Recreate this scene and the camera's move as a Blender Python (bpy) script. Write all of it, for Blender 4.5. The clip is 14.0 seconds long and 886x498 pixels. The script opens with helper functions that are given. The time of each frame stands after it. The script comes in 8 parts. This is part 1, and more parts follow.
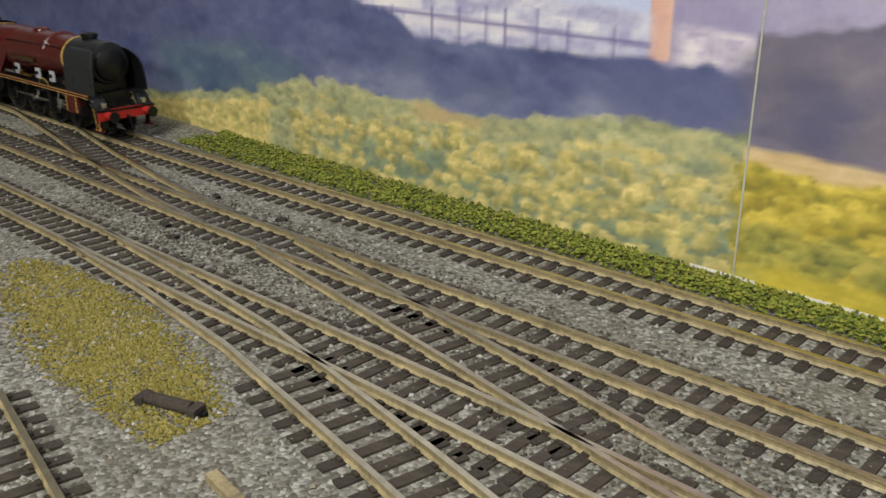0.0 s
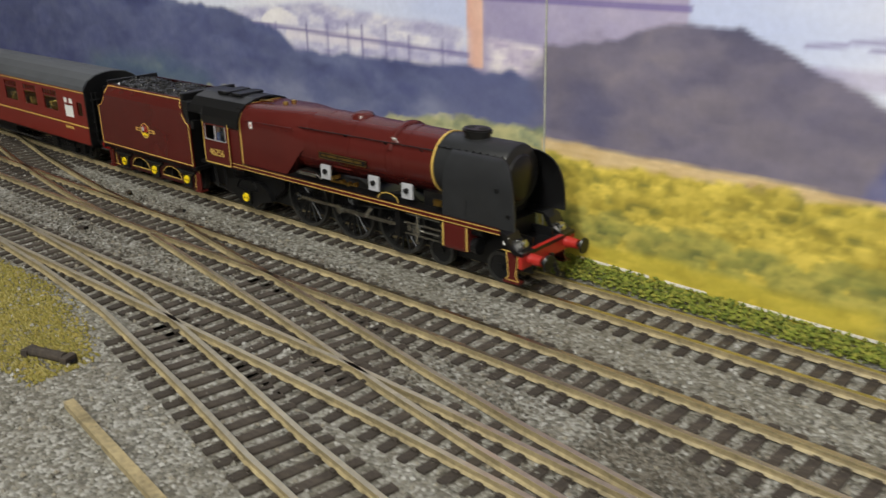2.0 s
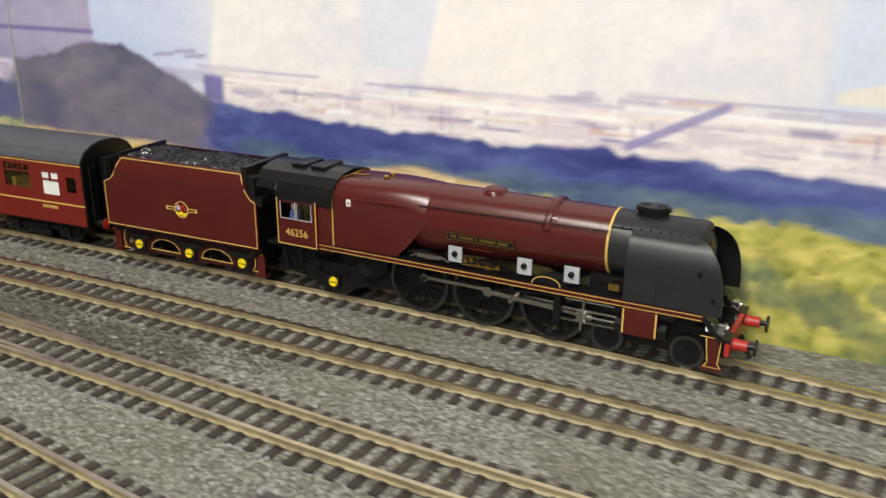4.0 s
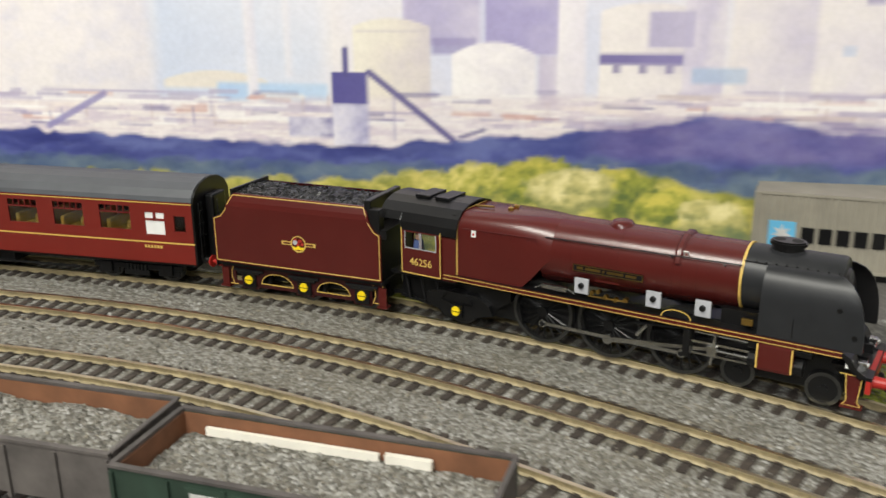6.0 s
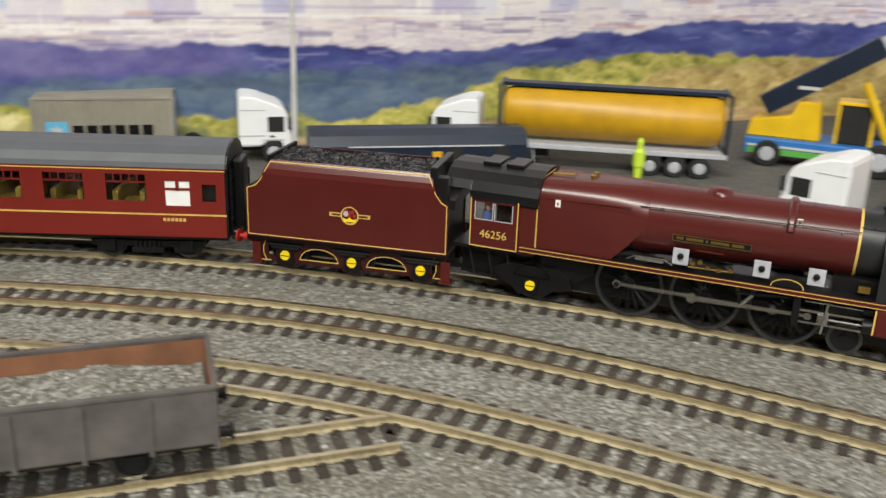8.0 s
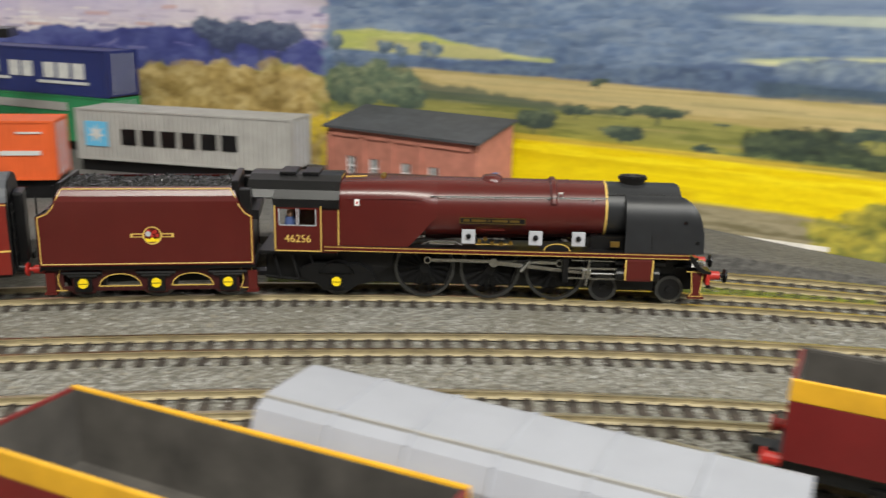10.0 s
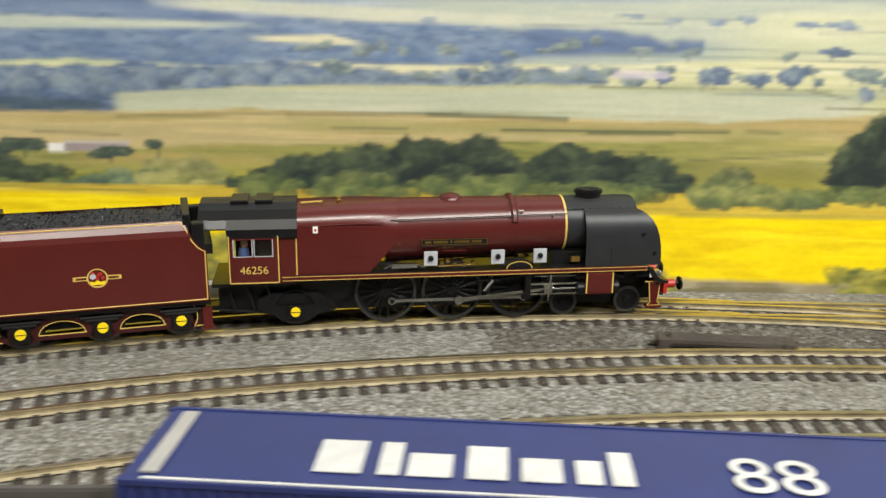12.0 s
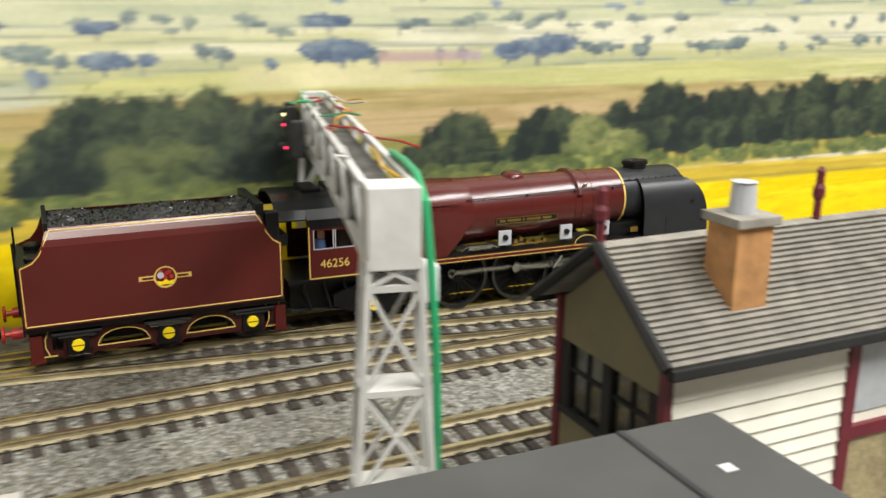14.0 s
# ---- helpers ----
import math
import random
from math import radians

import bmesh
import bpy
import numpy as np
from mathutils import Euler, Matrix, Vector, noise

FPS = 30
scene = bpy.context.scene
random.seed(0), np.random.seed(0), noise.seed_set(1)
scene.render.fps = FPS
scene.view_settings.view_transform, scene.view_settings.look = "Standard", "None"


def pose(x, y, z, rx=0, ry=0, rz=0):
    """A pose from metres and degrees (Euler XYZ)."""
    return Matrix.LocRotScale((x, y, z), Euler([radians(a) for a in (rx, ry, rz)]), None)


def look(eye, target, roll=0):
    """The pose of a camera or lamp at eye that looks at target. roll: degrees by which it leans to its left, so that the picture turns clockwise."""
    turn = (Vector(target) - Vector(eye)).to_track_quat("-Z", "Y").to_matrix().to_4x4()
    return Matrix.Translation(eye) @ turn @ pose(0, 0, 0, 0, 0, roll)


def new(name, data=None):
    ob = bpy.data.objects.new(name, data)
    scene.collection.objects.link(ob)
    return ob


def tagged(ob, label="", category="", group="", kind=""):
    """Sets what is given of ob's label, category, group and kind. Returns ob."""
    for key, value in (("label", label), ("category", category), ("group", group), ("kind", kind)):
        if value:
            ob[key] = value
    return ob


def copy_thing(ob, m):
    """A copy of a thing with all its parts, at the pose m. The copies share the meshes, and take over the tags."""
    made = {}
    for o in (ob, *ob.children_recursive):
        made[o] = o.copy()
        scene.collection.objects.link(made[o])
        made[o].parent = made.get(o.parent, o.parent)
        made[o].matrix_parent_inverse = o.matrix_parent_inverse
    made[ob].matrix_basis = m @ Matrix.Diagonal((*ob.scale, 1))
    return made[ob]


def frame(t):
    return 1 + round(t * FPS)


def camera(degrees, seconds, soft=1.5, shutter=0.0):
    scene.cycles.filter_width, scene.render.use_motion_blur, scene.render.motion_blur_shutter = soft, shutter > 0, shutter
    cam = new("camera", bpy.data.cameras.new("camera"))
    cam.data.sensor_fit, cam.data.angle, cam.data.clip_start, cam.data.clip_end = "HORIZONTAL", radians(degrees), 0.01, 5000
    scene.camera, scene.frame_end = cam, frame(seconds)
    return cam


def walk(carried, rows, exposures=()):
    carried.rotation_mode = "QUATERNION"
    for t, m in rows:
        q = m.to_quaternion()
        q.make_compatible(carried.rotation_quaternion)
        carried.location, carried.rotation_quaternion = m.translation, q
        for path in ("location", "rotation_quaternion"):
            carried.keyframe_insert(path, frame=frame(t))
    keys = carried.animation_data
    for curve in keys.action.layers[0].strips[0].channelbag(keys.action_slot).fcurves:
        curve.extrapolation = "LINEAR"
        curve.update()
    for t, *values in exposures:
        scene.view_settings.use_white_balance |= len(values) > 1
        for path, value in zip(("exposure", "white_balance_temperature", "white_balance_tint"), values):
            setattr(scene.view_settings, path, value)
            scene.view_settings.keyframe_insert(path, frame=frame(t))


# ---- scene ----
# ---- the line of the running track: bend in 1/m at even steps along it, places in mm ----
KS = [-0.1524, -0.167, 0.187, -0.2265, -0.2537, -1.1346, -1.3674, -1.0296, -0.9922, -0.8139, -1.2538, 0.037, -1.2106, -1.2106]
V = [1.79066, -0.01286, 0.10395]
GAP = 46.93
FOV = 52.68

S0, S1, SN = -500.0, 2700.0, 641
_sg = np.linspace(S0, S1, SN)
_step = _sg[1] - _sg[0]
_k = np.interp(_sg, np.linspace(S0, S1, len(KS)), KS) / 1000.0
_th = np.concatenate([[0], np.cumsum((_k[1:] + _k[:-1]) / 2 * _step)])
_i0 = int(np.argmin(abs(_sg - 1400)))
_th = _th - _th[_i0]
_X = np.concatenate([[0], np.cumsum(np.cos((_th[1:] + _th[:-1]) / 2) * _step)])
_Y = np.concatenate([[0], np.cumsum(np.sin((_th[1:] + _th[:-1]) / 2) * _step)])
_X, _Y = _X - _X[_i0], _Y - _Y[_i0]


def line(s):
    """Place and heading of the running line at s mm."""
    if s < S0 or s > S1:
        e = S0 if s < S0 else S1
        x, y, h = line(e)
        return x + (s - e) * math.cos(h), y + (s - e) * math.sin(h), h
    return float(np.interp(s, _sg, _X)), float(np.interp(s, _sg, _Y)), float(np.interp(s, _sg, _th))


def P(s, d, z=0.0):
    """World point in metres from mm along, mm to the outer side and mm above the rail tops."""
    x, y, h = line(s)
    return Vector(((x - d * math.sin(h)) / 1000, (y + d * math.cos(h)) / 1000, z / 1000))


def W(x, y, z):
    return Vector((x / 1000, y / 1000, z / 1000))


def along(t):
    """How far along the line the engine's middle axle is at t seconds."""
    u = (t - 7) / 7
    return 1400 + V[0] * 100 * (t - 9) + V[1] * 100 * (u ** 2 - (2 / 7) ** 2) * 3.5 + V[2] * 100 * (u ** 3 - (2 / 7) ** 3) * 7 / 3


def chord(s, half):
    """Pose of a vehicle whose pivots are half mm before and behind s."""
    ax, ay, _ = line(s - half)
    bx, by, _ = line(s + half)
    return pose((ax + bx) / 2000, (ay + by) / 2000, 0, 0, 0, math.degrees(math.atan2(by - ay, bx - ax)))


# ---- camera: seconds, place in metres, yaw, pitch, roll in degrees ----
ROWS = [
    (0.0, -0.6389, -0.6883, 0.1166, 100.78, -20.22, 0.08),
    (0.5, -0.6323, -0.6803, 0.1200, 100.88, -20.52, -0.16),
    (1.0, -0.6237, -0.6672, 0.1218, 100.52, -20.65, -0.43),
    (1.5, -0.6085, -0.6491, 0.1193, 100.37, -20.64, -0.44),
    (2.0, -0.5903, -0.6210, 0.1305, 100.33, -20.47, -1.35),
    (2.5, -0.5559, -0.5833, 0.1296, 99.72, -20.49, -1.28),
    (3.0, -0.5189, -0.5474, 0.1344, 95.88, -20.15, -0.45),
    (3.2, -0.5028, -0.5360, 0.1376, 92.23, -20.00, -0.15),
    (5.3, -0.2753, -0.3734, 0.1449, 74.49, -16.63, 0.65),
    (5.5, -0.2555, -0.3617, 0.1436, 72.83, -16.36, 0.78),
    (6.0, -0.2183, -0.3378, 0.1463, 68.71, -17.24, -0.63),
    (6.5, -0.1789, -0.3497, 0.1477, 58.52, -18.33, 0.10),
    (7.0, -0.1491, -0.3380, 0.1435, 50.49, -18.76, -0.46),
    (7.2, -0.1377, -0.3376, 0.1449, 47.22, -19.33, 0.05),
    (9.3, 0.0171, -0.3823, 0.1238, 4.79, -15.74, 1.96),
    (9.5, 0.0377, -0.3881, 0.1247, 0.25, -15.66, 1.88),
    (10.0, 0.0951, -0.3953, 0.1270, -9.80, -15.50, 1.41),
    (10.2, 0.1170, -0.3994, 0.1266, -13.64, -15.29, 1.51),
    (10.5, 0.1502, -0.4012, 0.1303, -18.92, -15.58, 0.98),
    (11.0, 0.1969, -0.4036, 0.1294, -25.47, -15.82, 1.45),
    (11.5, 0.2426, -0.4116, 0.1352, -31.47, -15.91, 0.94),
    (12.0, 0.2865, -0.4324, 0.1406, -38.29, -16.47, 0.84),
    (12.5, 0.3372, -0.4561, 0.1456, -43.35, -17.10, 0.86),
    (13.0, 0.3849, -0.4738, 0.1437, -49.88, -16.52, 0.95),
    (13.3, 0.4091, -0.4862, 0.1409, -52.61, -16.74, 0.97),
    (13.5, 0.4260, -0.4930, 0.1379, -55.09, -16.54, 0.60),
    (14.0, 0.4668, -0.4986, 0.1217, -64.57, -15.31, 0.48),
]
cam = camera(FOV, 14.0, 1.5, 0.35)


def cam_pose(x, y, z, yaw, pitch, roll):
    a, b = radians(yaw), radians(pitch)
    eye = Vector((x, y, z))
    return look(eye, eye + Vector((-math.sin(a) * math.cos(b), math.cos(a) * math.cos(b), math.sin(b))), roll)


walk(cam, [(t, cam_pose(*r)) for t, *r in ROWS])

# ---- light ----
world = bpy.data.worlds.new("room_air")
world.use_nodes = True
world.node_tree.nodes["Background"].inputs[0].default_value = (0.9, 0.95, 1.0, 1)
world.node_tree.nodes["Background"].inputs[1].default_value = 0.2
scene.world = world
scene.view_settings.exposure = 0.0


def area(name, eye, target, w, h, power, colour):
    data = bpy.data.lights.new(name, "AREA")
    data.shape, data.size, data.size_y, data.energy, data.color = "RECTANGLE", w, h, power, colour
    ob = new(name, data)
    ob.matrix_world = look(eye, target)
    return ob


area("ceiling_tube", (0.05, -1.05, 1.28), (0.05, -0.35, 0.0), 1.1, 0.10, 28.0, (0.98, 0.96, 0.87))
area("wall_tube", (0.85, -1.15, 0.92), (0.50, -0.10, 0.05), 0.8, 0.10, 16.5, (0.97, 0.97, 0.95))


# ---- materials ----
def mat(name, colour, rough=0.6, metal=0.0, var=0.15, scale=200.0, bump=0.0, spec=0.5, coords="Object"):
    """A surface with two scales of variation. scale: grains per metre."""
    m = bpy.data.materials.new(name)
    m.use_nodes = True
    nt = m.node_tree
    bsdf = nt.nodes["Principled BSDF"]
    tc = nt.nodes.new("ShaderNodeTexCoord")
    n1, n2 = nt.nodes.new("ShaderNodeTexNoise"), nt.nodes.new("ShaderNodeTexNoise")
    n1.inputs["Scale"].default_value, n2.inputs["Scale"].default_value = scale, scale / 9
    n1.inputs["Detail"].default_value, n2.inputs["Detail"].default_value = 5, 3
    nt.links.new(tc.outputs[coords], n1.inputs["Vector"])
    nt.links.new(tc.outputs[coords], n2.inputs["Vector"])
    add = nt.nodes.new("ShaderNodeMath")
    add.operation = "ADD"
    nt.links.new(n1.outputs[0], add.inputs[0])
    nt.links.new(n2.outputs[0], add.inputs[1])
    ramp = nt.nodes.new("ShaderNodeValToRGB")
    lo = [max(0.0, c * (1 - 2 * var)) for c in colour]
    hi = [min(1.0, c * (1 + 2 * var)) for c in colour]
    ramp.color_ramp.elements[0].position, ramp.color_ramp.elements[1].position = 0.3, 0.7
    ramp.color_ramp.elements[0].color, ramp.color_ramp.elements[1].color = (*lo, 1), (*hi, 1)
    half = nt.nodes.new("ShaderNodeMath")
    half.operation, half.inputs[1].default_value = "MULTIPLY", 0.5
    nt.links.new(add.outputs[0], half.inputs[0])
    nt.links.new(half.outputs[0], ramp.inputs[0])
    nt.links.new(ramp.outputs[0], bsdf.inputs["Base Color"])
    bsdf.inputs["Roughness"].default_value, bsdf.inputs["Metallic"].default_value = rough, metal
    bsdf.inputs["Specular IOR Level"].default_value = spec
    if bump:
        b = nt.nodes.new("ShaderNodeBump")
        b.inputs["Strength"].default_value, b.inputs["Distance"].default_value = bump, 0.4 / scale
        nt.links.new(n1.outputs[0], b.inputs["Height"])
        nt.links.new(b.outputs[0], bsdf.inputs["Normal"])
    return m


def grains(name, colours, scale, rough=0.9, bump=0.6, patch=None):
    """Stone chippings: cells of several colours, with relief; patch: colour of broad stains."""
    m = bpy.data.materials.new(name)
    m.use_nodes = True
    nt = m.node_tree
    bsdf = nt.nodes["Principled BSDF"]
    tc = nt.nodes.new("ShaderNodeTexCoord")
    vor = nt.nodes.new("ShaderNodeTexVoronoi")
    vor.inputs["Scale"].default_value = scale
    nt.links.new(tc.outputs["Object"], vor.inputs["Vector"])
    sep = nt.nodes.new("ShaderNodeSeparateColor")
    nt.links.new(vor.outputs["Color"], sep.inputs[0])
    ramp = nt.nodes.new("ShaderNodeValToRGB")
    ramp.color_ramp.interpolation = "CONSTANT"
    while len(ramp.color_ramp.elements) < len(colours):
        ramp.color_ramp.elements.new(0.5)
    for i, c in enumerate(colours):
        ramp.color_ramp.elements[i].position = i / len(colours)
        ramp.color_ramp.elements[i].color = (*c, 1)
    nt.links.new(sep.outputs[0], ramp.inputs[0])
    out = ramp.outputs[0]
    if patch:
        n = nt.nodes.new("ShaderNodeTexNoise")
        n.inputs["Scale"].default_value, n.inputs["Detail"].default_value = 14, 6
        nt.links.new(tc.outputs["Object"], n.inputs["Vector"])
        r2 = nt.nodes.new("ShaderNodeValToRGB")
        r2.color_ramp.elements[0].position, r2.color_ramp.elements[1].position = 0.45, 0.75
        nt.links.new(n.outputs[0], r2.inputs[0])
        mix = nt.nodes.new("ShaderNodeMix")
        mix.data_type = "RGBA"
        mix.inputs[7].default_value = (*patch, 1)
        fac = nt.nodes.new("ShaderNodeMath")
        fac.operation, fac.inputs[1].default_value = "MULTIPLY", 0.55
        nt.links.new(r2.outputs[0], fac.inputs[0])
        nt.links.new(fac.outputs[0], mix.inputs[0])
        nt.links.new(out, mix.inputs[6])
        out = mix.outputs[2]
    nt.links.new(out, bsdf.inputs["Base Color"])
    bsdf.inputs["Roughness"].default_value = rough
    b = nt.nodes.new("ShaderNodeBump")
    b.inputs["Strength"].default_value, b.inputs["Distance"].default_value = bump, 0.5 / scale
    b.invert = True
    nt.links.new(vor.outputs["Distance"], b.inputs["Height"])
    nt.links.new(b.outputs[0], bsdf.inputs["Normal"])
    return m


M_BALLAST = grains("ballast", [(0.17, 0.165, 0.145), (0.25, 0.245, 0.22), (0.10, 0.095, 0.08), (0.33, 0.325, 0.30), (0.20, 0.19, 0.16), (0.13, 0.12, 0.10)], 820, patch=(0.13, 0.115, 0.08), bump=0.9)
M_SLEEPER = mat("sleeper_brown", (0.046, 0.036, 0.028), 0.85, var=0.3, scale=900, bump=0.3)
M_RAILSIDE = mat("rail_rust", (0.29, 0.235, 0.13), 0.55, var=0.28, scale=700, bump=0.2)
M_RAILTOP = mat("rail_steel", (0.66, 0.58, 0.40), 0.3, 1.0, var=0.12, scale=300)
M_RED = mat("crimson_lake", (0.080, 0.0115, 0.0095), 0.26, var=0.06, scale=60, spec=0.5)
M_BLACK = mat("black_paint", (0.006, 0.006, 0.0065), 0.32, var=0.15, scale=200, spec=0.4)
M_SMOKE = mat("smokebox_grey", (0.019, 0.020, 0.022), 0.36, var=0.14, scale=150, spec=0.32)
M_GREEN = mat("flock_green", (0.10, 0.14, 0.02), 0.95, var=0.4, scale=900, bump=0.8)
M_PAPER = mat("printed_paper", (0.45, 0.5, 0.55), 0.55, var=0.1, scale=20)
M_WALL = mat("cream_wall", (0.34, 0.33, 0.30), 0.9, var=0.05, scale=10)
M_BOARD = mat("board", (0.30, 0.25, 0.2), 0.8, var=0.1, scale=40)


# ---- mesh helpers, all in mm ----
def mesh_of(name, bm, material):
    me = bpy.data.meshes.new(name)
    bmesh.ops.scale(bm, vec=(0.001,) * 3, verts=bm.verts) if bm.verts else None
    bm.normal_update()
    bm.to_mesh(me)
    bm.free()
    for m in material if isinstance(material, (list, tuple)) else [material]:
        me.materials.append(m)
    return me


def part(name, bm, material, parent=None, label="", smooth=False):
    """Links a bmesh in mm as one mesh object under a thing or part."""
    me = mesh_of(name, bm, material)
    if smooth:
        for p in me.polygons:
            p.use_smooth = True
        me.set_sharp_from_angle(angle=radians(38))
    ob = new(name, me)
    if parent:
        ob.parent = parent
    if label:
        ob["label"] = label
    return ob


def thing(name, m, label, category, group="", kind=""):
    ob = new(name)
    ob.empty_display_size = 0.01
    ob.matrix_world = m
    return tagged(ob, label, category, group, kind)


def box(bm, x0, x1, y0, y1, z0, z1, bev=0.0, mi=0):
    vs = [bm.verts.new((x, y, z)) for x in (x0, x1) for y in (y0, y1) for z in (z0, z1)]
    idx = [(0, 1, 3, 2), (4, 6, 7, 5), (0, 4, 5, 1), (2, 3, 7, 6), (0, 2, 6, 4), (1, 5, 7, 3)]
    fs = [bm.faces.new([vs[i] for i in f]) for f in idx]
    for f in fs:
        f.material_index = mi
    if bev:
        es = list({e for f in fs for e in f.edges})
        bmesh.ops.bevel(bm, geom=es, offset=bev, segments=2, affect="EDGES", profile=0.6)
    return vs


def boxbm(*a, **k):
    bm = bmesh.new()
    box(bm, *a, **k)
    return bm


def prism(bm, outline, y0, y1, mi=0):
    """Extrudes an outline of (x, z) from y0 to y1."""
    a = [bm.verts.new((x, y0, z)) for x, z in outline]
    b = [bm.verts.new((x, y1, z)) for x, z in outline]
    n = len(a)
    fs = [bm.faces.new(a), bm.faces.new(b[::-1])]
    for i in range(n):
        fs.append(bm.faces.new((a[i], b[i], b[(i + 1) % n], a[(i + 1) % n])))
    for f in fs:
        f.material_index = mi
    bmesh.ops.recalc_face_normals(bm, faces=fs)
    return fs


def prismx(bm, outline, x0, x1, mi=0):
    """Extrudes an outline of (y, z) from x0 to x1."""
    a = [bm.verts.new((x0, y, z)) for y, z in outline]
    b = [bm.verts.new((x1, y, z)) for y, z in outline]
    n = len(a)
    fs = [bm.faces.new(a), bm.faces.new(b[::-1])]
    for i in range(n):
        fs.append(bm.faces.new((a[i], b[i], b[(i + 1) % n], a[(i + 1) % n])))
    for f in fs:
        f.material_index = mi
    bmesh.ops.recalc_face_normals(bm, faces=fs)
    return fs


def tube(bm, rings, n=32, mi=0, cap=True):
    """A skin through rings given as lists of points of equal length."""
    vs = [[bm.verts.new(p) for p in r] for r in rings]
    fs = []
    for a, b in zip(vs, vs[1:]):
        m = len(a)
        for i in range(m):
            fs.append(bm.faces.new((a[i], a[(i + 1) % m], b[(i + 1) % m], b[i])))
    if cap:
        fs += [bm.faces.new(vs[0]), bm.faces.new(vs[-1])]
    for f in fs:
        f.material_index = mi
    bmesh.ops.recalc_face_normals(bm, faces=fs)
    return fs


def ring_x(x, cy, cz, r, n=32, rz=None):
    rz = rz or r
    return [(x, cy + r * math.cos(2 * math.pi * i / n), cz + rz * math.sin(2 * math.pi * i / n)) for i in range(n)]


def ring_y(y, cx, cz, r, n=24):
    return [(cx + r * math.cos(2 * math.pi * i / n), y, cz + r * math.sin(2 * math.pi * i / n)) for i in range(n)]


def ring_z(z, cx, cy, r, n=24, ry=None):
    ry = ry or r
    return [(cx + r * math.cos(2 * math.pi * i / n), cy + ry * math.sin(2 * math.pi * i / n), z) for i in range(n)]


def sweep(bm, pts, profile, mi=0):
    """Sweeps a profile of (across, up) along points (x, y, z) in mm; level banking."""
    rings = []
    for i, p in enumerate(pts):
        q0, q1 = pts[max(0, i - 1)], pts[min(len(pts) - 1, i + 1)]
        h = math.atan2(q1[1] - q0[1], q1[0] - q0[0])
        nx, ny = -math.sin(h), math.cos(h)
        rings.append([(p[0] + a * nx, p[1] + a * ny, p[2] + u) for a, u in profile])
    return tube(bm, rings, mi=mi)


def rod(bm, a, b, r, n=8, mi=0):
    a, b = Vector(a), Vector(b)
    d = (b - a).normalized()
    u = d.orthogonal().normalized()
    w = d.cross(u)
    rg = [[tuple(c + r * (math.cos(t) * u + math.sin(t) * w)) for t in [2 * math.pi * i / n for i in range(n)]] for c in (a, b)]
    return tube(bm, rg, mi=mi)

# ---- ground, boards and walls ----
CORNER, LDIR, RDIR = (-190.0, 469.0), (-0.5615, -0.8275), (0.789, -0.614)
ROUND = 60.0


def wall_pt(u, off=0.0):
    """Foot of the backdrop u mm along it from the corner (minus: left wall), off mm before it."""
    if u < -ROUND:
        x, y = CORNER[0] - LDIR[0] * u, CORNER[1] - LDIR[1] * u
        return x + off * -LDIR[1], y + off * LDIR[0]
    if u > ROUND:
        x, y = CORNER[0] + RDIR[0] * u, CORNER[1] + RDIR[1] * u
        return x + off * RDIR[1], y + off * -RDIR[0]
    a, b = wall_pt(-ROUND - 0.01, off), wall_pt(ROUND + 0.01, off)
    c = (CORNER[0] - off * (LDIR[0] + RDIR[0]) * -0.75, CORNER[1] - off * (LDIR[1] + RDIR[1]) * -0.75)
    t = (u + ROUND) / (2 * ROUND)
    return tuple((1 - t) ** 2 * p + 2 * t * (1 - t) * q + t * t * r for p, q, r in zip(a, c, b))


GZ = -3.4


def build_ground():
    bm = bmesh.new()
    us = list(range(-2600, 2601, 20))
    back = [wall_pt(u, -2) for u in us]
    prev = None
    cx, cy = 0.0, -800.0
    for x, y in back:
        row = [bm.verts.new((x + (cx - x) * k / 30, y + (cy - y) * k / 30, GZ)) for k in range(30)]
        if prev:
            for k in range(29):
                bm.faces.new((prev[k], row[k], row[k + 1], prev[k + 1]))
        prev = row
    bmesh.ops.recalc_face_normals(bm, faces=bm.faces)
    g = part("ground", bm, M_BALLAST)
    tagged(g, "grey stone ballast covering the railway baseboard", "ground", kind="structure")


build_ground()


def build_backdrop():
    bm = bmesh.new()
    prev = None
    for u in range(-2600, 2601, 15):
        x, y = wall_pt(u)
        x2, y2 = wall_pt(u, -3)
        row = [bm.verts.new((x, y, -30)), bm.verts.new((x, y, 420)), bm.verts.new((x2, y2, 420)), bm.verts.new((x2, y2, -30))]
        if prev:
            for k in range(4):
                bm.faces.new((prev[k], row[k], row[(k + 1) % 4], prev[(k + 1) % 4]))
        prev = row
    bmesh.ops.recalc_face_normals(bm, faces=bm.faces)
    ob = part("backdrop", bm, M_PAPER)
    tagged(ob, "printed paper scenic backdrop round the railway corner", "backdrop", kind="structure")


build_backdrop()


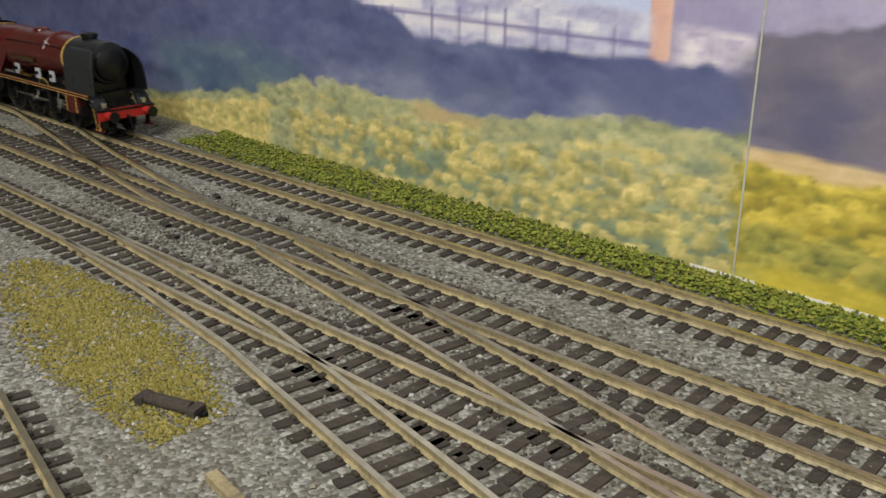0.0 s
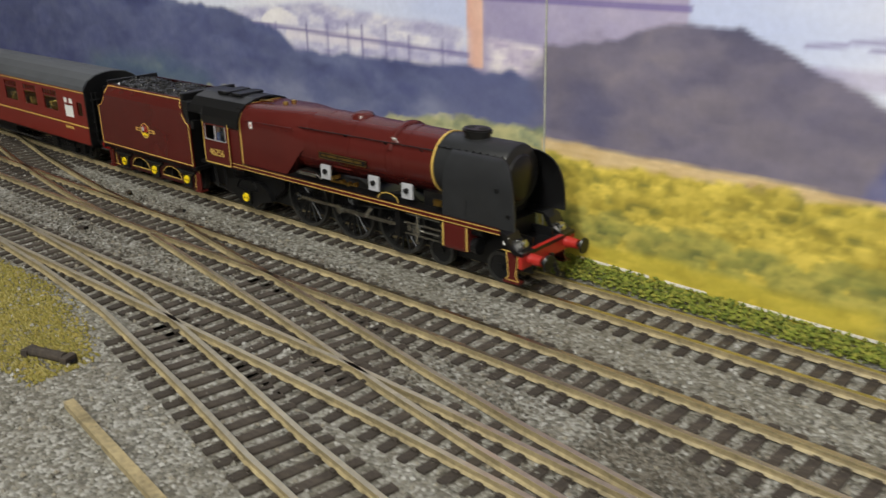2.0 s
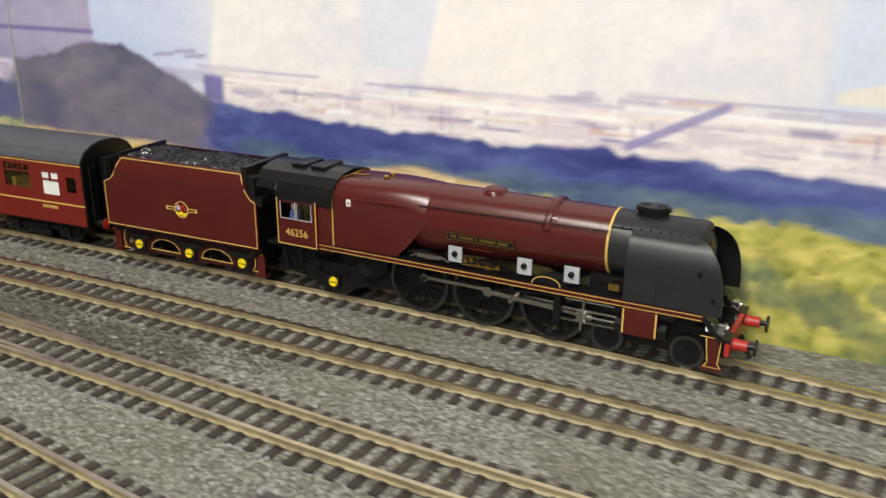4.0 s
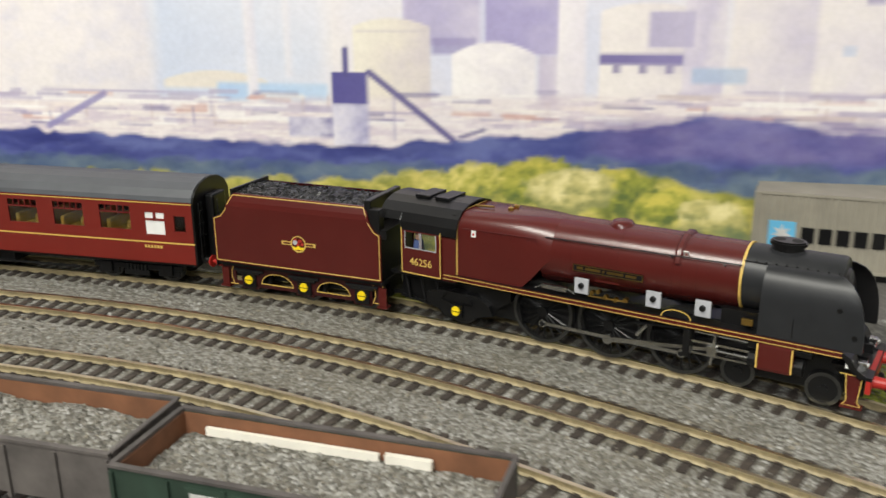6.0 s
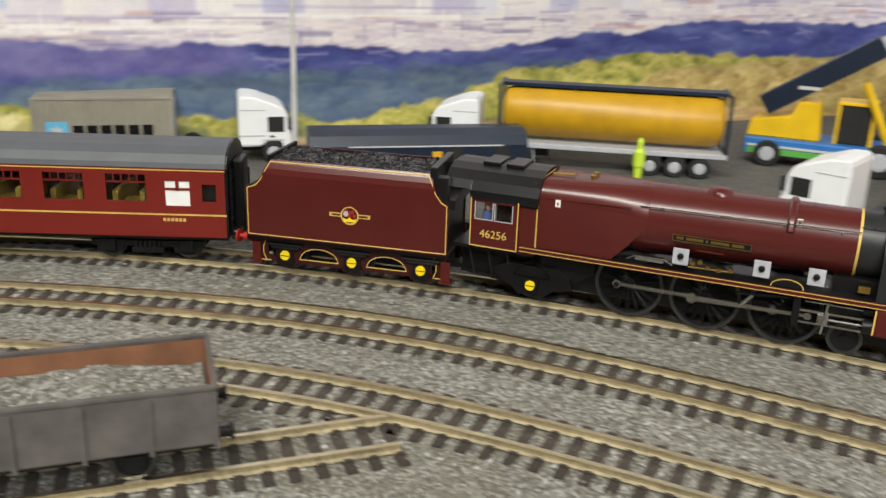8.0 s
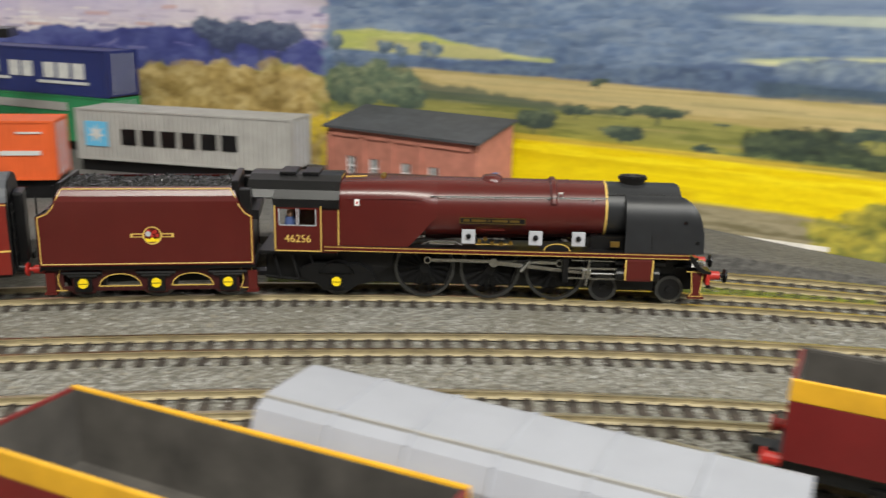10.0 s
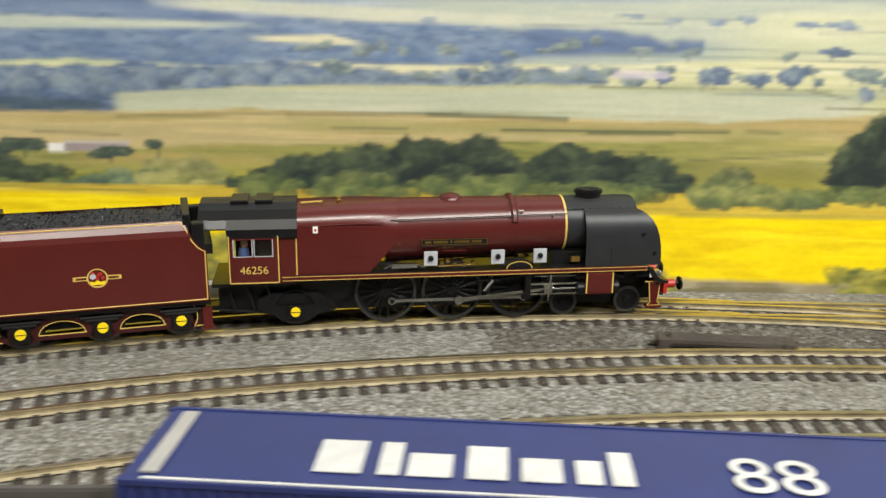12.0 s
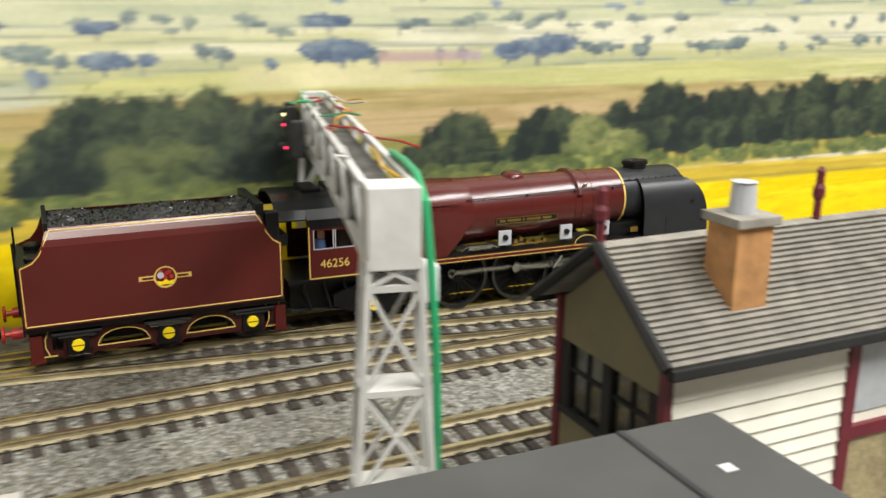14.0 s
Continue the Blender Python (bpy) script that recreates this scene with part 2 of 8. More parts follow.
def build_room():
    """The room round the layout: two walls behind the backdrop, two opposite, floor and ceiling."""
    c, l, r = Vector((*CORNER, 0)), Vector((*LDIR, 0)), Vector((*RDIR, 0))
    c = c - (l + r) * 12
    size = 2900.0
    foot = [c, c + r * size, c + (r + l) * size, c + l * size]
    for i, nm in enumerate(("wall_north", "wall_east", "wall_south", "wall_west")):
        a, b = foot[i], foot[(i + 1) % 4]
        out = Vector((b.y - a.y, a.x - b.x, 0)).normalized() * 60
        mid = (foot[0] + foot[2]) / 2
        if (a + out - mid).length < (a - mid).length:
            out = -out
        bm = bmesh.new()
        vs = [bm.verts.new((p.x, p.y, z)) for z in (-900, 1400) for p in (a, b, b + out, a + out)]
        for f in ((0, 1, 2, 3), (4, 5, 6, 7), (0, 1, 5, 4), (1, 2, 6, 5), (2, 3, 7, 6), (3, 0, 4, 7)):
            bm.faces.new([vs[k] for k in f])
        bmesh.ops.recalc_face_normals(bm, faces=bm.faces)
        tagged(part(nm, bm, M_WALL), "plain cream painted room wall", "wall", kind="structure")
    for nm, z0, z1, m, lab in (("floor", -930, -900, M_BOARD, "brown room floor under the layout"), ("ceiling", 1400, 1430, M_WALL, "plain cream ceiling")):
        bm = bmesh.new()
        vs = [bm.verts.new((p.x, p.y, z)) for z in (z0, z1) for p in foot]
        for f in ((0, 1, 2, 3), (4, 5, 6, 7), (0, 1, 5, 4), (1, 2, 6, 5), (2, 3, 7, 6), (3, 0, 4, 7)):
            bm.faces.new([vs[k] for k in f])
        bmesh.ops.recalc_face_normals(bm, faces=bm.faces)
        tagged(part(nm, bm, m), lab, nm, kind="structure")


build_room()

# ---- railway tracks ----
RAIL = [(-1.15, -2.6), (1.15, -2.6), (0.45, -1.9), (0.45, -0.8), (0.8, -0.5), (0.8, 0.0), (-0.8, 0.0), (-0.8, -0.5), (-0.45, -0.8), (-0.45, -1.9)]
PITCH = 7.6


def resample(pts, step):
    p = np.array(pts, float)
    c = np.concatenate([[0], np.cumsum(np.hypot(*np.diff(p, axis=0).T))])
    q = np.arange(0, c[-1], step)
    return [(float(np.interp(a, c, p[:, 0])), float(np.interp(a, c, p[:, 1]))) for a in q]


def sd_path(s0, s1, d, step=10.0):
    """Path at a side distance d(s) of the running line."""
    out = []
    for s in np.arange(s0, s1, step):
        v = P(s, d(s) if callable(d) else d) * 1000
        out.append((v.x, v.y))
    return out


def rail_mesh(bm, pts):
    for f in sweep(bm, [(x, y, 0.0) for x, y in pts], RAIL):
        if f.normal.z > 0.9 and sum(v.co.z for v in f.verts) / len(f.verts) > -0.1:
            f.material_index = 1


def offset(pts, o):
    out = []
    for i, p in enumerate(pts):
        q0, q1 = pts[max(0, i - 1)], pts[min(len(pts) - 1, i + 1)]
        h = math.atan2(q1[1] - q0[1], q1[0] - q0[0])
        out.append((p[0] - o * math.sin(h), p[1] + o * math.cos(h)))
    return out


def sleeper_mesh(half=15.5, wide=1.75):
    bm = bmesh.new()
    box(bm, -wide, wide, -half, half, -5.2, -2.6, 0.25)
    for y in (-8.3, 8.3):
        for o in (-1.9, 1.9):
            box(bm, -1.1, 1.1, y + o - 0.55, y + o + 0.55, -2.7, -1.9)
    return mesh_of("sleeper", bm, M_SLEEPER)


SLEEPER = sleeper_mesh()


def railway_track(pts, label, sleepers=True, rails=(8.25, -8.25), phase=0.0):
    p0 = pts[0]
    t = thing("railway_track", pose(0, 0, 0), label, "railway track", "railway tracks")
    for o in rails:
        bm = bmesh.new()
        rail_mesh(bm, offset(pts, o))
        part("rail", bm, [M_RAILSIDE, M_RAILTOP], t)
    if sleepers:
        q = resample(pts, PITCH)
        for i, (x, y) in enumerate(q):
            a, b = q[max(0, i - 1)], q[min(len(q) - 1, i + 1)]
            ob = new("sleeper", SLEEPER)
            ob.parent = t
            ob.matrix_basis = pose(x / 1000, y / 1000, 0, 0, 0, math.degrees(math.atan2(b[1] - a[1], b[0] - a[0])) + random.uniform(-1, 1))
    return t



def knots(*p):
    xs, ys = zip(*p)
    return lambda s: float(np.interp(s, xs, ys))


D_B = knots((-500, -44), (-150, -49), (300, -50), (460, -53), (640, -49), (900, -56), (1000, -56), (1100, -52), (1280, -63), (1500, -66), (1680, -58), (1820, -57), (1930, -60), (2100, -56), (2300, -55), (2700, -55))
D_C = knots((-500, -98), (100, -97), (260, -99), (400, -103), (540, -110), (700, -103), (780, -104), (900, -110), (1100, -107), (1300, -117), (1400, -118), (1640, -116), (1800, -116), (1990, -115), (2160, -110), (2700, -108))
D_X = knots((60, -51.5), (112, -61), (150, -68), (191, -75.5), (240, -85), (285, -92), (340, -98), (385, -102))
D_D = knots((0, -97.5), (60, -102), (120, -109), (160, -117), (200, -125), (240, -133.5), (300, -143), (360, -153))
D_K = knots((-330, 0), (-263, -4), (-177, -19), (-120, -30), (-75, -37), (-20, -45), (30, -49.5))
D_R = knots((1560, 52), (1700, 36), (1800, 28), (1900, 19), (2000, 9), (2085, 1))
D_M = knots((2040, 0), (2120, -6), (2252, -25), (2316, -35), (2380, -46), (2450, -54))


def smooth(fn, s0, s1, w=30.0):
    return lambda s: sum(fn(min(max(s + o, s0), s1)) for o in (-w, -w / 2, 0, w / 2, w)) / 5


D_B, D_C = smooth(D_B, -500, 2700, 60), smooth(D_C, -500, 2700, 50)


def branch(d, s0, s1, label, parents=(), step=8.0):
    """A line leaving another: its sleepers begin where it stands clear of its parents."""
    pts = sd_path(s0, s1, d, step)
    t = railway_track(pts, label, sleepers=False)
    n = int((s1 - s0) / PITCH)
    for i in range(n):
        s = s0 + i * PITCH
        if any(abs(d(s) - (p(s) if callable(p) else p)) < 15 for p in parents):
            continue
        v, w = P(s, d(s)), P(s + 4, d(s + 4))
        ob = new("sleeper", SLEEPER)
        ob.parent = t
        ob.matrix_basis = Matrix.Translation(v) @ pose(0, 0, 0, 0, 0, math.degrees(math.atan2(w.y - v.y, w.x - v.x)))
    return t


def straight_track(x0, y0, x1, y1, label):
    n = max(2, int(math.hypot(x1 - x0, y1 - y0) / 20))
    return railway_track([(x0 + (x1 - x0) * i / n, y0 + (y1 - y0) * i / n) for i in range(n + 1)], label)


railway_track(sd_path(-480, 2690, 0), "running line with weathered rails and brown sleepers in grey ballast")
railway_track(sd_path(-480, 2690, D_B), "second line with weathered rails and brown sleepers in grey ballast")
railway_track(sd_path(-480, 2690, D_C), "third line with rusty rails and brown sleepers in grey ballast")
branch(D_X, 60, 385, "turnout crossing between two lines, dark timbered", (D_B, D_C))
branch(D_D, 0, 360, "turnout leading into a siding, brown timbered", (D_C,))
branch(D_K, -330, 30, "turnout crossing from the running line, brown timbered", (0, D_B))
branch(D_R, 1560, 2085, "yard line joining the running line, brown timbered", (0,))
branch(D_M, 2040, 2450, "turnout crossing with bright rails, brown timbered", (0, D_B))
_a = P(355, -152.5) * 1000
straight_track(_a.x, _a.y, -395.0, -272.0, "siding with open wagons, overgrown rails on brown sleepers")
straight_track(-425.0, -405.0, -225.0, -155.0, "siding beside the wagons with brown sleepers")
straight_track(-91.0, -182.0, 60.0, -300.0, "dead-end siding with brown sleepers and buffer stop")
straight_track(10.0, -176.0, 190.0, -304.0, "siding under a hopper wagon, brown sleepers")
straight_track(70.0, -158.0, 250.0, -284.0, "siding under a covered wagon, brown sleepers")
straight_track(200.0, -170.0, 360.0, -299.0, "siding under a red wagon, brown sleepers")
straight_track(330.0, -240.0, 500.0, -393.0, "siding under a container wagon, brown sleepers")
straight_track(460.0, -380.0, 600.0, -503.0, "siding under a grey van, brown sleepers")
_v, _w = P(98, -182) * 1000, P(185, -199) * 1000
straight_track(_v.x, _v.y, _w.x, _w.y, "short siding with rusty rails on brown sleepers")
# a loose rusty rail lying on the ballast
_v, _w = P(171, -157) * 1000, P(275, -171) * 1000
_bm = bmesh.new()
sweep(_bm, [(_v.x + (_w.x - _v.x) * i / 8, _v.y + (_w.y - _v.y) * i / 8, -1.2) for i in range(9)], [(-1.5, -2.2), (1.5, -2.2), (1.5, 0), (-1.5, 0)])
tagged(part("loose_rail", _bm, M_RAILSIDE), "rusty brown length of rail lying on ballast", "rail")


def stones(name, label, n, spots, seed, rmin=0.5, rmax=1.1, material=None):
    """Loose chippings scattered by spots(rnd) -> (x, y, z) mm."""
    rnd = random.Random(seed)
    vs, fs = [], []
    tet = [(1, 0, 0), (-1, 0, 0), (0, 1, 0), (0, -1, 0), (0, 0, 1), (0, 0, -1)]
    tri = [(0, 2, 4), (2, 1, 4), (1, 3, 4), (3, 0, 4), (2, 0, 5), (1, 2, 5), (3, 1, 5), (0, 3, 5)]
    for _ in range(n):
        x, y, z = spots(rnd)
        r = rnd.uniform(rmin, rmax)
        a = rnd.uniform(0, 6.28)
        ca, sa = math.cos(a), math.sin(a)
        b = len(vs)
        for p in tet:
            q = [c * r * rnd.uniform(0.6, 1.25) for c in p]
            vs.append(((x + q[0] * ca - q[1] * sa) / 1000, (y + q[0] * sa + q[1] * ca) / 1000, (z + q[2] * 0.8) / 1000))
        fs += [(b + i, b + j, b + k) for i, j, k in tri]
    me = bpy.data.meshes.new(name)
    me.from_pydata(vs, [], fs)
    me.materials.append(material or M_STONE)
    ob = new(name, me)
    return tagged(ob, label, "gravel", kind="stuff")


def island_mat(name, colours, rough=0.9):
    m = bpy.data.materials.new(name)
    m.use_nodes = True
    nt = m.node_tree
    g = nt.nodes.new("ShaderNodeNewGeometry")
    r = nt.nodes.new("ShaderNodeValToRGB")
    r.color_ramp.interpolation = "CONSTANT"
    while len(r.color_ramp.elements) < len(colours):
        r.color_ramp.elements.new(0.5)
    for i, c in enumerate(colours):
        r.color_ramp.elements[i].position, r.color_ramp.elements[i].color = i / len(colours), (*c, 1)
    nt.links.new(g.outputs["Random Per Island"], r.inputs[0])
    nt.links.new(r.outputs[0], nt.nodes["Principled BSDF"].inputs["Base Color"])
    nt.nodes["Principled BSDF"].inputs["Roughness"].default_value = rough
    return m


M_STONE = island_mat("stone_chip", [(0.18, 0.175, 0.15), (0.27, 0.265, 0.24), (0.11, 0.105, 0.09), (0.38, 0.375, 0.35), (0.21, 0.195, 0.16), (0.14, 0.13, 0.105), (0.25, 0.225, 0.175)])
M_FLOCK = island_mat("flock_leaf", [(0.15, 0.18, 0.022), (0.20, 0.23, 0.03), (0.09, 0.12, 0.016), (0.25, 0.25, 0.04), (0.15, 0.16, 0.025)], 0.95)
M_MOSS = island_mat("moss", [(0.20, 0.17, 0.03), (0.25, 0.20, 0.045), (0.15, 0.125, 0.025), (0.28, 0.24, 0.08), (0.18, 0.16, 0.035)], 0.95)
M_TURF = island_mat("turf", [(0.08, 0.085, 0.018), (0.12, 0.115, 0.03), (0.06, 0.06, 0.018), (0.17, 0.15, 0.08), (0.10, 0.10, 0.025)], 0.95)
M_DIRT = island_mat("dark_soil", [(0.07, 0.06, 0.045), (0.12, 0.105, 0.085), (0.05, 0.045, 0.035), (0.17, 0.155, 0.13)], 0.95)


def ballast_spot(rnd):
    s, d = rnd.uniform(-250, 2420), rnd.uniform(-215, 16)
    v = P(s, d) * 1000
    return v.x, v.y, GZ + rnd.uniform(-0.2, 0.5)


stones("ballast_stones", "loose grey ballast chippings between the sleepers", 52000, ballast_spot, 3)


def inside(q, pts):
    hit = False
    for i in range(len(pts)):
        a, b = pts[i - 1], pts[i]
        if (a[1] > q[1]) != (b[1] > q[1]) and q[0] < (b[0] - a[0]) * (q[1] - a[1]) / (b[1] - a[1]) + a[0]:
            hit = not hit
    return hit


def patch_ground(name, label, pts, material, cover):
    """Loose scatter within a ragged outline on the ground; pts: (s, d)."""
    ss, ds = [p[0] for p in pts], [p[1] for p in pts]

    def spot(rnd):
        while True:
            q = (rnd.uniform(min(ss), max(ss)), rnd.uniform(min(ds), max(ds)))
            if inside((q[0] + rnd.gauss(0, 4), q[1] + rnd.gauss(0, 3)), pts):
                v = P(*q) * 1000
                if noise.noise(v * 0.06) + rnd.uniform(-0.5, 0.5) > -0.35:
                    return v.x, v.y, GZ + rnd.uniform(0.0, 0.5)

    n = int((max(ss) - min(ss)) * (max(ds) - min(ds)) * cover)
    return stones(name, label, n, spot, len(pts) * 7 + int(pts[0][0]), 0.4, 0.9, material)


patch_ground("moss_patch", "yellow-green scatter material over the ballast", [(0, -122), (40, -114), (80, -117), (120, -128), (150, -140), (150, -158), (110, -160), (60, -150), (20, -140)], M_MOSS, 1.2)
patch_ground("turf_patch", "dull green and brown scatter turf between sidings", [(1240, -140), (1330, -137), (1420, -141), (1470, -150), (1470, -190), (1400, -230), (1300, -215), (1250, -185)], M_TURF, 0.7)
patch_ground("turf_patch", "dull green scatter turf beside the wagons", [(900, -124), (940, -122), (980, -128), (990, -150), (940, -160), (905, -150)], M_TURF, 0.7)
patch_ground("soil_patch", "dark burnt soil and clinker between two lines", [(300, -70), (330, -66), (370, -72), (420, -74), (430, -84), (380, -90), (330, -88), (300, -84)], M_DIRT, 0.8)
patch_ground("soil_patch", "dark brown soil between the running line and second line", [(1960, -14), (2050, -13), (2150, -15), (2230, -22), (2150, -44), (2050, -44), (1960, -46)], M_DIRT, 0.8)

patch_ground("soil_patch", "dark oily dirt over the pointwork ballast", [(-60, -24), (120, -26), (300, -30), (420, -40), (470, -70), (400, -100), (280, -110), (140, -104), (20, -96), (-60, -80)], M_DIRT, 0.2)


def hedge_spot(rnd):
    s = rnd.uniform(-120, 520)
    far = float(np.interp(s, (-120, 20, 140, 260, 380, 520), (49, 43.5, 37.5, 32, 29.5, 31)))
    v = P(s, 16.5 + (far - 16.5) * rnd.random()) * 1000
    return v.x, v.y, GZ + rnd.uniform(0.2, 3.2)


stones("grass_verge", "bright green flock foliage along the backdrop foot", 14000, hedge_spot, 9, 0.5, 1.2, M_FLOCK)


def hedge_spot2(rnd):
    s = rnd.uniform(1480, 1760)
    v = P(s, rnd.uniform(13, 30)) * 1000
    return v.x, v.y, GZ + rnd.uniform(0, 1.2)


stones("grass_verge", "green flock grass beside the yard line", 3500, hedge_spot2, 10, 0.5, 1.0, M_FLOCK)

# ---- raised yard in the corner ----
M_TARMAC = grains("tarmac", [(0.075, 0.072, 0.068), (0.10, 0.096, 0.09), (0.06, 0.058, 0.055), (0.13, 0.125, 0.115)], 900, bump=0.35, patch=(0.17, 0.155, 0.13))
YZ = 14.0


def to_wall(s, d0):
    a = P(s, d0) * 1000
    _, _, h = line(s)
    n = (-math.sin(h), math.cos(h))
    best = 900.0
    for dr in (LDIR, RDIR):
        den = n[0] * dr[1] - n[1] * dr[0]
        if abs(den) < 1e-6:
            continue
        rx, ry = CORNER[0] - a.x, CORNER[1] - a.y
        k = (rx * dr[1] - ry * dr[0]) / den
        u = (rx * n[1] - ry * n[0]) / den
        if k > 0 and u > -5:
            best = min(best, k)
    return a, n, best


def build_yard():
    bm = bmesh.new()
    prev = None
    for s in np.arange(740, 1861, 12):
        z = float(np.interp(s, (740, 830, 1600, 1760, 1860), (GZ - 0.3, YZ, YZ, 1.0, GZ - 0.3)))
        d0 = float(np.interp(s, (740, 900, 1000, 1480, 1600, 1860), (54, 58, 40, 40, 66, 42)))
        a, n, k = to_wall(s, d0)
        row = [bm.verts.new((a.x, a.y, GZ - 1)), bm.verts.new((a.x + n[0] * 1.0, a.y + n[1] * 1.0, z - 0.6))]
        row += [bm.verts.new((a.x + n[0] * k * f, a.y + n[1] * k * f, z)) for f in (0.04 if k > 60 else 0.2, 0.35, 0.7, 1.0)]
        if prev:
            for i in range(len(row) - 1):
                bm.faces.new((prev[i], row[i], row[i + 1], prev[i + 1]))
        prev = row
    bmesh.ops.recalc_face_normals(bm, faces=bm.faces)
    tagged(part("yard", bm, M_TARMAC), "raised grey tarmac goods yard in the layout corner", "yard", kind="structure")


build_yard()

# ---- paints of the train and goods ----
M_LINE = mat("lining_yellow", (0.62, 0.42, 0.10), 0.45, var=0.06, scale=200)
M_YELLOW = mat("axle_yellow", (0.85, 0.62, 0.01), 0.4, var=0.05, scale=300)
M_WHITE = mat("white_plate", (0.80, 0.80, 0.78), 0.5, var=0.04, scale=200)
M_GREYP = mat("grey_plate", (0.42, 0.43, 0.46), 0.5, var=0.08, scale=300)
M_STEEL = mat("bright_steel", (0.60, 0.60, 0.58), 0.25, 1.0, var=0.08, scale=200)
M_TYRE = mat("wheel_tyre", (0.10, 0.10, 0.097), 0.35, 0.9, var=0.15, scale=200)
M_BRASS = mat("brass", (0.55, 0.36, 0.10), 0.3, 1.0, var=0.1, scale=300)
M_BEAM = mat("buffer_red", (0.38, 0.02, 0.014), 0.45, var=0.06, scale=200)
M_COAL = mat("coal", (0.012, 0.012, 0.013), 0.22, var=0.4, scale=900, bump=0.5, spec=0.5)
M_GLASS = bpy.data.materials.new("window_glass")
M_GLASS.use_nodes = True
_b = M_GLASS.node_tree.nodes["Principled BSDF"]
_b.inputs["Transmission Weight"].default_value, _b.inputs["Roughness"].default_value = 1.0, 0.04
_b.inputs["Base Color"].default_value = (0.92, 0.95, 0.95, 1)
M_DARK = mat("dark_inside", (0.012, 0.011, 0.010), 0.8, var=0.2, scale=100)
M_TAN = mat("seat_tan", (0.42, 0.26, 0.04), 0.7, var=0.15, scale=200)
M_CREAM = mat("figure_flesh", (0.5, 0.3, 0.2), 0.7, var=0.1, scale=300)
M_BLUECLOTH = mat("figure_blue", (0.05, 0.08, 0.2), 0.8, var=0.1, scale=300)
M_COACH = mat("coach_maroon", (0.165, 0.017, 0.012), 0.28, var=0.05, scale=60)
M_FRAME = mat("frame_maroon", (0.035, 0.005, 0.005), 0.4, var=0.1, scale=100)
M_COACHROOF = mat("coach_roof_grey", (0.075, 0.08, 0.09), 0.5, var=0.1, scale=80)


def strip(bm, pts, w, y, out=-0.12, mi=0):
    """A painted line of width w along (x, z) points on a side at y."""
    for (x0, z0), (x1, z1) in zip(pts, pts[1:]):
        l = math.hypot(x1 - x0, z1 - z0)
        if l < 1e-6:
            continue
        nx, nz = -(z1 - z0) / l * w / 2, (x1 - x0) / l * w / 2
        ex, ez = (x1 - x0) / l * w / 2, (z1 - z0) / l * w / 2
        ring = [(x0 - ex + nx, z0 - ez + nz), (x1 + ex + nx, z1 + ez + nz), (x1 + ex - nx, z1 + ez - nz), (x0 - ex - nx, z0 - ez - nz)]
        prism(bm, ring, y, y + out, mi)


def both_sides(fn):
    """Calls fn(side) for the two flanks, -1 the one the camera sees."""
    for side in (-1, 1):
        fn(side)


def arc(cx, cz, r, a0, a1, n=8):
    return [(cx + r * math.cos(radians(a0 + (a1 - a0) * i / n)), cz + r * math.sin(radians(a0 + (a1 - a0) * i / n))) for i in range(n + 1)]


def wheel_bm(r, y0, y1, spokes=0, tyre=1.3, hub=2.2):
    """A wheel about the y axis through the origin."""
    bm = bmesh.new()
    n = 36
    for a, b, mi in ((r - tyre, r, 1),):
        ro0, ro1 = ring_y(y0, 0, 0, b, n), ring_y(y1, 0, 0, b, n)
        ri0, ri1 = ring_y(y0, 0, 0, a, n), ring_y(y1, 0, 0, a, n)
        tube(bm, [ri0, ro0, ro1, ri1, ri0], mi=mi, cap=False)
    if spokes:
        tube(bm, [ring_y(y0 - 0.3, 0, 0, hub, 16), ring_y(y1, 0, 0, hub, 16)])
        for i in range(spokes):
            t = 2 * math.pi * i / spokes
            c, s = math.cos(t), math.sin(t)
            rod(bm, (hub * 0.8 * c, (y0 + y1) / 2, hub * 0.8 * s), ((r - tyre * 0.7) * c, (y0 + y1) / 2, (r - tyre * 0.7) * s), 0.45, 6)
        prism(bm, arc(0, 0, r - tyre + 0.1, 150, 210, 8), y0 + 0.3, y1 - 0.3)
    else:
        tube(bm, [ring_y(y0 + 0.5, 0, 0, r - tyre + 0.1, n), ring_y(y1, 0, 0, r - tyre + 0.1, n)])
        tube(bm, [ring_y(y0 - 0.4, 0, 0, hub * 0.7, 14), ring_y(y1, 0, 0, hub * 0.7, 14)])
    return bm


DRIVERS, R_DRV, CRANK = (-26.0, 2.8, 31.6), 13.3, 4.4
EMPTY_PARTS = {}


def text_part(name, body, size, m, material, parent, label=""):
    cu = bpy.data.curves.new(name, "FONT")
    cu.body, cu.size, cu.extrude = body, size / 1000, 0.00006
    cu.align_x, cu.align_y = "CENTER", "CENTER"
    cu.materials.append(material)
    ob = new(name, cu)
    ob.parent = parent
    ob.matrix_basis = m
    if label:
        ob["label"] = label
    return ob


def boiler_ring(x, r, cz, flat=0.0, n=40):
    out = []
    for i in range(n):
        t = 2 * math.pi * i / n
        out.append((x, r * math.cos(t), cz + r * math.sin(t)))
    return out


def firebox_ring(x, w, top, low, rr, n=10):
    """Square-shouldered ring from low up to top."""
    pts = [(x, -w, low)]
    pts += [(x, -(w - rr) - rr * math.cos(radians(a)), top - rr + rr * math.sin(radians(a))) for a in np.linspace(0, 78, n)]
    pts += [(x, (w - rr) + rr * math.cos(radians(a)), top - rr + rr * math.sin(radians(a))) for a in np.linspace(78, 0, n)]
    pts.append((x, w, low))
    return pts


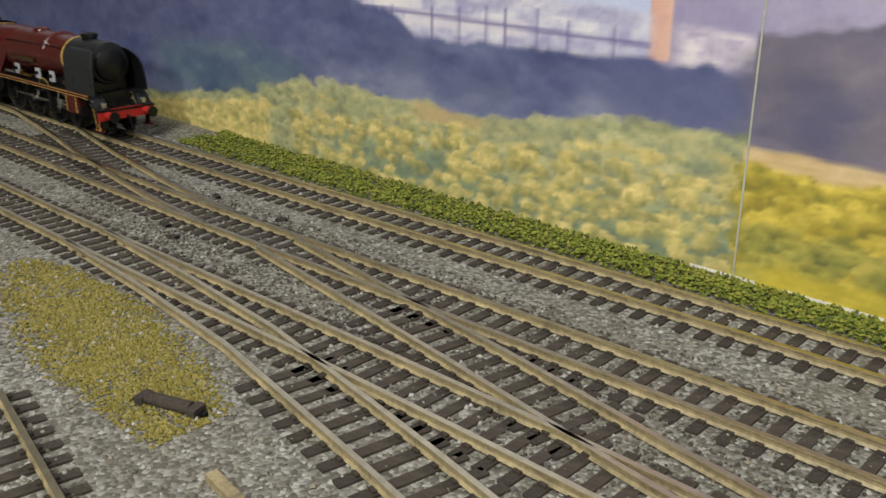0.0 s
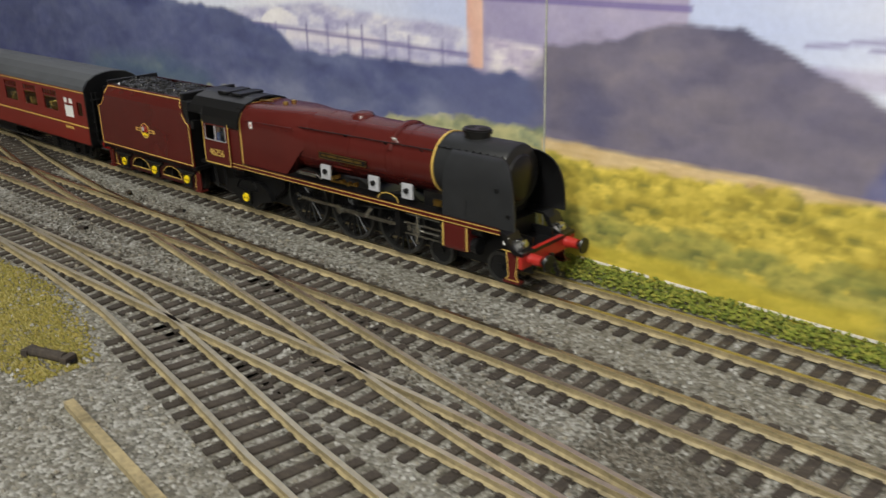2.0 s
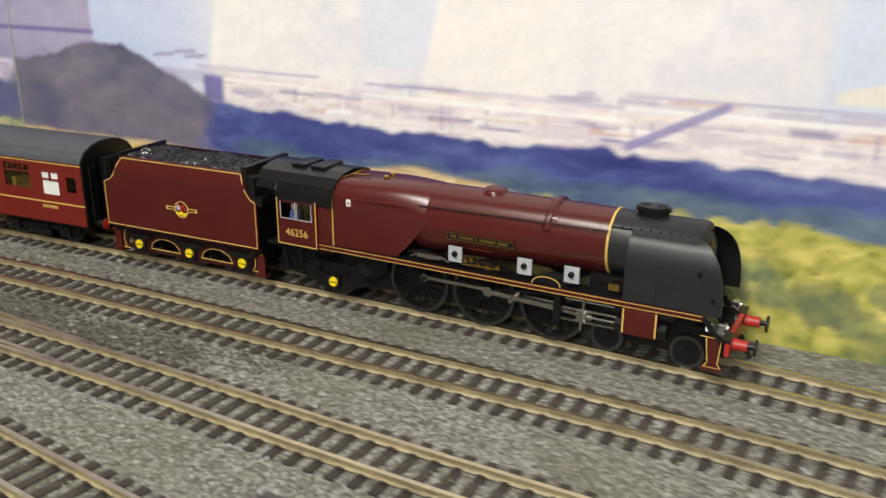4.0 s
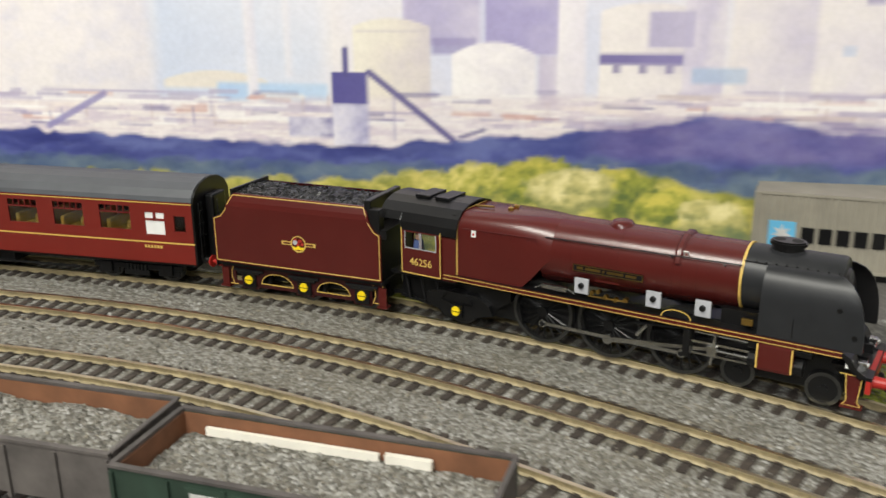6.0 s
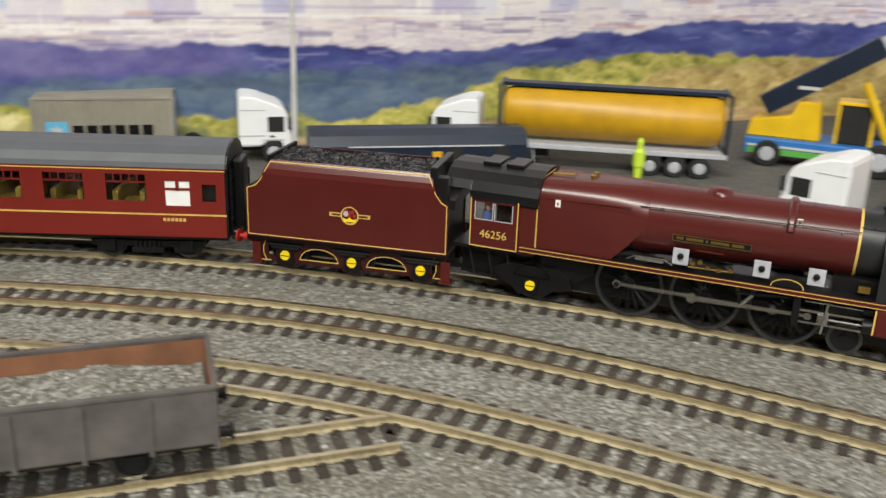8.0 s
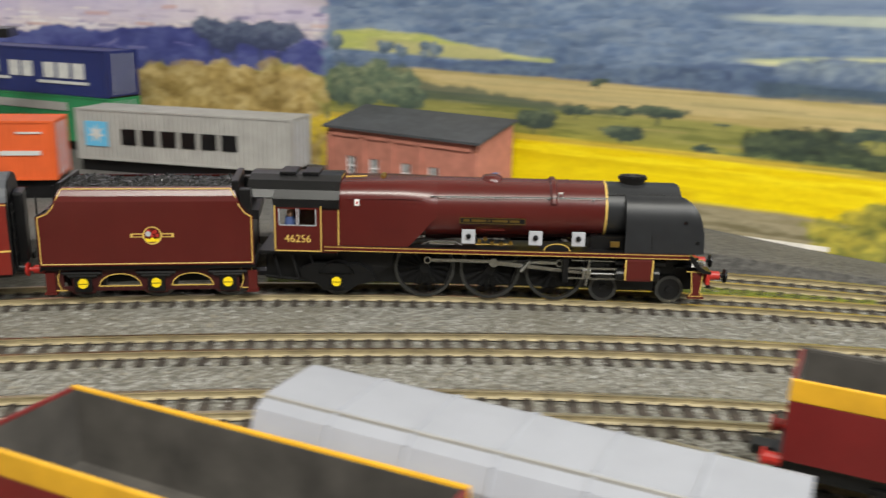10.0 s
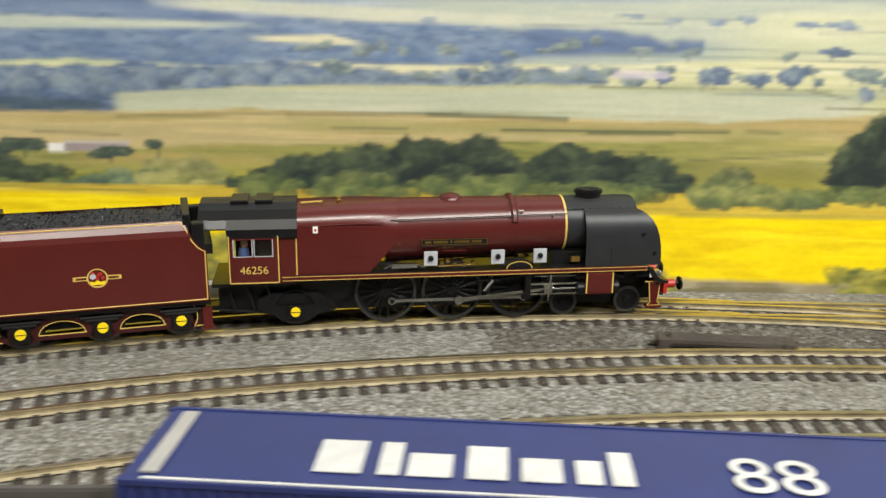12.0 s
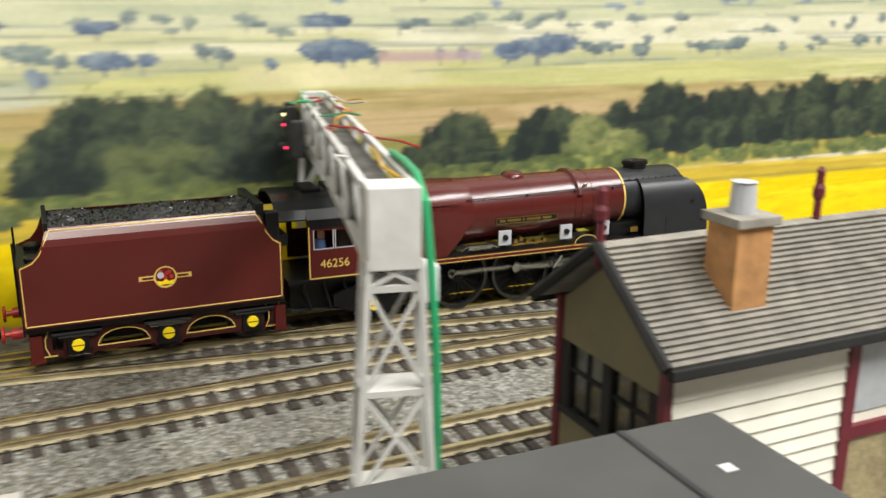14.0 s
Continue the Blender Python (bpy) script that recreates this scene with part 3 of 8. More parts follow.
def build_locomotive():
    e = thing("steam_locomotive", pose(0, 0, 0), "crimson and black steam locomotive model with yellow lining", "locomotive")
    # boiler with firebox behind it
    bm = bmesh.new()
    tube(bm, [boiler_ring(-26, 13.9, 38.6), boiler_ring(0, 13.5, 39.0), boiler_ring(30, 12.9, 39.5), boiler_ring(52, 12.4, 39.9)])
    boiler = part("boiler", bm, M_RED, e, "crimson painted boiler", True)
    bm = bmesh.new()
    tube(bm, [firebox_ring(-64, 15.4, 51.4, 24, 8.5), firebox_ring(-52, 15.25, 51.9, 24, 9.2), firebox_ring(-40, 15.05, 52.3, 24, 10), firebox_ring(-33, 14.75, 52.45, 24.2, 10.9), firebox_ring(-28, 14.45, 52.5, 29.5, 12.0), firebox_ring(-23, 14.05, 52.5, 35.5, 13.0), firebox_ring(-21, 13.8, 52.4, 37.0, 13.4)])
    fb = part("firebox", bm, M_RED, e, "crimson firebox with riveted shoulders", True)
    for x, r, cz in ((-13, 13.95, 38.75), (6, 13.65, 39.1), (27, 13.25, 39.45), (30.5, 13.2, 39.5), (36, 13.05, 39.6)):
        bm = bmesh.new()
        tube(bm, [boiler_ring(x - 0.35, r - 0.12, cz), boiler_ring(x + 0.35, r - 0.12, cz)], cap=True)
        part("boiler_band", bm, M_RED, boiler, smooth=True)
    bm = bmesh.new()
    tube(bm, [boiler_ring(51.4, 12.62, 39.9), boiler_ring(52.3, 12.62, 39.9)])
    part("front_band", bm, M_LINE, boiler, "yellow lined band")
    # saddle over the boiler (top feed) and dome, valves
    bm = bmesh.new()
    n = 20
    tube(bm, [[(x, (r) * math.cos(radians(20 + 140 * i / n)), 39.5 + r * math.sin(radians(20 + 140 * i / n))) for i in range(n + 1)] + [(x, 0, 45)] for x, r in ((27.6, 13.2), (28.4, 14.1), (29.8, 14.1), (30.6, 13.2))])
    part("top_feed", bm, M_RED, boiler, smooth=True)
    bm = bmesh.new()
    tube(bm, [ring_z(z, 2.7, 0, r) for z, r in ((50.5, 5.4), (52.3, 5.0), (53.6, 4.0), (54.1, 2.2), (54.2, 0.5))])
    part("dome", bm, M_RED, boiler, "low crimson dome", True)
    for y in (-2.4, 2.4):
        bm = bmesh.new()
        tube(bm, [ring_z(z, -45, y, r, 12) for z, r in ((50.5, 1.2), (53.0, 1.2), (53.3, 0.6))])
        part("safety_valve", bm, M_BRASS, fb, "brass safety valve")
    bm = bmesh.new()
    rod(bm, (-61, -4, 52.2), (-52, -4, 52.7), 0.5)
    part("whistle", bm, M_BRASS, fb, "brass whistle")
    # smokebox with chimney and door
    bm = bmesh.new()
    tube(bm, [boiler_ring(52, 12.1, 40.0), boiler_ring(83, 12.1, 40.0), boiler_ring(84.2, 11.6, 40.0), boiler_ring(84.6, 10.6, 40.0)])
    sm = part("smokebox", bm, M_SMOKE, e, "matt black smokebox", True)
    bm = bmesh.new()
    tube(bm, [ring_x(84.4, 0, 39, 9.3, 28), ring_x(85.6, 0, 39, 8.6, 28), ring_x(86.6, 0, 39, 6.0, 28), ring_x(87.0, 0, 39, 2.0, 28)])
    part("smokebox_door", bm, M_BLACK, sm, "domed black door", True)
    bm = bmesh.new()
    for z0, z1, rx, ry in ((51.3, 53.6, 5.6, 4.0), (53.6, 54.6, 6.4, 4.6), (54.6, 55.2, 5.8, 4.2)):
        tube(bm, [ring_z(z0, 64.3, 0, rx, 24, ry), ring_z(z1, 64.3, 0, rx, 24, ry)])
    part("chimney", bm, M_BLACK, sm, "double black chimney rim")
    bm = bmesh.new()
    for x in (61.3, 67.3):
        tube(bm, [ring_z(55.25, x, 0, 2.0, 14), ring_z(55.35, x, 0, 2.0, 14)])
    part("chimney_flue", bm, M_DARK, sm)
    # running plate with drop at the front
    bm = bmesh.new()
    def plate(side):
        y0, y1 = sorted((side * 9.5, side * 17.0))
        box(bm, -69, 88, y0, y1, 23.2, 24.2)
        prism(bm, [(88, 24.2), (91, 22.4), (93, 19), (96, 17.2), (98, 17), (98, 15.8), (94, 16), (90.5, 19), (88, 23.2)], y0, y1)
    both_sides(plate)
    box(bm, 84, 98, -10, 10, 15.6, 16.8)
    rp = part("running_plate", bm, M_BLACK, e, "black footplate with red valance")
    bm = bmesh.new()
    both_sides(lambda s: box(bm, -69, 88, *sorted((s * 16.6, s * 17.15)), 22.0, 24.25))
    part("valance", bm, M_RED, rp, "crimson valance")
    bm = bmesh.new()
    both_sides(lambda s: strip(bm, [(-69, 23.9), (88, 23.9)], 0.24, s * 17.15, s * 0.1))
    both_sides(lambda s: strip(bm, [(-69, 22.3), (88, 22.3)], 0.24, s * 17.15, s * 0.1))
    part("lining", bm, M_LINE, rp, "thin yellow lining")
    # smoke deflectors
    def flank(z):
        """Half width of the deflector at height z."""
        return float(np.interp(z, (24.3, 32, 38, 41.5, 44, 46, 47.4, 48.3), (16.3, 16.2, 15.7, 14.9, 13.8, 12.4, 11.0, 9.6)))

    def deflector_bm(s, inset, thick):
        rings = []
        for x in (60, 66, 72, 78, 80.5, 83, 85.5, 88, 90, 91.5, 92.8, 93.6, 94):
            top = 24.3 + 24.0 * (max(0.0, 1 - ((x - 81) / 13.05) ** 2.5) ** 0.4 if x > 81 else 1.0)
            zs = [24.3 + (top - 24.3) * q for q in (0, 0.2, 0.4, 0.55, 0.68, 0.78, 0.86, 0.93, 1.0)]
            rings.append([(x, s * (flank(z) - inset), z) for z in zs] + [(x, s * (flank(z) - inset - thick), z) for z in zs[::-1]])
        bm = bmesh.new()
        tube(bm, rings)
        return bm

    for s in (-1, 1):
        dfl = part("smoke_deflector", deflector_bm(s, 0.0, 0.6), M_SMOKE, e, "dark grey curved smoke deflector plate", True)
        part("deflector_lining", deflector_bm(s, 0.62, 0.3), M_BLACK, dfl, smooth=True)
        for x, z in ((85.5, 38), (91, 29.5)):
            bm = bmesh.new()
            w = flank(z)
            tube(bm, [ring_y(s * (w - 0.1), x, z, 0.9, 10), ring_y(s * (w + 0.25), x, z, 0.9, 10)])
            part("deflector_rivet", bm, M_BLACK, dfl)
        bm = bmesh.new()
        strip(bm, [(71.5, 24.5), (71.5, 32)], 0.25, s * 16.25, s * 0.1)
        part("deflector_seam", bm, M_BLACK, dfl)
    bm = bmesh.new()
    for i in range(9):
        tube(bm, [ring_y(-8.6 - 0.2, 56 + i * 3.4, 48.6, 0.3, 6), ring_y(-8.6 - 0.9, 56 + i * 3.4, 48.6, 0.3, 6)])
    rod(bm, (52, -9.3, 48.2), (84, -9.3, 48.2), 0.28)
    part("smokebox_handrail", bm, M_BLACK, sm)
    # handrails
    bm = bmesh.new()
    for s in (-1, 1):
        rod(bm, (-24, s * 13.0, 46.2), (52, s * 11.6, 47.0), 0.25)
        for x in (-16, 4, 27, 46):
            rod(bm, (x, s * 11.0, 45.6), (x, s * 13.2 + s * -0.015 * x, 46.5), 0.35)
    part("handrail", bm, M_BLACK, boiler, "thin black handrail")
    bm = bmesh.new()
    rod(bm, (-60, -15.2, 44.9), (-27, -14.9, 45.6), 0.22)
    strip(bm, [(-62, 31.5), (-34, 31.5)], 0.2, -15.2, -0.05)
    part("firebox_beading", bm, M_RED, fb)
    # firebox lining at the cab front
    bm = bmesh.new()
    ring = firebox_ring(-63.2, 15.55, 51.4, 24.3, 9)
    for a, b in zip(ring, ring[1:]):
        rod(bm, a, b, 0.34, 6)
    part("lining", bm, M_LINE, fb, "yellow lining round the cab front")
    # rivets / plugs on the firebox shoulder
    bm = bmesh.new()
    for i in range(9):
        tube(bm, [ring_y(-15.0, -58 + i * 3.9, 44, 0.35, 6), ring_y(-15.45, -58 + i * 3.9, 44, 0.35, 6)])
    part("washout_plug", bm, M_RED, fb)
    # white flashes and grey plates
    for x, y, z, w, h, m, nm, lab in ((-55.2, -15.45, 43.4, 2.0, 2.8, M_WHITE, "warning_flash", "small white warning flash"), (31.8, -11.0, 47.8, 2.0, 3.0, M_WHITE, "warning_flash", "small white warning flash"), (90.5, -16.6, 20.3, 2.2, 3.0, M_WHITE, "warning_flash", "small white warning flash")):
        bm = bmesh.new()
        box(bm, -w / 2, w / 2, -0.15, 0.15, -h / 2, h / 2)
        ob = part(nm, bm, m, e, lab)
        ob.matrix_basis = pose(x / 1000, y / 1000, z / 1000, 38 if x > 0 and x < 50 else 0)
        bm = bmesh.new()
        box(bm, -w * 0.2, w * 0.2, -0.22, -0.15, -h * 0.25, h * 0.15)
        o2 = part("flash_mark", bm, M_BEAM, ob)
    for x in (-7.2, 21.7, 40.2):
        pl = part("sand_filler_plate", boxbm(x - 2.9, x + 2.9, -14.6, -13.6, 26.2, 32.4, bev=0.2), M_GREYP, e, "square grey plate with dark bolt")
        bm = bmesh.new()
        tube(bm, [ring_y(-14.6, x, 29.6, 1.2, 14), ring_y(-15.5, x, 29.6, 1.1, 14), ring_y(-15.7, x, 29.6, 0.5, 14)])
        part("bolt", bm, M_BLACK, pl, smooth=False)
    # injector pipes and fittings on the plate
    bm = bmesh.new()
    box(bm, -24, -13, -15.2, -13.4, 25.6, 27.6, 0.4)
    rod(bm, (-27, -14.5, 25.4), (-24, -14.3, 27), 0.4)
    rod(bm, (-13, -14.3, 27), (-10, -14.5, 25.4), 0.4)
    part("mud_door", bm, M_STEEL, e, "small steel fitting")
    bm = bmesh.new()
    for x, z in ((-2.5, 27.6), (0, 28.4), (3, 26.8), (7, 26.4), (11, 27.0)):
        tube(bm, [ring_y(-13.2, x, z, 0.9, 10), ring_y(-15.2, x, z, 0.9, 10)])
    rod(bm, (-4, -14.6, 26), (12, -14.6, 26.4), 0.4)
    part("injector", bm, M_BRASS, e, "brass injector fittings")
    bm = bmesh.new()
    o = [(26.5, 24.4)] + [(31 + 5.5 * math.cos(radians(a)), 24.4 + 3.0 * math.sin(radians(a))) for a in range(180, -1, -15)]
    prism(bm, o, -15.8, -14.2)
    sp = part("splasher", bm, M_BLACK, e, "low black splasher with yellow edge")
    bm = bmesh.new()
    strip(bm, o[1:], 0.4, -15.8)
    part("lining", bm, M_LINE, sp)
    bm = bmesh.new()
    box(bm, 54, 58, -14.6, -13.2, 26.2, 28.6, 0.2)
    part("works_plate", bm, M_BRASS, e, "small brass box")
    # name board: plain bars, no letters
    nb = part("name_board", boxbm(-11, 17, -14.0, -13.2, 35.2, 37.6), M_BLACK, e, "black board with a brass rim and bars")
    bm = bmesh.new()
    strip(bm, [(-11, 35.2), (17, 35.2), (17, 37.6), (-11, 37.6), (-11, 35.2)], 0.25, -14.0, -0.15)
    xs = -9.6
    for w in (2.6, 6.2, 0.9, 6.6, 4.2):
        box(bm, xs, xs + w, -14.1, -14.0, 35.9, 36.9)
        xs += w + 0.9
    part("letter_bar", bm, M_BRASS, nb, "worn brass bars")
    bm = bmesh.new()
    box(bm, -2, 8, -13.9, -13.2, 32.2, 32.7)
    part("beading", bm, M_RED, boiler)
    # cab
    cab = part("cab", boxbm(-70.6, -63.4, -16.4, 16.4, 21, 44), M_RED, e, "crimson cab side sheets under a black roof")
    for s in (-1, 1):
        bm = bmesh.new()
        y0, y1 = sorted((s * 16.6, s * 17.4))
        x0, x1, z0, z1 = -90.5, -70, 21.5, 42
        wx = ((-88.3, -80.8), (-80.0, -72.6))
        box(bm, x0, x1, y0, y1, z0, 33.2)
        box(bm, x0, x1, y0, y1, 40.2, z1)
        box(bm, x0, wx[0][0], y0, y1, 33.2, 40.2)
        box(bm, wx[0][1], wx[1][0], y0, y1, 33.2, 40.2)
        box(bm, wx[1][1], x1, y0, y1, 33.2, 40.2)
        part("cab_side", bm, M_RED, cab)
    bm = bmesh.new()
    strip(bm, [(-90.1, 21.9), (-70.4, 21.9), (-70.4, 41.6)], 0.45, -17.4, -0.12)
    strip(bm, [(-90.1, 21.9), (-90.1, 41.6)], 0.45, -17.4, -0.12)
    part("lining", bm, M_LINE, cab, "yellow lining")
    bm = bmesh.new()
    for wx in ((-88.3, -80.8), (-80.0, -72.6)):
        for x in wx:
            strip(bm, [(x, 33.2), (x, 40.2)], 0.35, -17.4, -0.1)
        strip(bm, [(wx[0], 33.2), (wx[1], 33.2)], 0.35, -17.4, -0.1)
    part("window_frame", bm, M_GREYP, cab)
    part("window_glass", boxbm(-80.0, -72.6, -17.1, -16.9, 33.2, 40.2), M_GLASS, cab)
    bm = bmesh.new()
    prof = [(-17.5, 41.0), (-17.2, 44.5), (-15.4, 48.2), (-11.5, 51.4), (-6, 53.1), (0, 53.6), (6, 53.1), (11.5, 51.4), (15.4, 48.2), (17.2, 44.5), (17.5, 41.0)]
    inner = [(y * 0.96, z - 0.7) for y, z in prof[::-1]]
    rings = []
    for x, cut in ((-102, 1), (-91, 1), (-90.6, 0), (-62.6, 0)):
        pr = [(y, max(z, 45.0) if cut else z) for y, z in prof]
        rings.append([(x, y, z) for y, z in pr] + [(x, y, z if not cut else max(z, 44.4)) for y, z in inner])
    tube(bm, rings)
    rf = part("cab_roof", bm, M_BLACK, cab, "black curved roof with vents")
    bm = bmesh.new()
    for x in (-86, -76):
        box(bm, x - 3.6, x + 3.6, -7, 7, 53.0, 54.3, 0.3)
    part("roof_vent", bm, M_BLACK, rf)
    part("cab_floor", boxbm(-98, -64, -15, 15, 19.5, 21), M_BLACK, cab)
    bm = bmesh.new()
    box(bm, -66, -64.5, -14, 14, 21, 50)
    box(bm, -68, -66, -7, 7, 24, 44, 0.5)
    part("backhead", bm, M_DARK, cab)
    bm = bmesh.new()
    tube(bm, [ring_z(z, -84.5, -12.5, r, 12) for z, r in ((22, 2.0), (33, 2.4), (36.0, 1.9))])
    part("footplate_figure", bm, M_BLUECLOTH, cab, "small moulded dummy in blue")
    bm = bmesh.new()
    tube(bm, [ring_z(z, -84.3, -13, r, 12) for z, r in ((36.0, 0.9), (36.6, 1.4), (38.2, 1.5), (39.3, 1.0))])
    part("figure_top", bm, M_CREAM, cab)
    text_part("running_number", "46256", 4.6, pose(-0.0803, -0.01752, 0.0272, 90), M_LINE, cab, "yellow painted digits 46256")
    # frames
    bm = bmesh.new()
    for s in (-1, 1):
        box(bm, -92, 95, *sorted((s * 5.6, s * 6.6)), 5.5, 20)
    box(bm, -60, 60, -5.5, 5.5, 8, 23)
    box(bm, -96, -62, -9, 9, 8, 20)
    box(bm, 60, 86, -8, 8, 13, 24)
    prism(bm, [(46, 23), (80, 23), (80, 30), (46, 30)], -11, 11)
    fr = part("frame", bm, M_BLACK, e, "black plate frames")
    # firebox ashpan flank
    bm = bmesh.new()
    prism(bm, [(-62, 23), (-40, 23), (-40, 15), (-50, 8), (-62, 9)], -11, 11)
    part("ashpan", bm, M_BLACK, e)
    # cylinders
    for s in (-1, 1):
        y0, y1 = sorted((s * 9.5, s * 17.1))
        cy = part("cylinder", boxbm(60.5, 73.0, y0, y1, 11.5, 22.0, bev=1.3), M_RED, e, "crimson cylinder casing with yellow edges")
        bm = bmesh.new()
        for x in (60.9, 72.6):
            strip(bm, [(x, 12.6), (x, 21.2)], 0.6, s * 17.1, s * 0.12)
        part("lining", bm, M_LINE, cy)
        bm = bmesh.new()
        for x0, x1, r, z in ((57.5, 60.5, 3.0, 13.8), (73, 76, 3.2, 14.0), (57, 60.5, 1.9, 19.6), (73, 78.5, 1.8, 19.6)):
            tube(bm, [ring_x(x0, s * 13.2, z, r * 0.9, 18), ring_x(x1, s * 13.2, z, r, 18)])
        part("cylinder_cover", bm, M_BLACK, cy)
        bm = bmesh.new()
        box(bm, 36, 58, *sorted((s * 12.6, s * 13.8)), 15.7, 16.6)
        box(bm, 36, 58, *sorted((s * 12.6, s * 13.8)), 11.2, 12.0)
        rod(bm, (44, s * 13.2, 13.8), (58, s * 13.2, 13.8), 0.5)
        rod(bm, (38, s * 13.2, 19.8), (57, s * 13.2, 19.6), 0.45)
        part("slide_bar", bm, M_STEEL, cy, "bright steel slide bars")
        bm = bmesh.new()
        box(bm, 34, 36.5, *sorted((s * 9, s * 15.5)), 10, 22.5, 0.3)
        box(bm, 12, 36, *sorted((s * 12, s * 13.2)), 20.4, 22.4)
        rod(bm, (14, s * 14, 18.6), (34, s * 14.2, 20.6), 0.6)
        part("slide_bracket", bm, M_BLACK, cy)
    # valve gear drop link
    bm = bmesh.new()
    rod(bm, (44.5, -14.4, 8.5), (45.6, -14.4, 20.6), 0.6)
    rod(bm, (16, -14.6, 14.2), (20, -14.4, 19.0), 0.8)
    box(bm, 42.6, 46.4, -14.8, -13.0, 11.8, 15.8, 0.4)
    part("valve_gear", bm, M_STEEL, e, "bright steel valve gear")
    # wheels
    for x in DRIVERS:
        w = new("driving_wheel")
        w.empty_display_size = 0.005
        w.parent = e
        w["label"] = "black spoked driving wheels with bright tyres"
        w.matrix_basis = pose(x / 1000, 0, 0.0133)
        EMPTY_PARTS.setdefault("drivers", []).append((w, x))
        for s in (-1, 1):
            part("wheel", wheel_bm(R_DRV, *sorted((s * 6.9, s * 9.6)), spokes=18), [M_BLACK, M_TYRE], w)
        bm = bmesh.new()
        rod(bm, (0, -9.6, 0), (0, 9.6, 0), 1.5, 12)
        for s in (-1, 1):
            a = CRANK
            rod(bm, (0, s * 9.4, -a), (0, s * 12.2, -a), 1.0, 10)
        part("axle", bm, M_BLACK, w)
    for x, r in ((53.0, 6.2), (82.4, 6.2), (-64.3, 7.4)):
        for s in (-1, 1):
            bm = wheel_bm(r, *sorted((s * 6.9, s * 9.4)))
            bmesh.ops.translate(bm, verts=bm.verts, vec=(x, 0, r))
            part("bogie_wheel", bm, [M_BLACK, M_TYRE], e)
    bm = bmesh.new()
    for s in (-1, 1):
        box(bm, 50, 86, *sorted((s * 4.5, s * 5.5)), 4, 11)
    box(bm, 60, 76, -5, 5, 5, 12)
    part("bogie_frame", bm, M_BLACK, e)
    # trailing truck
    bm = bmesh.new()
    for s in (-1, 1):
        y0, y1 = sorted((s * 11.0, s * 13.6))
        prism(bm, [(-80, 13), (-74, 15.5), (-55, 15.5), (-49, 12), (-47, 8), (-55, 6), (-59, 3.2), (-70, 3.2), (-73, 6), (-80, 9)], y0, y1)
        tube(bm, [[(x, s * 14.4 if k else s * 11, z) for x, z in arc(-64.3, 8.5, 8.2, 20, 160, 10)] for k in (0, 1)], cap=False)
    tr = part("trailing_truck", bm, M_BLACK, e, "black trailing truck frame")
    bm = bmesh.new()
    box(bm, -67.2, -61.4, -14.9, -13.4, 4.6, 10.6, 0.4)
    part("axle_box", bm, M_BLACK, tr)
    bm = bmesh.new()
    tube(bm, [ring_y(-14.9, -64.3, 7.7, 2.1, 18), ring_y(-15.6, -64.3, 7.7, 2.0, 18)])
    part("axle_cap", bm, M_YELLOW, tr, "bright yellow axle cap")
    bm = bmesh.new()
    box(bm, -66.4, -62.2, -15.72, -15.55, 7.55, 7.85)
    part("cap_slot", bm, M_BLACK, tr)
    bm = bmesh.new()
    for x in (-92, -84, -76):
        rod(bm, (x, -12, 19), (x + 3, -13, 8), 0.6)
    rod(bm, (-96, -10, 8), (-72, -13, 7), 0.7)
    part("pipe", bm, M_BLACK, e)
    # steps and front
    for s in (-1, 1):
        bm = bmesh.new()
        y0, y1 = sorted((s * 14.8, s * 15.5))
        prism(bm, [(89.8, 16.6), (95.2, 16.6), (94.4, 7), (95.8, 4.6), (89.2, 4.6), (90.6, 7)], y0, y1)
        box(bm, 89, 96, *sorted((s * 13.2, s * 16.4)), 4.4, 5.2)
        st = part("front_step", bm, M_RED, e, "crimson step plates with yellow edge")
    bm = bmesh.new()
    strip(bm, [(89.8, 16.2), (90.8, 7), (89.6, 5.2), (95.4, 5.2), (94.2, 7), (95.0, 16.2), (88, 16.4)], 0.35, -15.5, -0.1)
    part("lining", bm, M_LINE, st)
    bb = part("buffer_beam", boxbm(96.2, 97.8, -16.8, 16.8, 11.0, 17.0), M_BEAM, e, "red buffer beam with two buffers")
    for s in (-1, 1):
        bm = bmesh.new()
        tube(bm, [ring_x(x, s * 11.6, 13.8, r, 16) for x, r in ((97.8, 2.2), (99.0, 2.0), (103.0, 1.9))])
        b1 = part("buffer", bm, M_BEAM, bb, "red buffer shank with steel face")
        bm = bmesh.new()
        tube(bm, [ring_x(103.0, s * 11.6, 13.8, 1.0, 12), ring_x(105.0, s * 11.6, 13.8, 1.0, 12), ring_x(105.2, s * 11.6, 13.8, 3.1, 20), ring_x(106.0, s * 11.6, 13.8, 2.9, 20)])
        part("buffer_face", bm, M_BLACK, b1)
        bm = bmesh.new()
        box(bm, 92.5, 95.5, s * 12 - 1.5, s * 12 + 1.5, 17.2, 20.6, 0.4)
        tube(bm, [ring_x(95.5, s * 12, 19, 1.2, 12), ring_x(96.2, s * 12, 19, 1.2, 12)])
        part("front_lamp", bm, M_STEEL, e, "small steel lamp bracket")
    bm = bmesh.new()
    for i in range(5):
        tube(bm, [ring_y(-0.6, 99 + 0.8 * i, 12 - 1.7 * i, 1.0, 8), ring_y(0.6, 99 + 0.8 * i, 12 - 1.7 * i, 1.0, 8)])
    part("coupling_hook", bm, M_BLACK, bb)
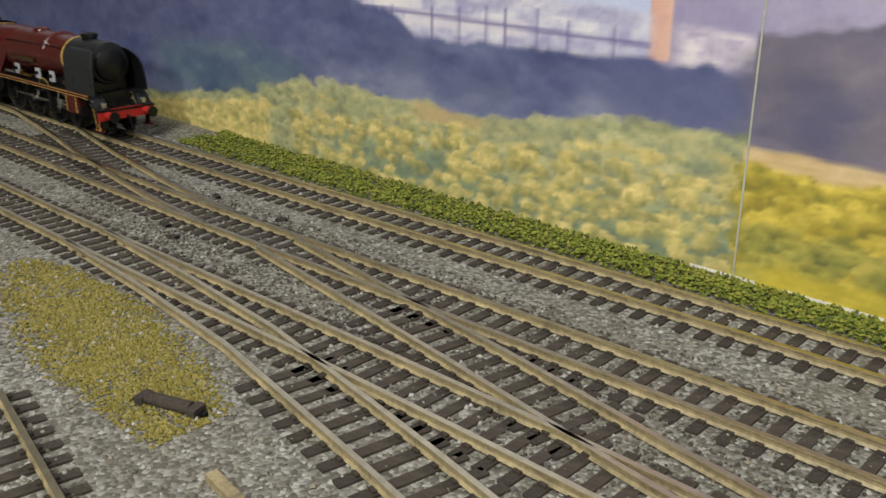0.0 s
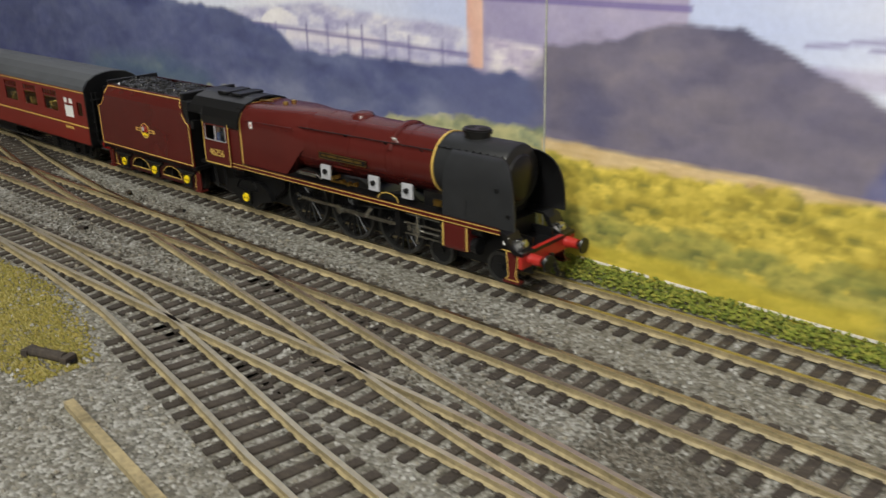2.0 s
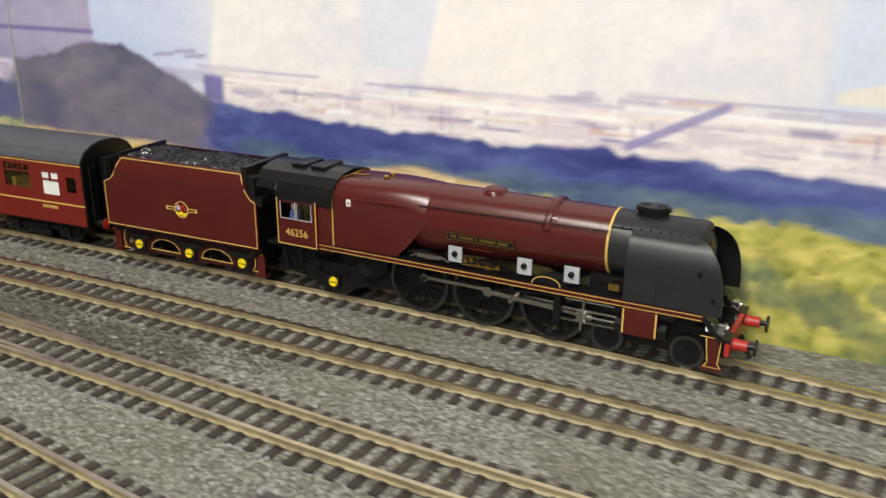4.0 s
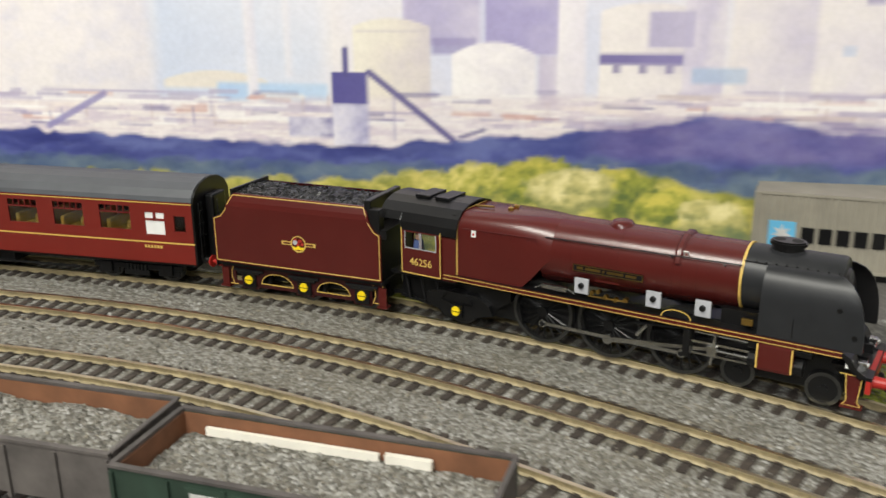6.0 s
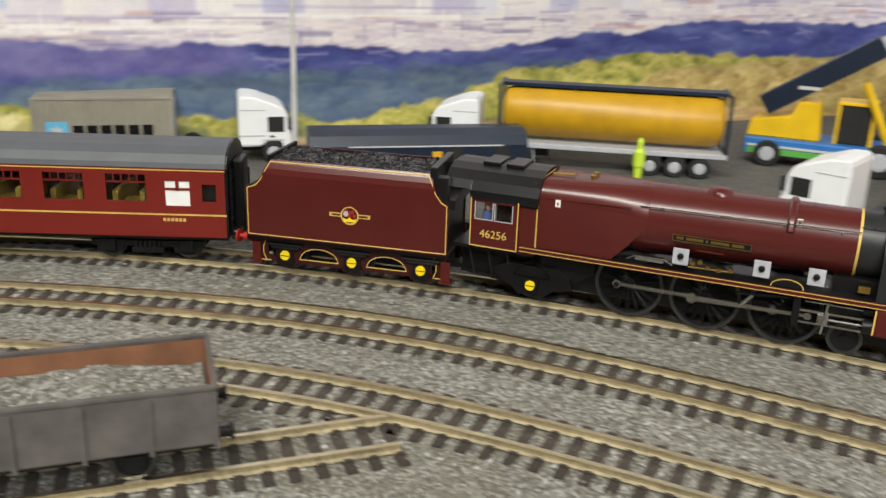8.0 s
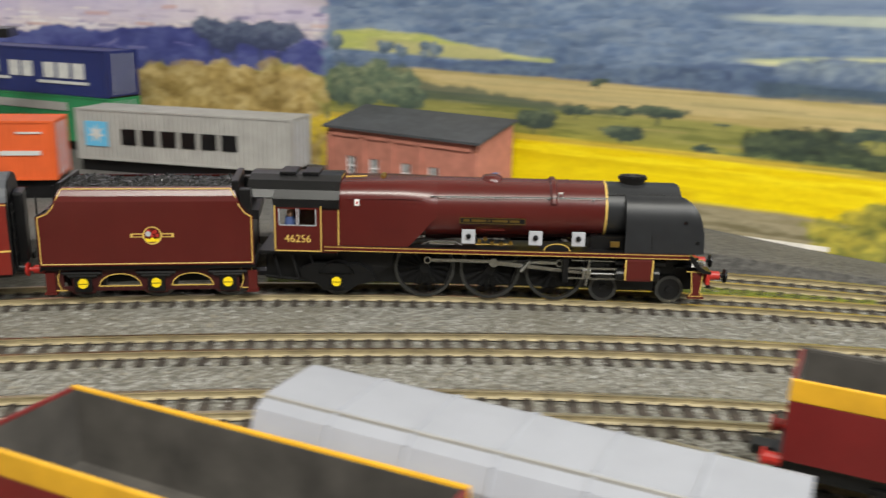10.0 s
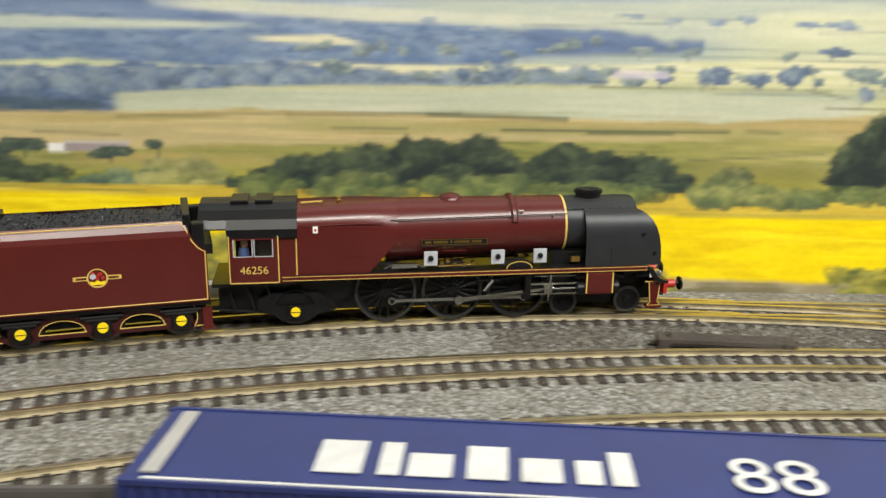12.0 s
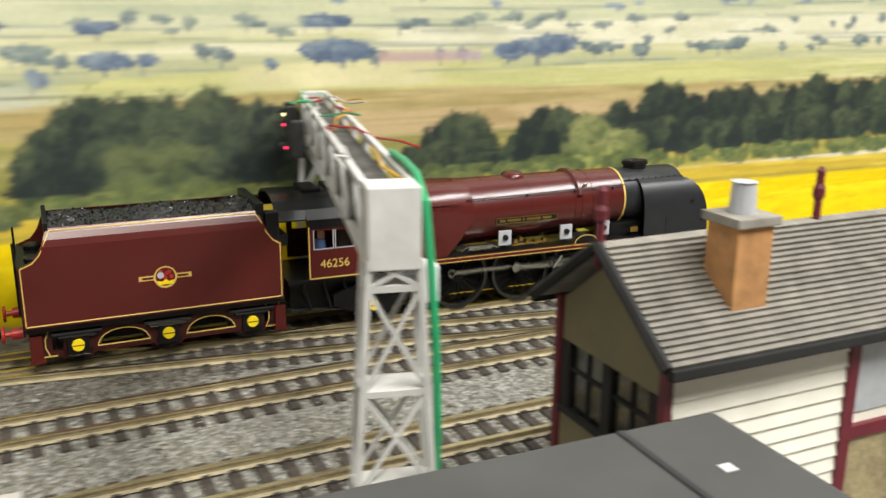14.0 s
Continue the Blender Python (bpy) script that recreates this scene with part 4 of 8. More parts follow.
    # rods
    for s in (-1, 1):
        cr = new("coupling_rod", None)
        EMPTY_PARTS.setdefault("rods", []).append(cr)
        cr.parent = e
        cr.empty_display_size = 0.005
        cr["label"] = "bright steel coupling rod"
        bm = bmesh.new()
        box(bm, DRIVERS[0], DRIVERS[2], *sorted((s * 10.6, s * 11.3)), -0.7, 0.7)
        for x in DRIVERS:
            tube(bm, [ring_y(s * 10.4, x, 0, 1.7, 14), ring_y(s * 11.5, x, 0, 1.7, 14)])
        part("rod_bar", bm, M_STEEL, cr)
        co = new("connecting_rod", None)
        EMPTY_PARTS.setdefault("conrods", []).append(co)
        co.parent = e
        co.empty_display_size = 0.005
        co["label"] = "bright steel connecting rod"
        bm = bmesh.new()
        prism(bm, [(0, -1.0), (41, -0.6), (41, 0.6), (0, 1.0)], *sorted((s * 12.3, s * 13.0)))
        for x, r in ((0, 2.0), (41, 1.4)):
            tube(bm, [ring_y(s * 12.0, x, 0, r, 14), ring_y(s * 13.3, x, 0, r, 14)])
        part("rod_bar", bm, M_STEEL, co)
    return e


def build_tender():
    d = thing("tender", pose(0, 0, 0), "crimson tender with yellow lining, heaped with black coal", "tender", kind="")
    outline = [(-46, 16.5), (41.5, 16.5), (41.5, 37.6), (39, 39.2), (36.6, 42.2), (34.6, 47), (33, 49.6), (-36, 49.6), (-37.6, 46), (-39.6, 41.6), (-42, 39.2), (-46, 38.0)]

    def side_y(z):
        return 17.4 if z < 43.5 else 17.4 - (z - 43.5) ** 1.6 * 0.16

    bm = bmesh.new()
    for s in (-1, 1):
        # side sheet in bands, so that its top leans inwards
        xs = [(-46, 41.5, 16.5), (-46, 41.5, 30.0), (-46, 41.5, 37.6), (-41.5, 38.8, 39.4), (-39.4, 36.9, 42), (-38.4, 35.8, 44), (-37.6, 34.9, 46.2), (-36.8, 34.0, 48.2), (-36, 33, 49.6)]
        rings = []
        for x0, x1, z in xs:
            y = s * side_y(z)
            yi = s * (side_y(z) - 0.8)
            rings.append([(x0, y, z), (x1, y, z), (x1, yi, z), (x0, yi, z)])
        tube(bm, rings)
    tank = part("tank_side", bm, M_RED, d, "crimson tender sides")
    part("tank", boxbm(-45.6, 41, -16.6, 16.6, 15.5, 36.5), M_BLACK, d)
    bm = bmesh.new()
    ol = [(x * 0.985 + 0.05, z) for x, z in outline]
    ol = [(-45.3, 17.3), (40.8, 17.3), (40.8, 37.4), (38.4, 38.8), (36.0, 42.0), (34.1, 46.4), (32.4, 48.9), (-35.4, 48.9), (-37.0, 45.8), (-39.0, 41.6), (-41.6, 38.8), (-45.3, 37.4), (-45.3, 17.3)]
    for (x0, z0), (x1, z1) in zip(ol, ol[1:]):
        rod(bm, (x0, -side_y(z0), z0), (x1, -side_y(z1), z1), 0.24, 5)
    part("lining", bm, M_LINE, tank, "yellow lining")
    # crest
    bm = bmesh.new()
    tube(bm, [ring_y(-17.4, 0, 29.5, 3.9, 24), ring_y(-17.55, 0, 29.5, 3.9, 24)])
    strip(bm, [(-8, 29.6), (8, 29.6)], 1.7, -17.4)
    cr = part("crest", bm, M_LINE, tank, "round gold crest with a lion-like red shape")
    bm = bmesh.new()
    tube(bm, [ring_y(-17.56, 0, 29.7, 3.3, 24), ring_y(-17.62, 0, 29.7, 3.3, 24)])
    strip(bm, [(-7.4, 29.6), (-4.4, 29.6)], 0.8, -17.54, -0.06)
    strip(bm, [(4.4, 29.6), (7.4, 29.6)], 0.8, -17.54, -0.06)
    part("crest_field", bm, M_RED, cr)
    bm = bmesh.new()
    for a in range(7):
        x, z = -2.2 + a * 0.7, 30.4 + 1.1 * math.sin(a * 1.7)
        tube(bm, [ring_y(-17.62, x, z, 0.75, 8), ring_y(-17.68, x, z, 0.75, 8)])
    part("crest_figure", bm, M_BEAM, cr)
    bm = bmesh.new()
    tube(bm, [ring_y(-17.62, -1.6, 30.3, 1.2, 8), ring_y(-17.7, -1.6, 30.3, 1.2, 8)])
    part("crest_blue", bm, M_GREYP, cr)
    bm = bmesh.new()
    prism(bm, [(-2.4, 26.9), (2.4, 26.9), (2.9, 28.4), (1.2, 28.0), (0, 28.8), (-1.2, 28.0), (-2.9, 28.4)], -17.63, -17.72)
    part("crest_crown", bm, M_YELLOW, cr)
    # bulkheads
    for args, bev in (((33, 36, -15.5, 15.5, 36, 52.4), 0.6), ((36, 44, -16.5, 16.5, 36, 40), 0.0), ((36, 41, -17.0, -12, 36, 49), 0.6), ((36, 41, 12, 17.0, 36, 49), 0.6), ((-37, -35.5, -15, 15, 36, 51.6), 0.4), ((-46, -36, -16.8, 16.8, 36, 37.4), 0.0), ((-46.4, -45.6, -17, 17, 14, 37.8), 0.0)):
        part("bulkhead", boxbm(*args, bev=bev), M_BLACK, d, "black bulkhead plate round the coal space")
    bm = bmesh.new()
    for y in (-9, 9):
        tube(bm, [ring_z(37.4, -41, y, 3, 14), ring_z(39.0, -41, y, 3, 14), ring_z(39.6, -41, y, 2, 14)])
    for y in (-12, 12):
        rod(bm, (-46.8, y, 20), (-46.8, y, 45), 0.4)
    part("filler_lid", bm, M_BLACK, d)
    # coal
    bm = bmesh.new()
    rnd = random.Random(5)
    nx, ny = 46, 18
    grid = [[bm.verts.new((-35.5 + 68.5 * i / nx, -14.6 + 29.2 * j / ny, 48.0 + 3.0 * math.sin(math.pi * j / ny) ** 0.7 * (0.75 + 0.25 * math.sin(i * 0.3)) + rnd.uniform(-0.8, 0.8))) for j in range(ny + 1)] for i in range(nx + 1)]
    for i in range(nx):
        for j in range(ny):
            bm.faces.new((grid[i][j], grid[i + 1][j], grid[i + 1][j + 1], grid[i][j + 1]))
    for _ in range(420):
        i, j = rnd.randrange(nx), rnd.randrange(1, ny)
        c = grid[i][j].co.copy()
        r = rnd.uniform(0.4, 0.8)
        vs = [bm.verts.new(c + Vector((rnd.uniform(-1, 1), rnd.uniform(-1, 1), rnd.uniform(-0.6, 1))).normalized() * r) for _ in range(6)]
        bmesh.ops.convex_hull(bm, input=vs)
    cl = part("coal", bm, M_COAL, d, "glossy black coal lumps")
    # frames with cut-outs
    bm = bmesh.new()
    for s in (-1, 1):
        y0, y1 = sorted((s * 13.2, s * 14.0))
        box(bm, -45, 40.5, y0, y1, 12.6, 16.4)
        box(bm, -45, 40.5, y0, y1, 4.6, 6.6)
        for x0, x1 in ((-45, -38), (-34.6, -25.4), (-4.6, 4.6), (25.4, 34.6), (37, 40.5)):
            box(bm, x0, x1, y0, y1, 3.4 if abs(x0) not in (45, 37) else 6.6, 12.6)
        for xc in (-15, 15):
            for k in (-1, 1):
                prism(bm, [(xc + k * 10.4, 6.6), (xc + k * 8.6, 6.6), (xc + k * 7.6, 9), (xc + k * 5, 11.4), (xc, 12.6), (xc + k * 10.4, 12.6)], y0, y1)
    tf = part("side_frame", bm, M_FRAME, d, "crimson frames with yellow-lined openings")
    bm = bmesh.new()
    for xc in (-15, 15):
        strip(bm, [(xc - 8.6, 6.9)] + [(xc + 8.4 * math.cos(radians(a)), 7 + 5.0 * math.sin(radians(a))) for a in range(170, 9, -16)] + [(xc + 8.6, 6.9)], 0.35, -14.0)
        strip(bm, [(xc - 8.6, 6.6), (xc + 8.6, 6.6)], 0.4, -14.0)
    strip(bm, [(-44.6, 4.9), (-37, 4.9)], 0.4, -14.0)
    strip(bm, [(36, 5.0), (40.2, 5.0), (40.2, 15)], 0.4, -14.0)
    strip(bm, [(35.2, 5), (36.4, 8), (36.4, 11), (35.2, 14)], 0.35, -14.0)
    strip(bm, [(-39, 5), (-40.2, 8), (-40.2, 11), (-39, 14)], 0.35, -14.0)
    part("lining", bm, M_LINE, tf, "yellow lining")
    part("platform", boxbm(-46, 42, -16.2, 16.2, 14.6, 16.5), M_BLACK, d)
    for x in (-30, 0, 30):
        bm = bmesh.new()
        box(bm, x - 3.6, x + 3.6, -15.0, -13.8, 4.2, 12.2, 0.5)
        rod(bm, (x - 8, -14.8, 12.6), (x + 8, -14.8, 12.6), 0.8)
        rod(bm, (x - 6, -14.8, 11.4), (x + 6, -14.8, 11.4), 0.7)
        ab = part("axle_box", bm, M_BLACK, d, "black axle box with leaf spring")
        bm = bmesh.new()
        tube(bm, [ring_y(-15.0, x, 8.1, 2.15, 20), ring_y(-15.7, x, 8.1, 2.05, 20)])
        part("axle_cap", bm, M_YELLOW, ab, "bright yellow axle cap")
        part("cap_slot", boxbm(x - 2.1, x + 2.1, -15.8, -15.65, 7.95, 8.25), M_BLACK, ab)
        for s in (-1, 1):
            bm = wheel_bm(8.4, *sorted((s * 6.9, s * 9.4)))
            bmesh.ops.translate(bm, verts=bm.verts, vec=(x, 0, 8.4))
            part("wheel", bm, [M_BLACK, M_TYRE], d)
    bm = bmesh.new()
    box(bm, -44, 40, -6, 6, 6, 15)
    box(bm, 38, 52, -3, 3, 7, 9)
    part("chassis", bm, M_BLACK, d)
    bm = bmesh.new()
    for x0, x1 in ((-45.5, -40.5), (38, 43)):
        box(bm, x0, x1, -16.2, -12, 3.6, 4.4)
        box(bm, x0 + 0.6, x1 - 0.6, -15.2, -14.6, 4.4, 13)
    part("step", bm, M_RED, d)
    bm = bmesh.new()
    for s in (-1, 1):
        tube(bm, [ring_x(x, s * 11.6, 13.8, r, 16) for x, r in ((-46, 2.0), (-50, 1.8))])
        tube(bm, [ring_x(x, s * 11.6, 13.8, r, 16) for x, r in ((-50, 0.9), (-52, 0.9), (-52.2, 3.0), (-53, 2.8))])
    part("buffer", bm, M_BEAM, d, "red rear buffers")
    return d


def build_carriage():
    """Body 257 mm long, front end at x = 128."""
    c = thing("carriage", pose(0, 0, 0), "maroon passenger coach with grey roof and gold line, behind the tender", "carriage")
    H = 128.0
    body = []
    wins = [(H - 10, H - 3.6, 28.5, 36.5, 0), (H - 25.5, H - 15, 26.5, 37.5, 2)]
    x = H - 33.5
    while x - 17 > -H + 30:
        wins.append((x - 17, x, 28.2, 40.0, 1))
        x -= 26.4
    wins += [(-H + 15, -H + 25.5, 26.5, 37.5, 2), (-H + 3.6, -H + 10, 28.5, 36.5, 0)]
    wins.sort()
    for s in (-1, 1):
        bm = bmesh.new()
        y0, y1 = sorted((s * 16.6, s * 17.6))
        box(bm, -H, H, y0, y1, 12.5, 26.5)
        box(bm, -H, H, y0, y1, 40.0, 43.4)
        px = -H
        for wx0, wx1, z0, z1, _ in wins:
            box(bm, px, wx0, y0, y1, 26.5, 40)
            if z0 > 26.5:
                box(bm, wx0, wx1, y0, y1, 26.5, z0)
            if z1 < 40:
                box(bm, wx0, wx1, y0, y1, z1, 40)
            px = wx1
        box(bm, px, H, y0, y1, 26.5, 40)
        sd = part("body_side", bm, M_COACH, c, "maroon coach side")
        bm = bmesh.new()
        strip(bm, [(-H, 22.6), (H, 22.6)], 0.7, s * 17.6, s * 0.1)
        strip(bm, [(-H, 42.2), (H, 42.2)], 0.45, s * 17.6, s * 0.1)
        part("lining", bm, M_LINE, sd, "gold waist line")
        if s > 0:
            continue
        for wx0, wx1, z0, z1, k in wins:
            part("window_pane", boxbm(wx0, wx1, -17.2, -16.9, z0, z1), M_WHITE if k == 2 else M_GLASS, sd, "white frosted pane" if k == 2 else "")
            bm = bmesh.new()
            if k == 1:
                strip(bm, [(wx0, 36.6), (wx1, 36.6)], 0.6, -17.3, -0.35)
                for q in (0.2, 0.4, 0.6, 0.8):
                    xx = wx0 + (wx1 - wx0) * q
                    strip(bm, [(xx, 36.6), (xx, z1)], 0.5, -17.3, -0.35)
            elif k == 2:
                strip(bm, [(wx0, 34.0), (wx1, 34.0)], 1.0, -17.3, -0.35)
                strip(bm, [((wx0 + wx1) / 2, 34.0), ((wx0 + wx1) / 2, z1)], 1.4, -17.3, -0.35)
            else:
                strip(bm, [(wx0, z0), (wx0, z1), (wx1, z1), (wx1, z0), (wx0, z0)], 0.5, -17.3, -0.35)
            part("window_bar", bm, M_COACH, sd)
        bm = bmesh.new()
        xx = H - 27
        for w in (1.2, 1.2, 1.2, 1.2, 1.2, 1.2):
            box(bm, xx, xx + w, -17.7, -17.6, 19.6, 21.0)
            xx += w + 0.5
        part("number_bar", bm, M_LINE, sd)
        bm = bmesh.new()
        for k in range(int(2 * H / 26.4) - 1):
            xx = H - 42 - 26.4 * k
            box(bm, xx - 7, xx - 4.5, -15, 12, 22, 32, 0.8)
            box(bm, xx + 4.5, xx + 7, -15, 12, 22, 32, 0.8)
            box(bm, xx - 3, xx + 3, -15, -6, 26.5, 27.2)
        part("seat", bm, M_TAN, c, "tan seats inside")
    part("floor_pan", boxbm(-H, H, -16.4, 16.4, 11, 13), M_BLACK, c)
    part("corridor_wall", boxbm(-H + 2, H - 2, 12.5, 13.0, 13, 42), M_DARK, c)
    bm = bmesh.new()
    prof = [(-17.9, 43.2), (-17.2, 45.4), (-14.5, 48.6), (-9.5, 51.2), (-4, 52.3), (0, 52.5), (4, 52.3), (9.5, 51.2), (14.5, 48.6), (17.2, 45.4), (17.9, 43.2)]
    prismx(bm, prof, -H - 0.3, H + 0.3)
    rf = part("roof", bm, M_COACHROOF, c, "dark grey roof")
    for e in (-1, 1):
        bm = bmesh.new()
        prismx(bm, [(-17.5, 12.5), (-17.5, 43.2)] + [(y * 0.97, z - 0.3) for y, z in prof[1:-1]] + [(17.5, 43.2), (17.5, 12.5)], *sorted((e * (H - 0.2), e * (H + 1.0))))
        en = part("coach_end", bm, M_BLACK, c, "black coach end with gangway")
        bm = bmesh.new()
        box(bm, *sorted((e * (H + 1), e * (H + 5.5))), -6.5, 6.5, 14, 45, 1.2)
        part("gangway", bm, M_BLACK, en)
        bm = bmesh.new()
        for y in (-11, -13.5, 11):
            rod(bm, (e * (H + 1.6), y, 14), (e * (H + 1.6), y, 42), 0.5)
        for z in (20, 26, 32, 38):
            rod(bm, (e * (H + 1.8), -15, z), (e * (H + 1.8), -9, z), 0.4)
        part("end_pipe", bm, M_BLACK, en)
        bm = bmesh.new()
        for s in (-1, 1):
            tube(bm, [ring_x(e * (H + q), s * 11.6, 13.4, r, 14) for q, r in ((0.5, 1.6), (5, 1.6))])
            tube(bm, [ring_x(e * (H + q), s * 11.6, 13.4, r, 14) for q, r in ((5, 2.6), (6, 2.4))])
        part("buffer", bm, M_BLACK, c)
        bm = bmesh.new()
        xc = e * 92
        for s in (-1, 1):
            box(bm, xc - 25, xc + 25, *sorted((s * 11, s * 12.4)), 6, 9, 0.5)
            for k in (-17, 17):
                box(bm, xc + k - 3, xc + k + 3, *sorted((s * 12, s * 14)), 4, 9.5, 0.6)
                box(bm, xc + k - 6, xc + k + 6, *sorted((s * 11, s * 12)), 3, 6, 0.5)
            box(bm, xc - 7, xc + 7, *sorted((s * 12, s * 13.6)), 3.4, 6, 0.4)
            for q in range(6):
                tube(bm, [ring_z(6, xc - 5 + 2 * q, s * 13, 0.8, 8), ring_z(9, xc - 5 + 2 * q, s * 13, 0.8, 8)])
        box(bm, xc - 20, xc + 20, -6, 6, 6, 11)
        part("bogie", bm, M_BLACK, c, "black bogie frame")
        for k in (-17, 17):
            for s in (-1, 1):
                bm = wheel_bm(6.9, *sorted((s * 6.9, s * 9.2)))
                bmesh.ops.translate(bm, verts=bm.verts, vec=(xc + k, 0, 6.9))
                part("wheel", bm, [M_BLACK, M_TYRE], c)
    bm = bmesh.new()
    box(bm, -40, 20, -13, 13, 5, 11, 0.5)
    rod(bm, (-60, -15, 6), (60, -15, 6), 0.6)
    part("underframe_box", bm, M_BLACK, c)
    return c


LOCO = build_locomotive()
TENDER = build_tender()
COACH = build_carriage()
COACH_2 = copy_thing(COACH, pose(0, 0, 0))
TENDER_BACK = 65.7 + GAP + 30
COACH_BACK = TENDER_BACK + 189
TS = [i * 0.5 for i in range(29)]
TF = [i * 0.1 for i in range(141)]
PHASE = 0.0


def motions():
    walk(LOCO, [(t, chord(along(t), 35)) for t in TS])
    walk(TENDER, [(t, chord(along(t) - TENDER_BACK, 25)) for t in TS])
    walk(COACH, [(t, chord(along(t) - COACH_BACK, 92)) for t in TS])
    walk(COACH_2, [(t, chord(along(t) - COACH_BACK - 270, 92)) for t in TS])

    def turned(t):
        return (along(t) - along(12.5)) / R_DRV + PHASE

    for w, x in EMPTY_PARTS["drivers"]:
        walk(w, [(t, pose(x / 1000, 0, R_DRV / 1000, 0, math.degrees(turned(t)))) for t in TF])
    for s, r in zip((-1, 1), EMPTY_PARTS["rods"]):
        # the crank starts at the bottom and runs backwards under the axle
        walk(r, [(t, pose(-CRANK * math.sin(turned(t)) / 1000, 0, (R_DRV - CRANK * math.cos(turned(t))) / 1000)) for t in TF])
    for r in EMPTY_PARTS["conrods"]:
        rows = []
        for t in TF:
            px, pz = DRIVERS[1] - CRANK * math.sin(turned(t)), R_DRV - CRANK * math.cos(turned(t))
            a = math.asin((13.8 - pz) / 41.0)
            rows.append((t, pose(px / 1000, 0, pz / 1000, 0, -math.degrees(a))))
        walk(r, rows)

# ---- goods wagons, containers and lineside things ----
M_WAGBROWN = mat("wagon_rust_inside", (0.20, 0.085, 0.04), 0.8, var=0.2, scale=120, bump=0.1)
M_WAGGREY = mat("wagon_grey", (0.085, 0.075, 0.07), 0.75, var=0.25, scale=150)
M_WAGGREEN = mat("wagon_green", (0.022, 0.045, 0.030), 0.65, var=0.25, scale=120)
M_EWSRED = mat("wagon_maroon", (0.16, 0.012, 0.012), 0.4, var=0.12, scale=80)
M_GOLD = mat("wagon_gold", (0.72, 0.38, 0.02), 0.45, var=0.12, scale=100)
M_INSIDE = mat("hopper_inside", (0.075, 0.068, 0.060), 0.8, var=0.3, scale=90)
M_PALE = mat("pale_grey_wagon", (0.33, 0.34, 0.38), 0.5, var=0.06, scale=60)
M_BLUE = mat("container_blue", (0.013, 0.022, 0.11), 0.45, var=0.1, scale=100)
M_ORANGE = mat("container_orange", (0.62, 0.10, 0.02), 0.5, var=0.08, scale=100)
M_CGREEN = mat("container_green", (0.02, 0.19, 0.07), 0.5, var=0.1, scale=100)
M_CGREY = mat("container_grey", (0.33, 0.32, 0.30), 0.55, var=0.1, scale=100)
M_CBEIGE = mat("container_beige", (0.27, 0.25, 0.20), 0.6, var=0.1, scale=100)
M_SKY = mat("emblem_blue", (0.12, 0.42, 0.65), 0.5, var=0.05, scale=100)
M_LETTER = mat("faded_white", (0.52, 0.52, 0.50), 0.6, var=0.1, scale=200)
M_NAVY = mat("diesel_navy", (0.008, 0.016, 0.034), 0.4, var=0.15, scale=100)
M_CABW = mat("cab_white", (0.82, 0.83, 0.84), 0.35, var=0.03, scale=60)
M_RUBBER = mat("rubber", (0.012, 0.012, 0.012), 0.8, var=0.2, scale=200)
M_TANKY = mat("tank_yellow", (0.55, 0.30, 0.01), 0.4, var=0.12, scale=80)
M_PLANT_Y = mat("machine_yellow", (0.75, 0.47, 0.01), 0.4, var=0.1, scale=80)
M_PLANT_B = mat("machine_blue", (0.03, 0.16, 0.45), 0.4, var=0.1, scale=80)
M_PLANT_G = mat("machine_green", (0.10, 0.36, 0.06), 0.4, var=0.1, scale=80)
M_BRICK = mat("model_brick", (0.44, 0.17, 0.12), 0.8, var=0.15, scale=160)
M_SLATE = mat("slate_roof", (0.055, 0.058, 0.065), 0.7, var=0.2, scale=150)
M_POST = mat("gantry_grey", (0.55, 0.54, 0.52), 0.6, var=0.12, scale=150)
M_CABLE = mat("green_cable", (0.02, 0.30, 0.12), 0.4, var=0.08, scale=100)
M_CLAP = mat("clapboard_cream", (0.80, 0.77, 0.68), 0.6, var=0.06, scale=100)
# the same cream with the gable's shade put into the colour
M_CLAP_SHADED = mat("clapboard_cream_shaded", (0.19, 0.16, 0.09), 0.7, var=0.1, scale=100)
M_TRIMRED = mat("trim_maroon", (0.12, 0.01, 0.02), 0.5, var=0.15, scale=150)
M_ROOFT = mat("ribbed_roof", (0.25, 0.23, 0.20), 0.8, var=0.2, scale=200)
M_CHIM = mat("chimney_brick", (0.42, 0.21, 0.08), 0.8, var=0.25, scale=250)
M_CONC = mat("pale_concrete", (0.42, 0.38, 0.34), 0.85, var=0.12, scale=90)
M_ROOFG = mat("van_roof", (0.05, 0.049, 0.048), 0.6, var=0.15, scale=60)


def glow(name, colour, power):
    m = bpy.data.materials.new(name)
    m.use_nodes = True
    b = m.node_tree.nodes["Principled BSDF"]
    b.inputs["Base Color"].default_value = (*colour, 1)
    b.inputs["Emission Color"].default_value = (*colour, 1)
    b.inputs["Emission Strength"].default_value = power
    return m


M_LEDRED, M_LEDYEL = glow("led_red", (1.0, 0.02, 0.08), 9.0), glow("led_yellow", (1.0, 0.85, 0.35), 7.0)


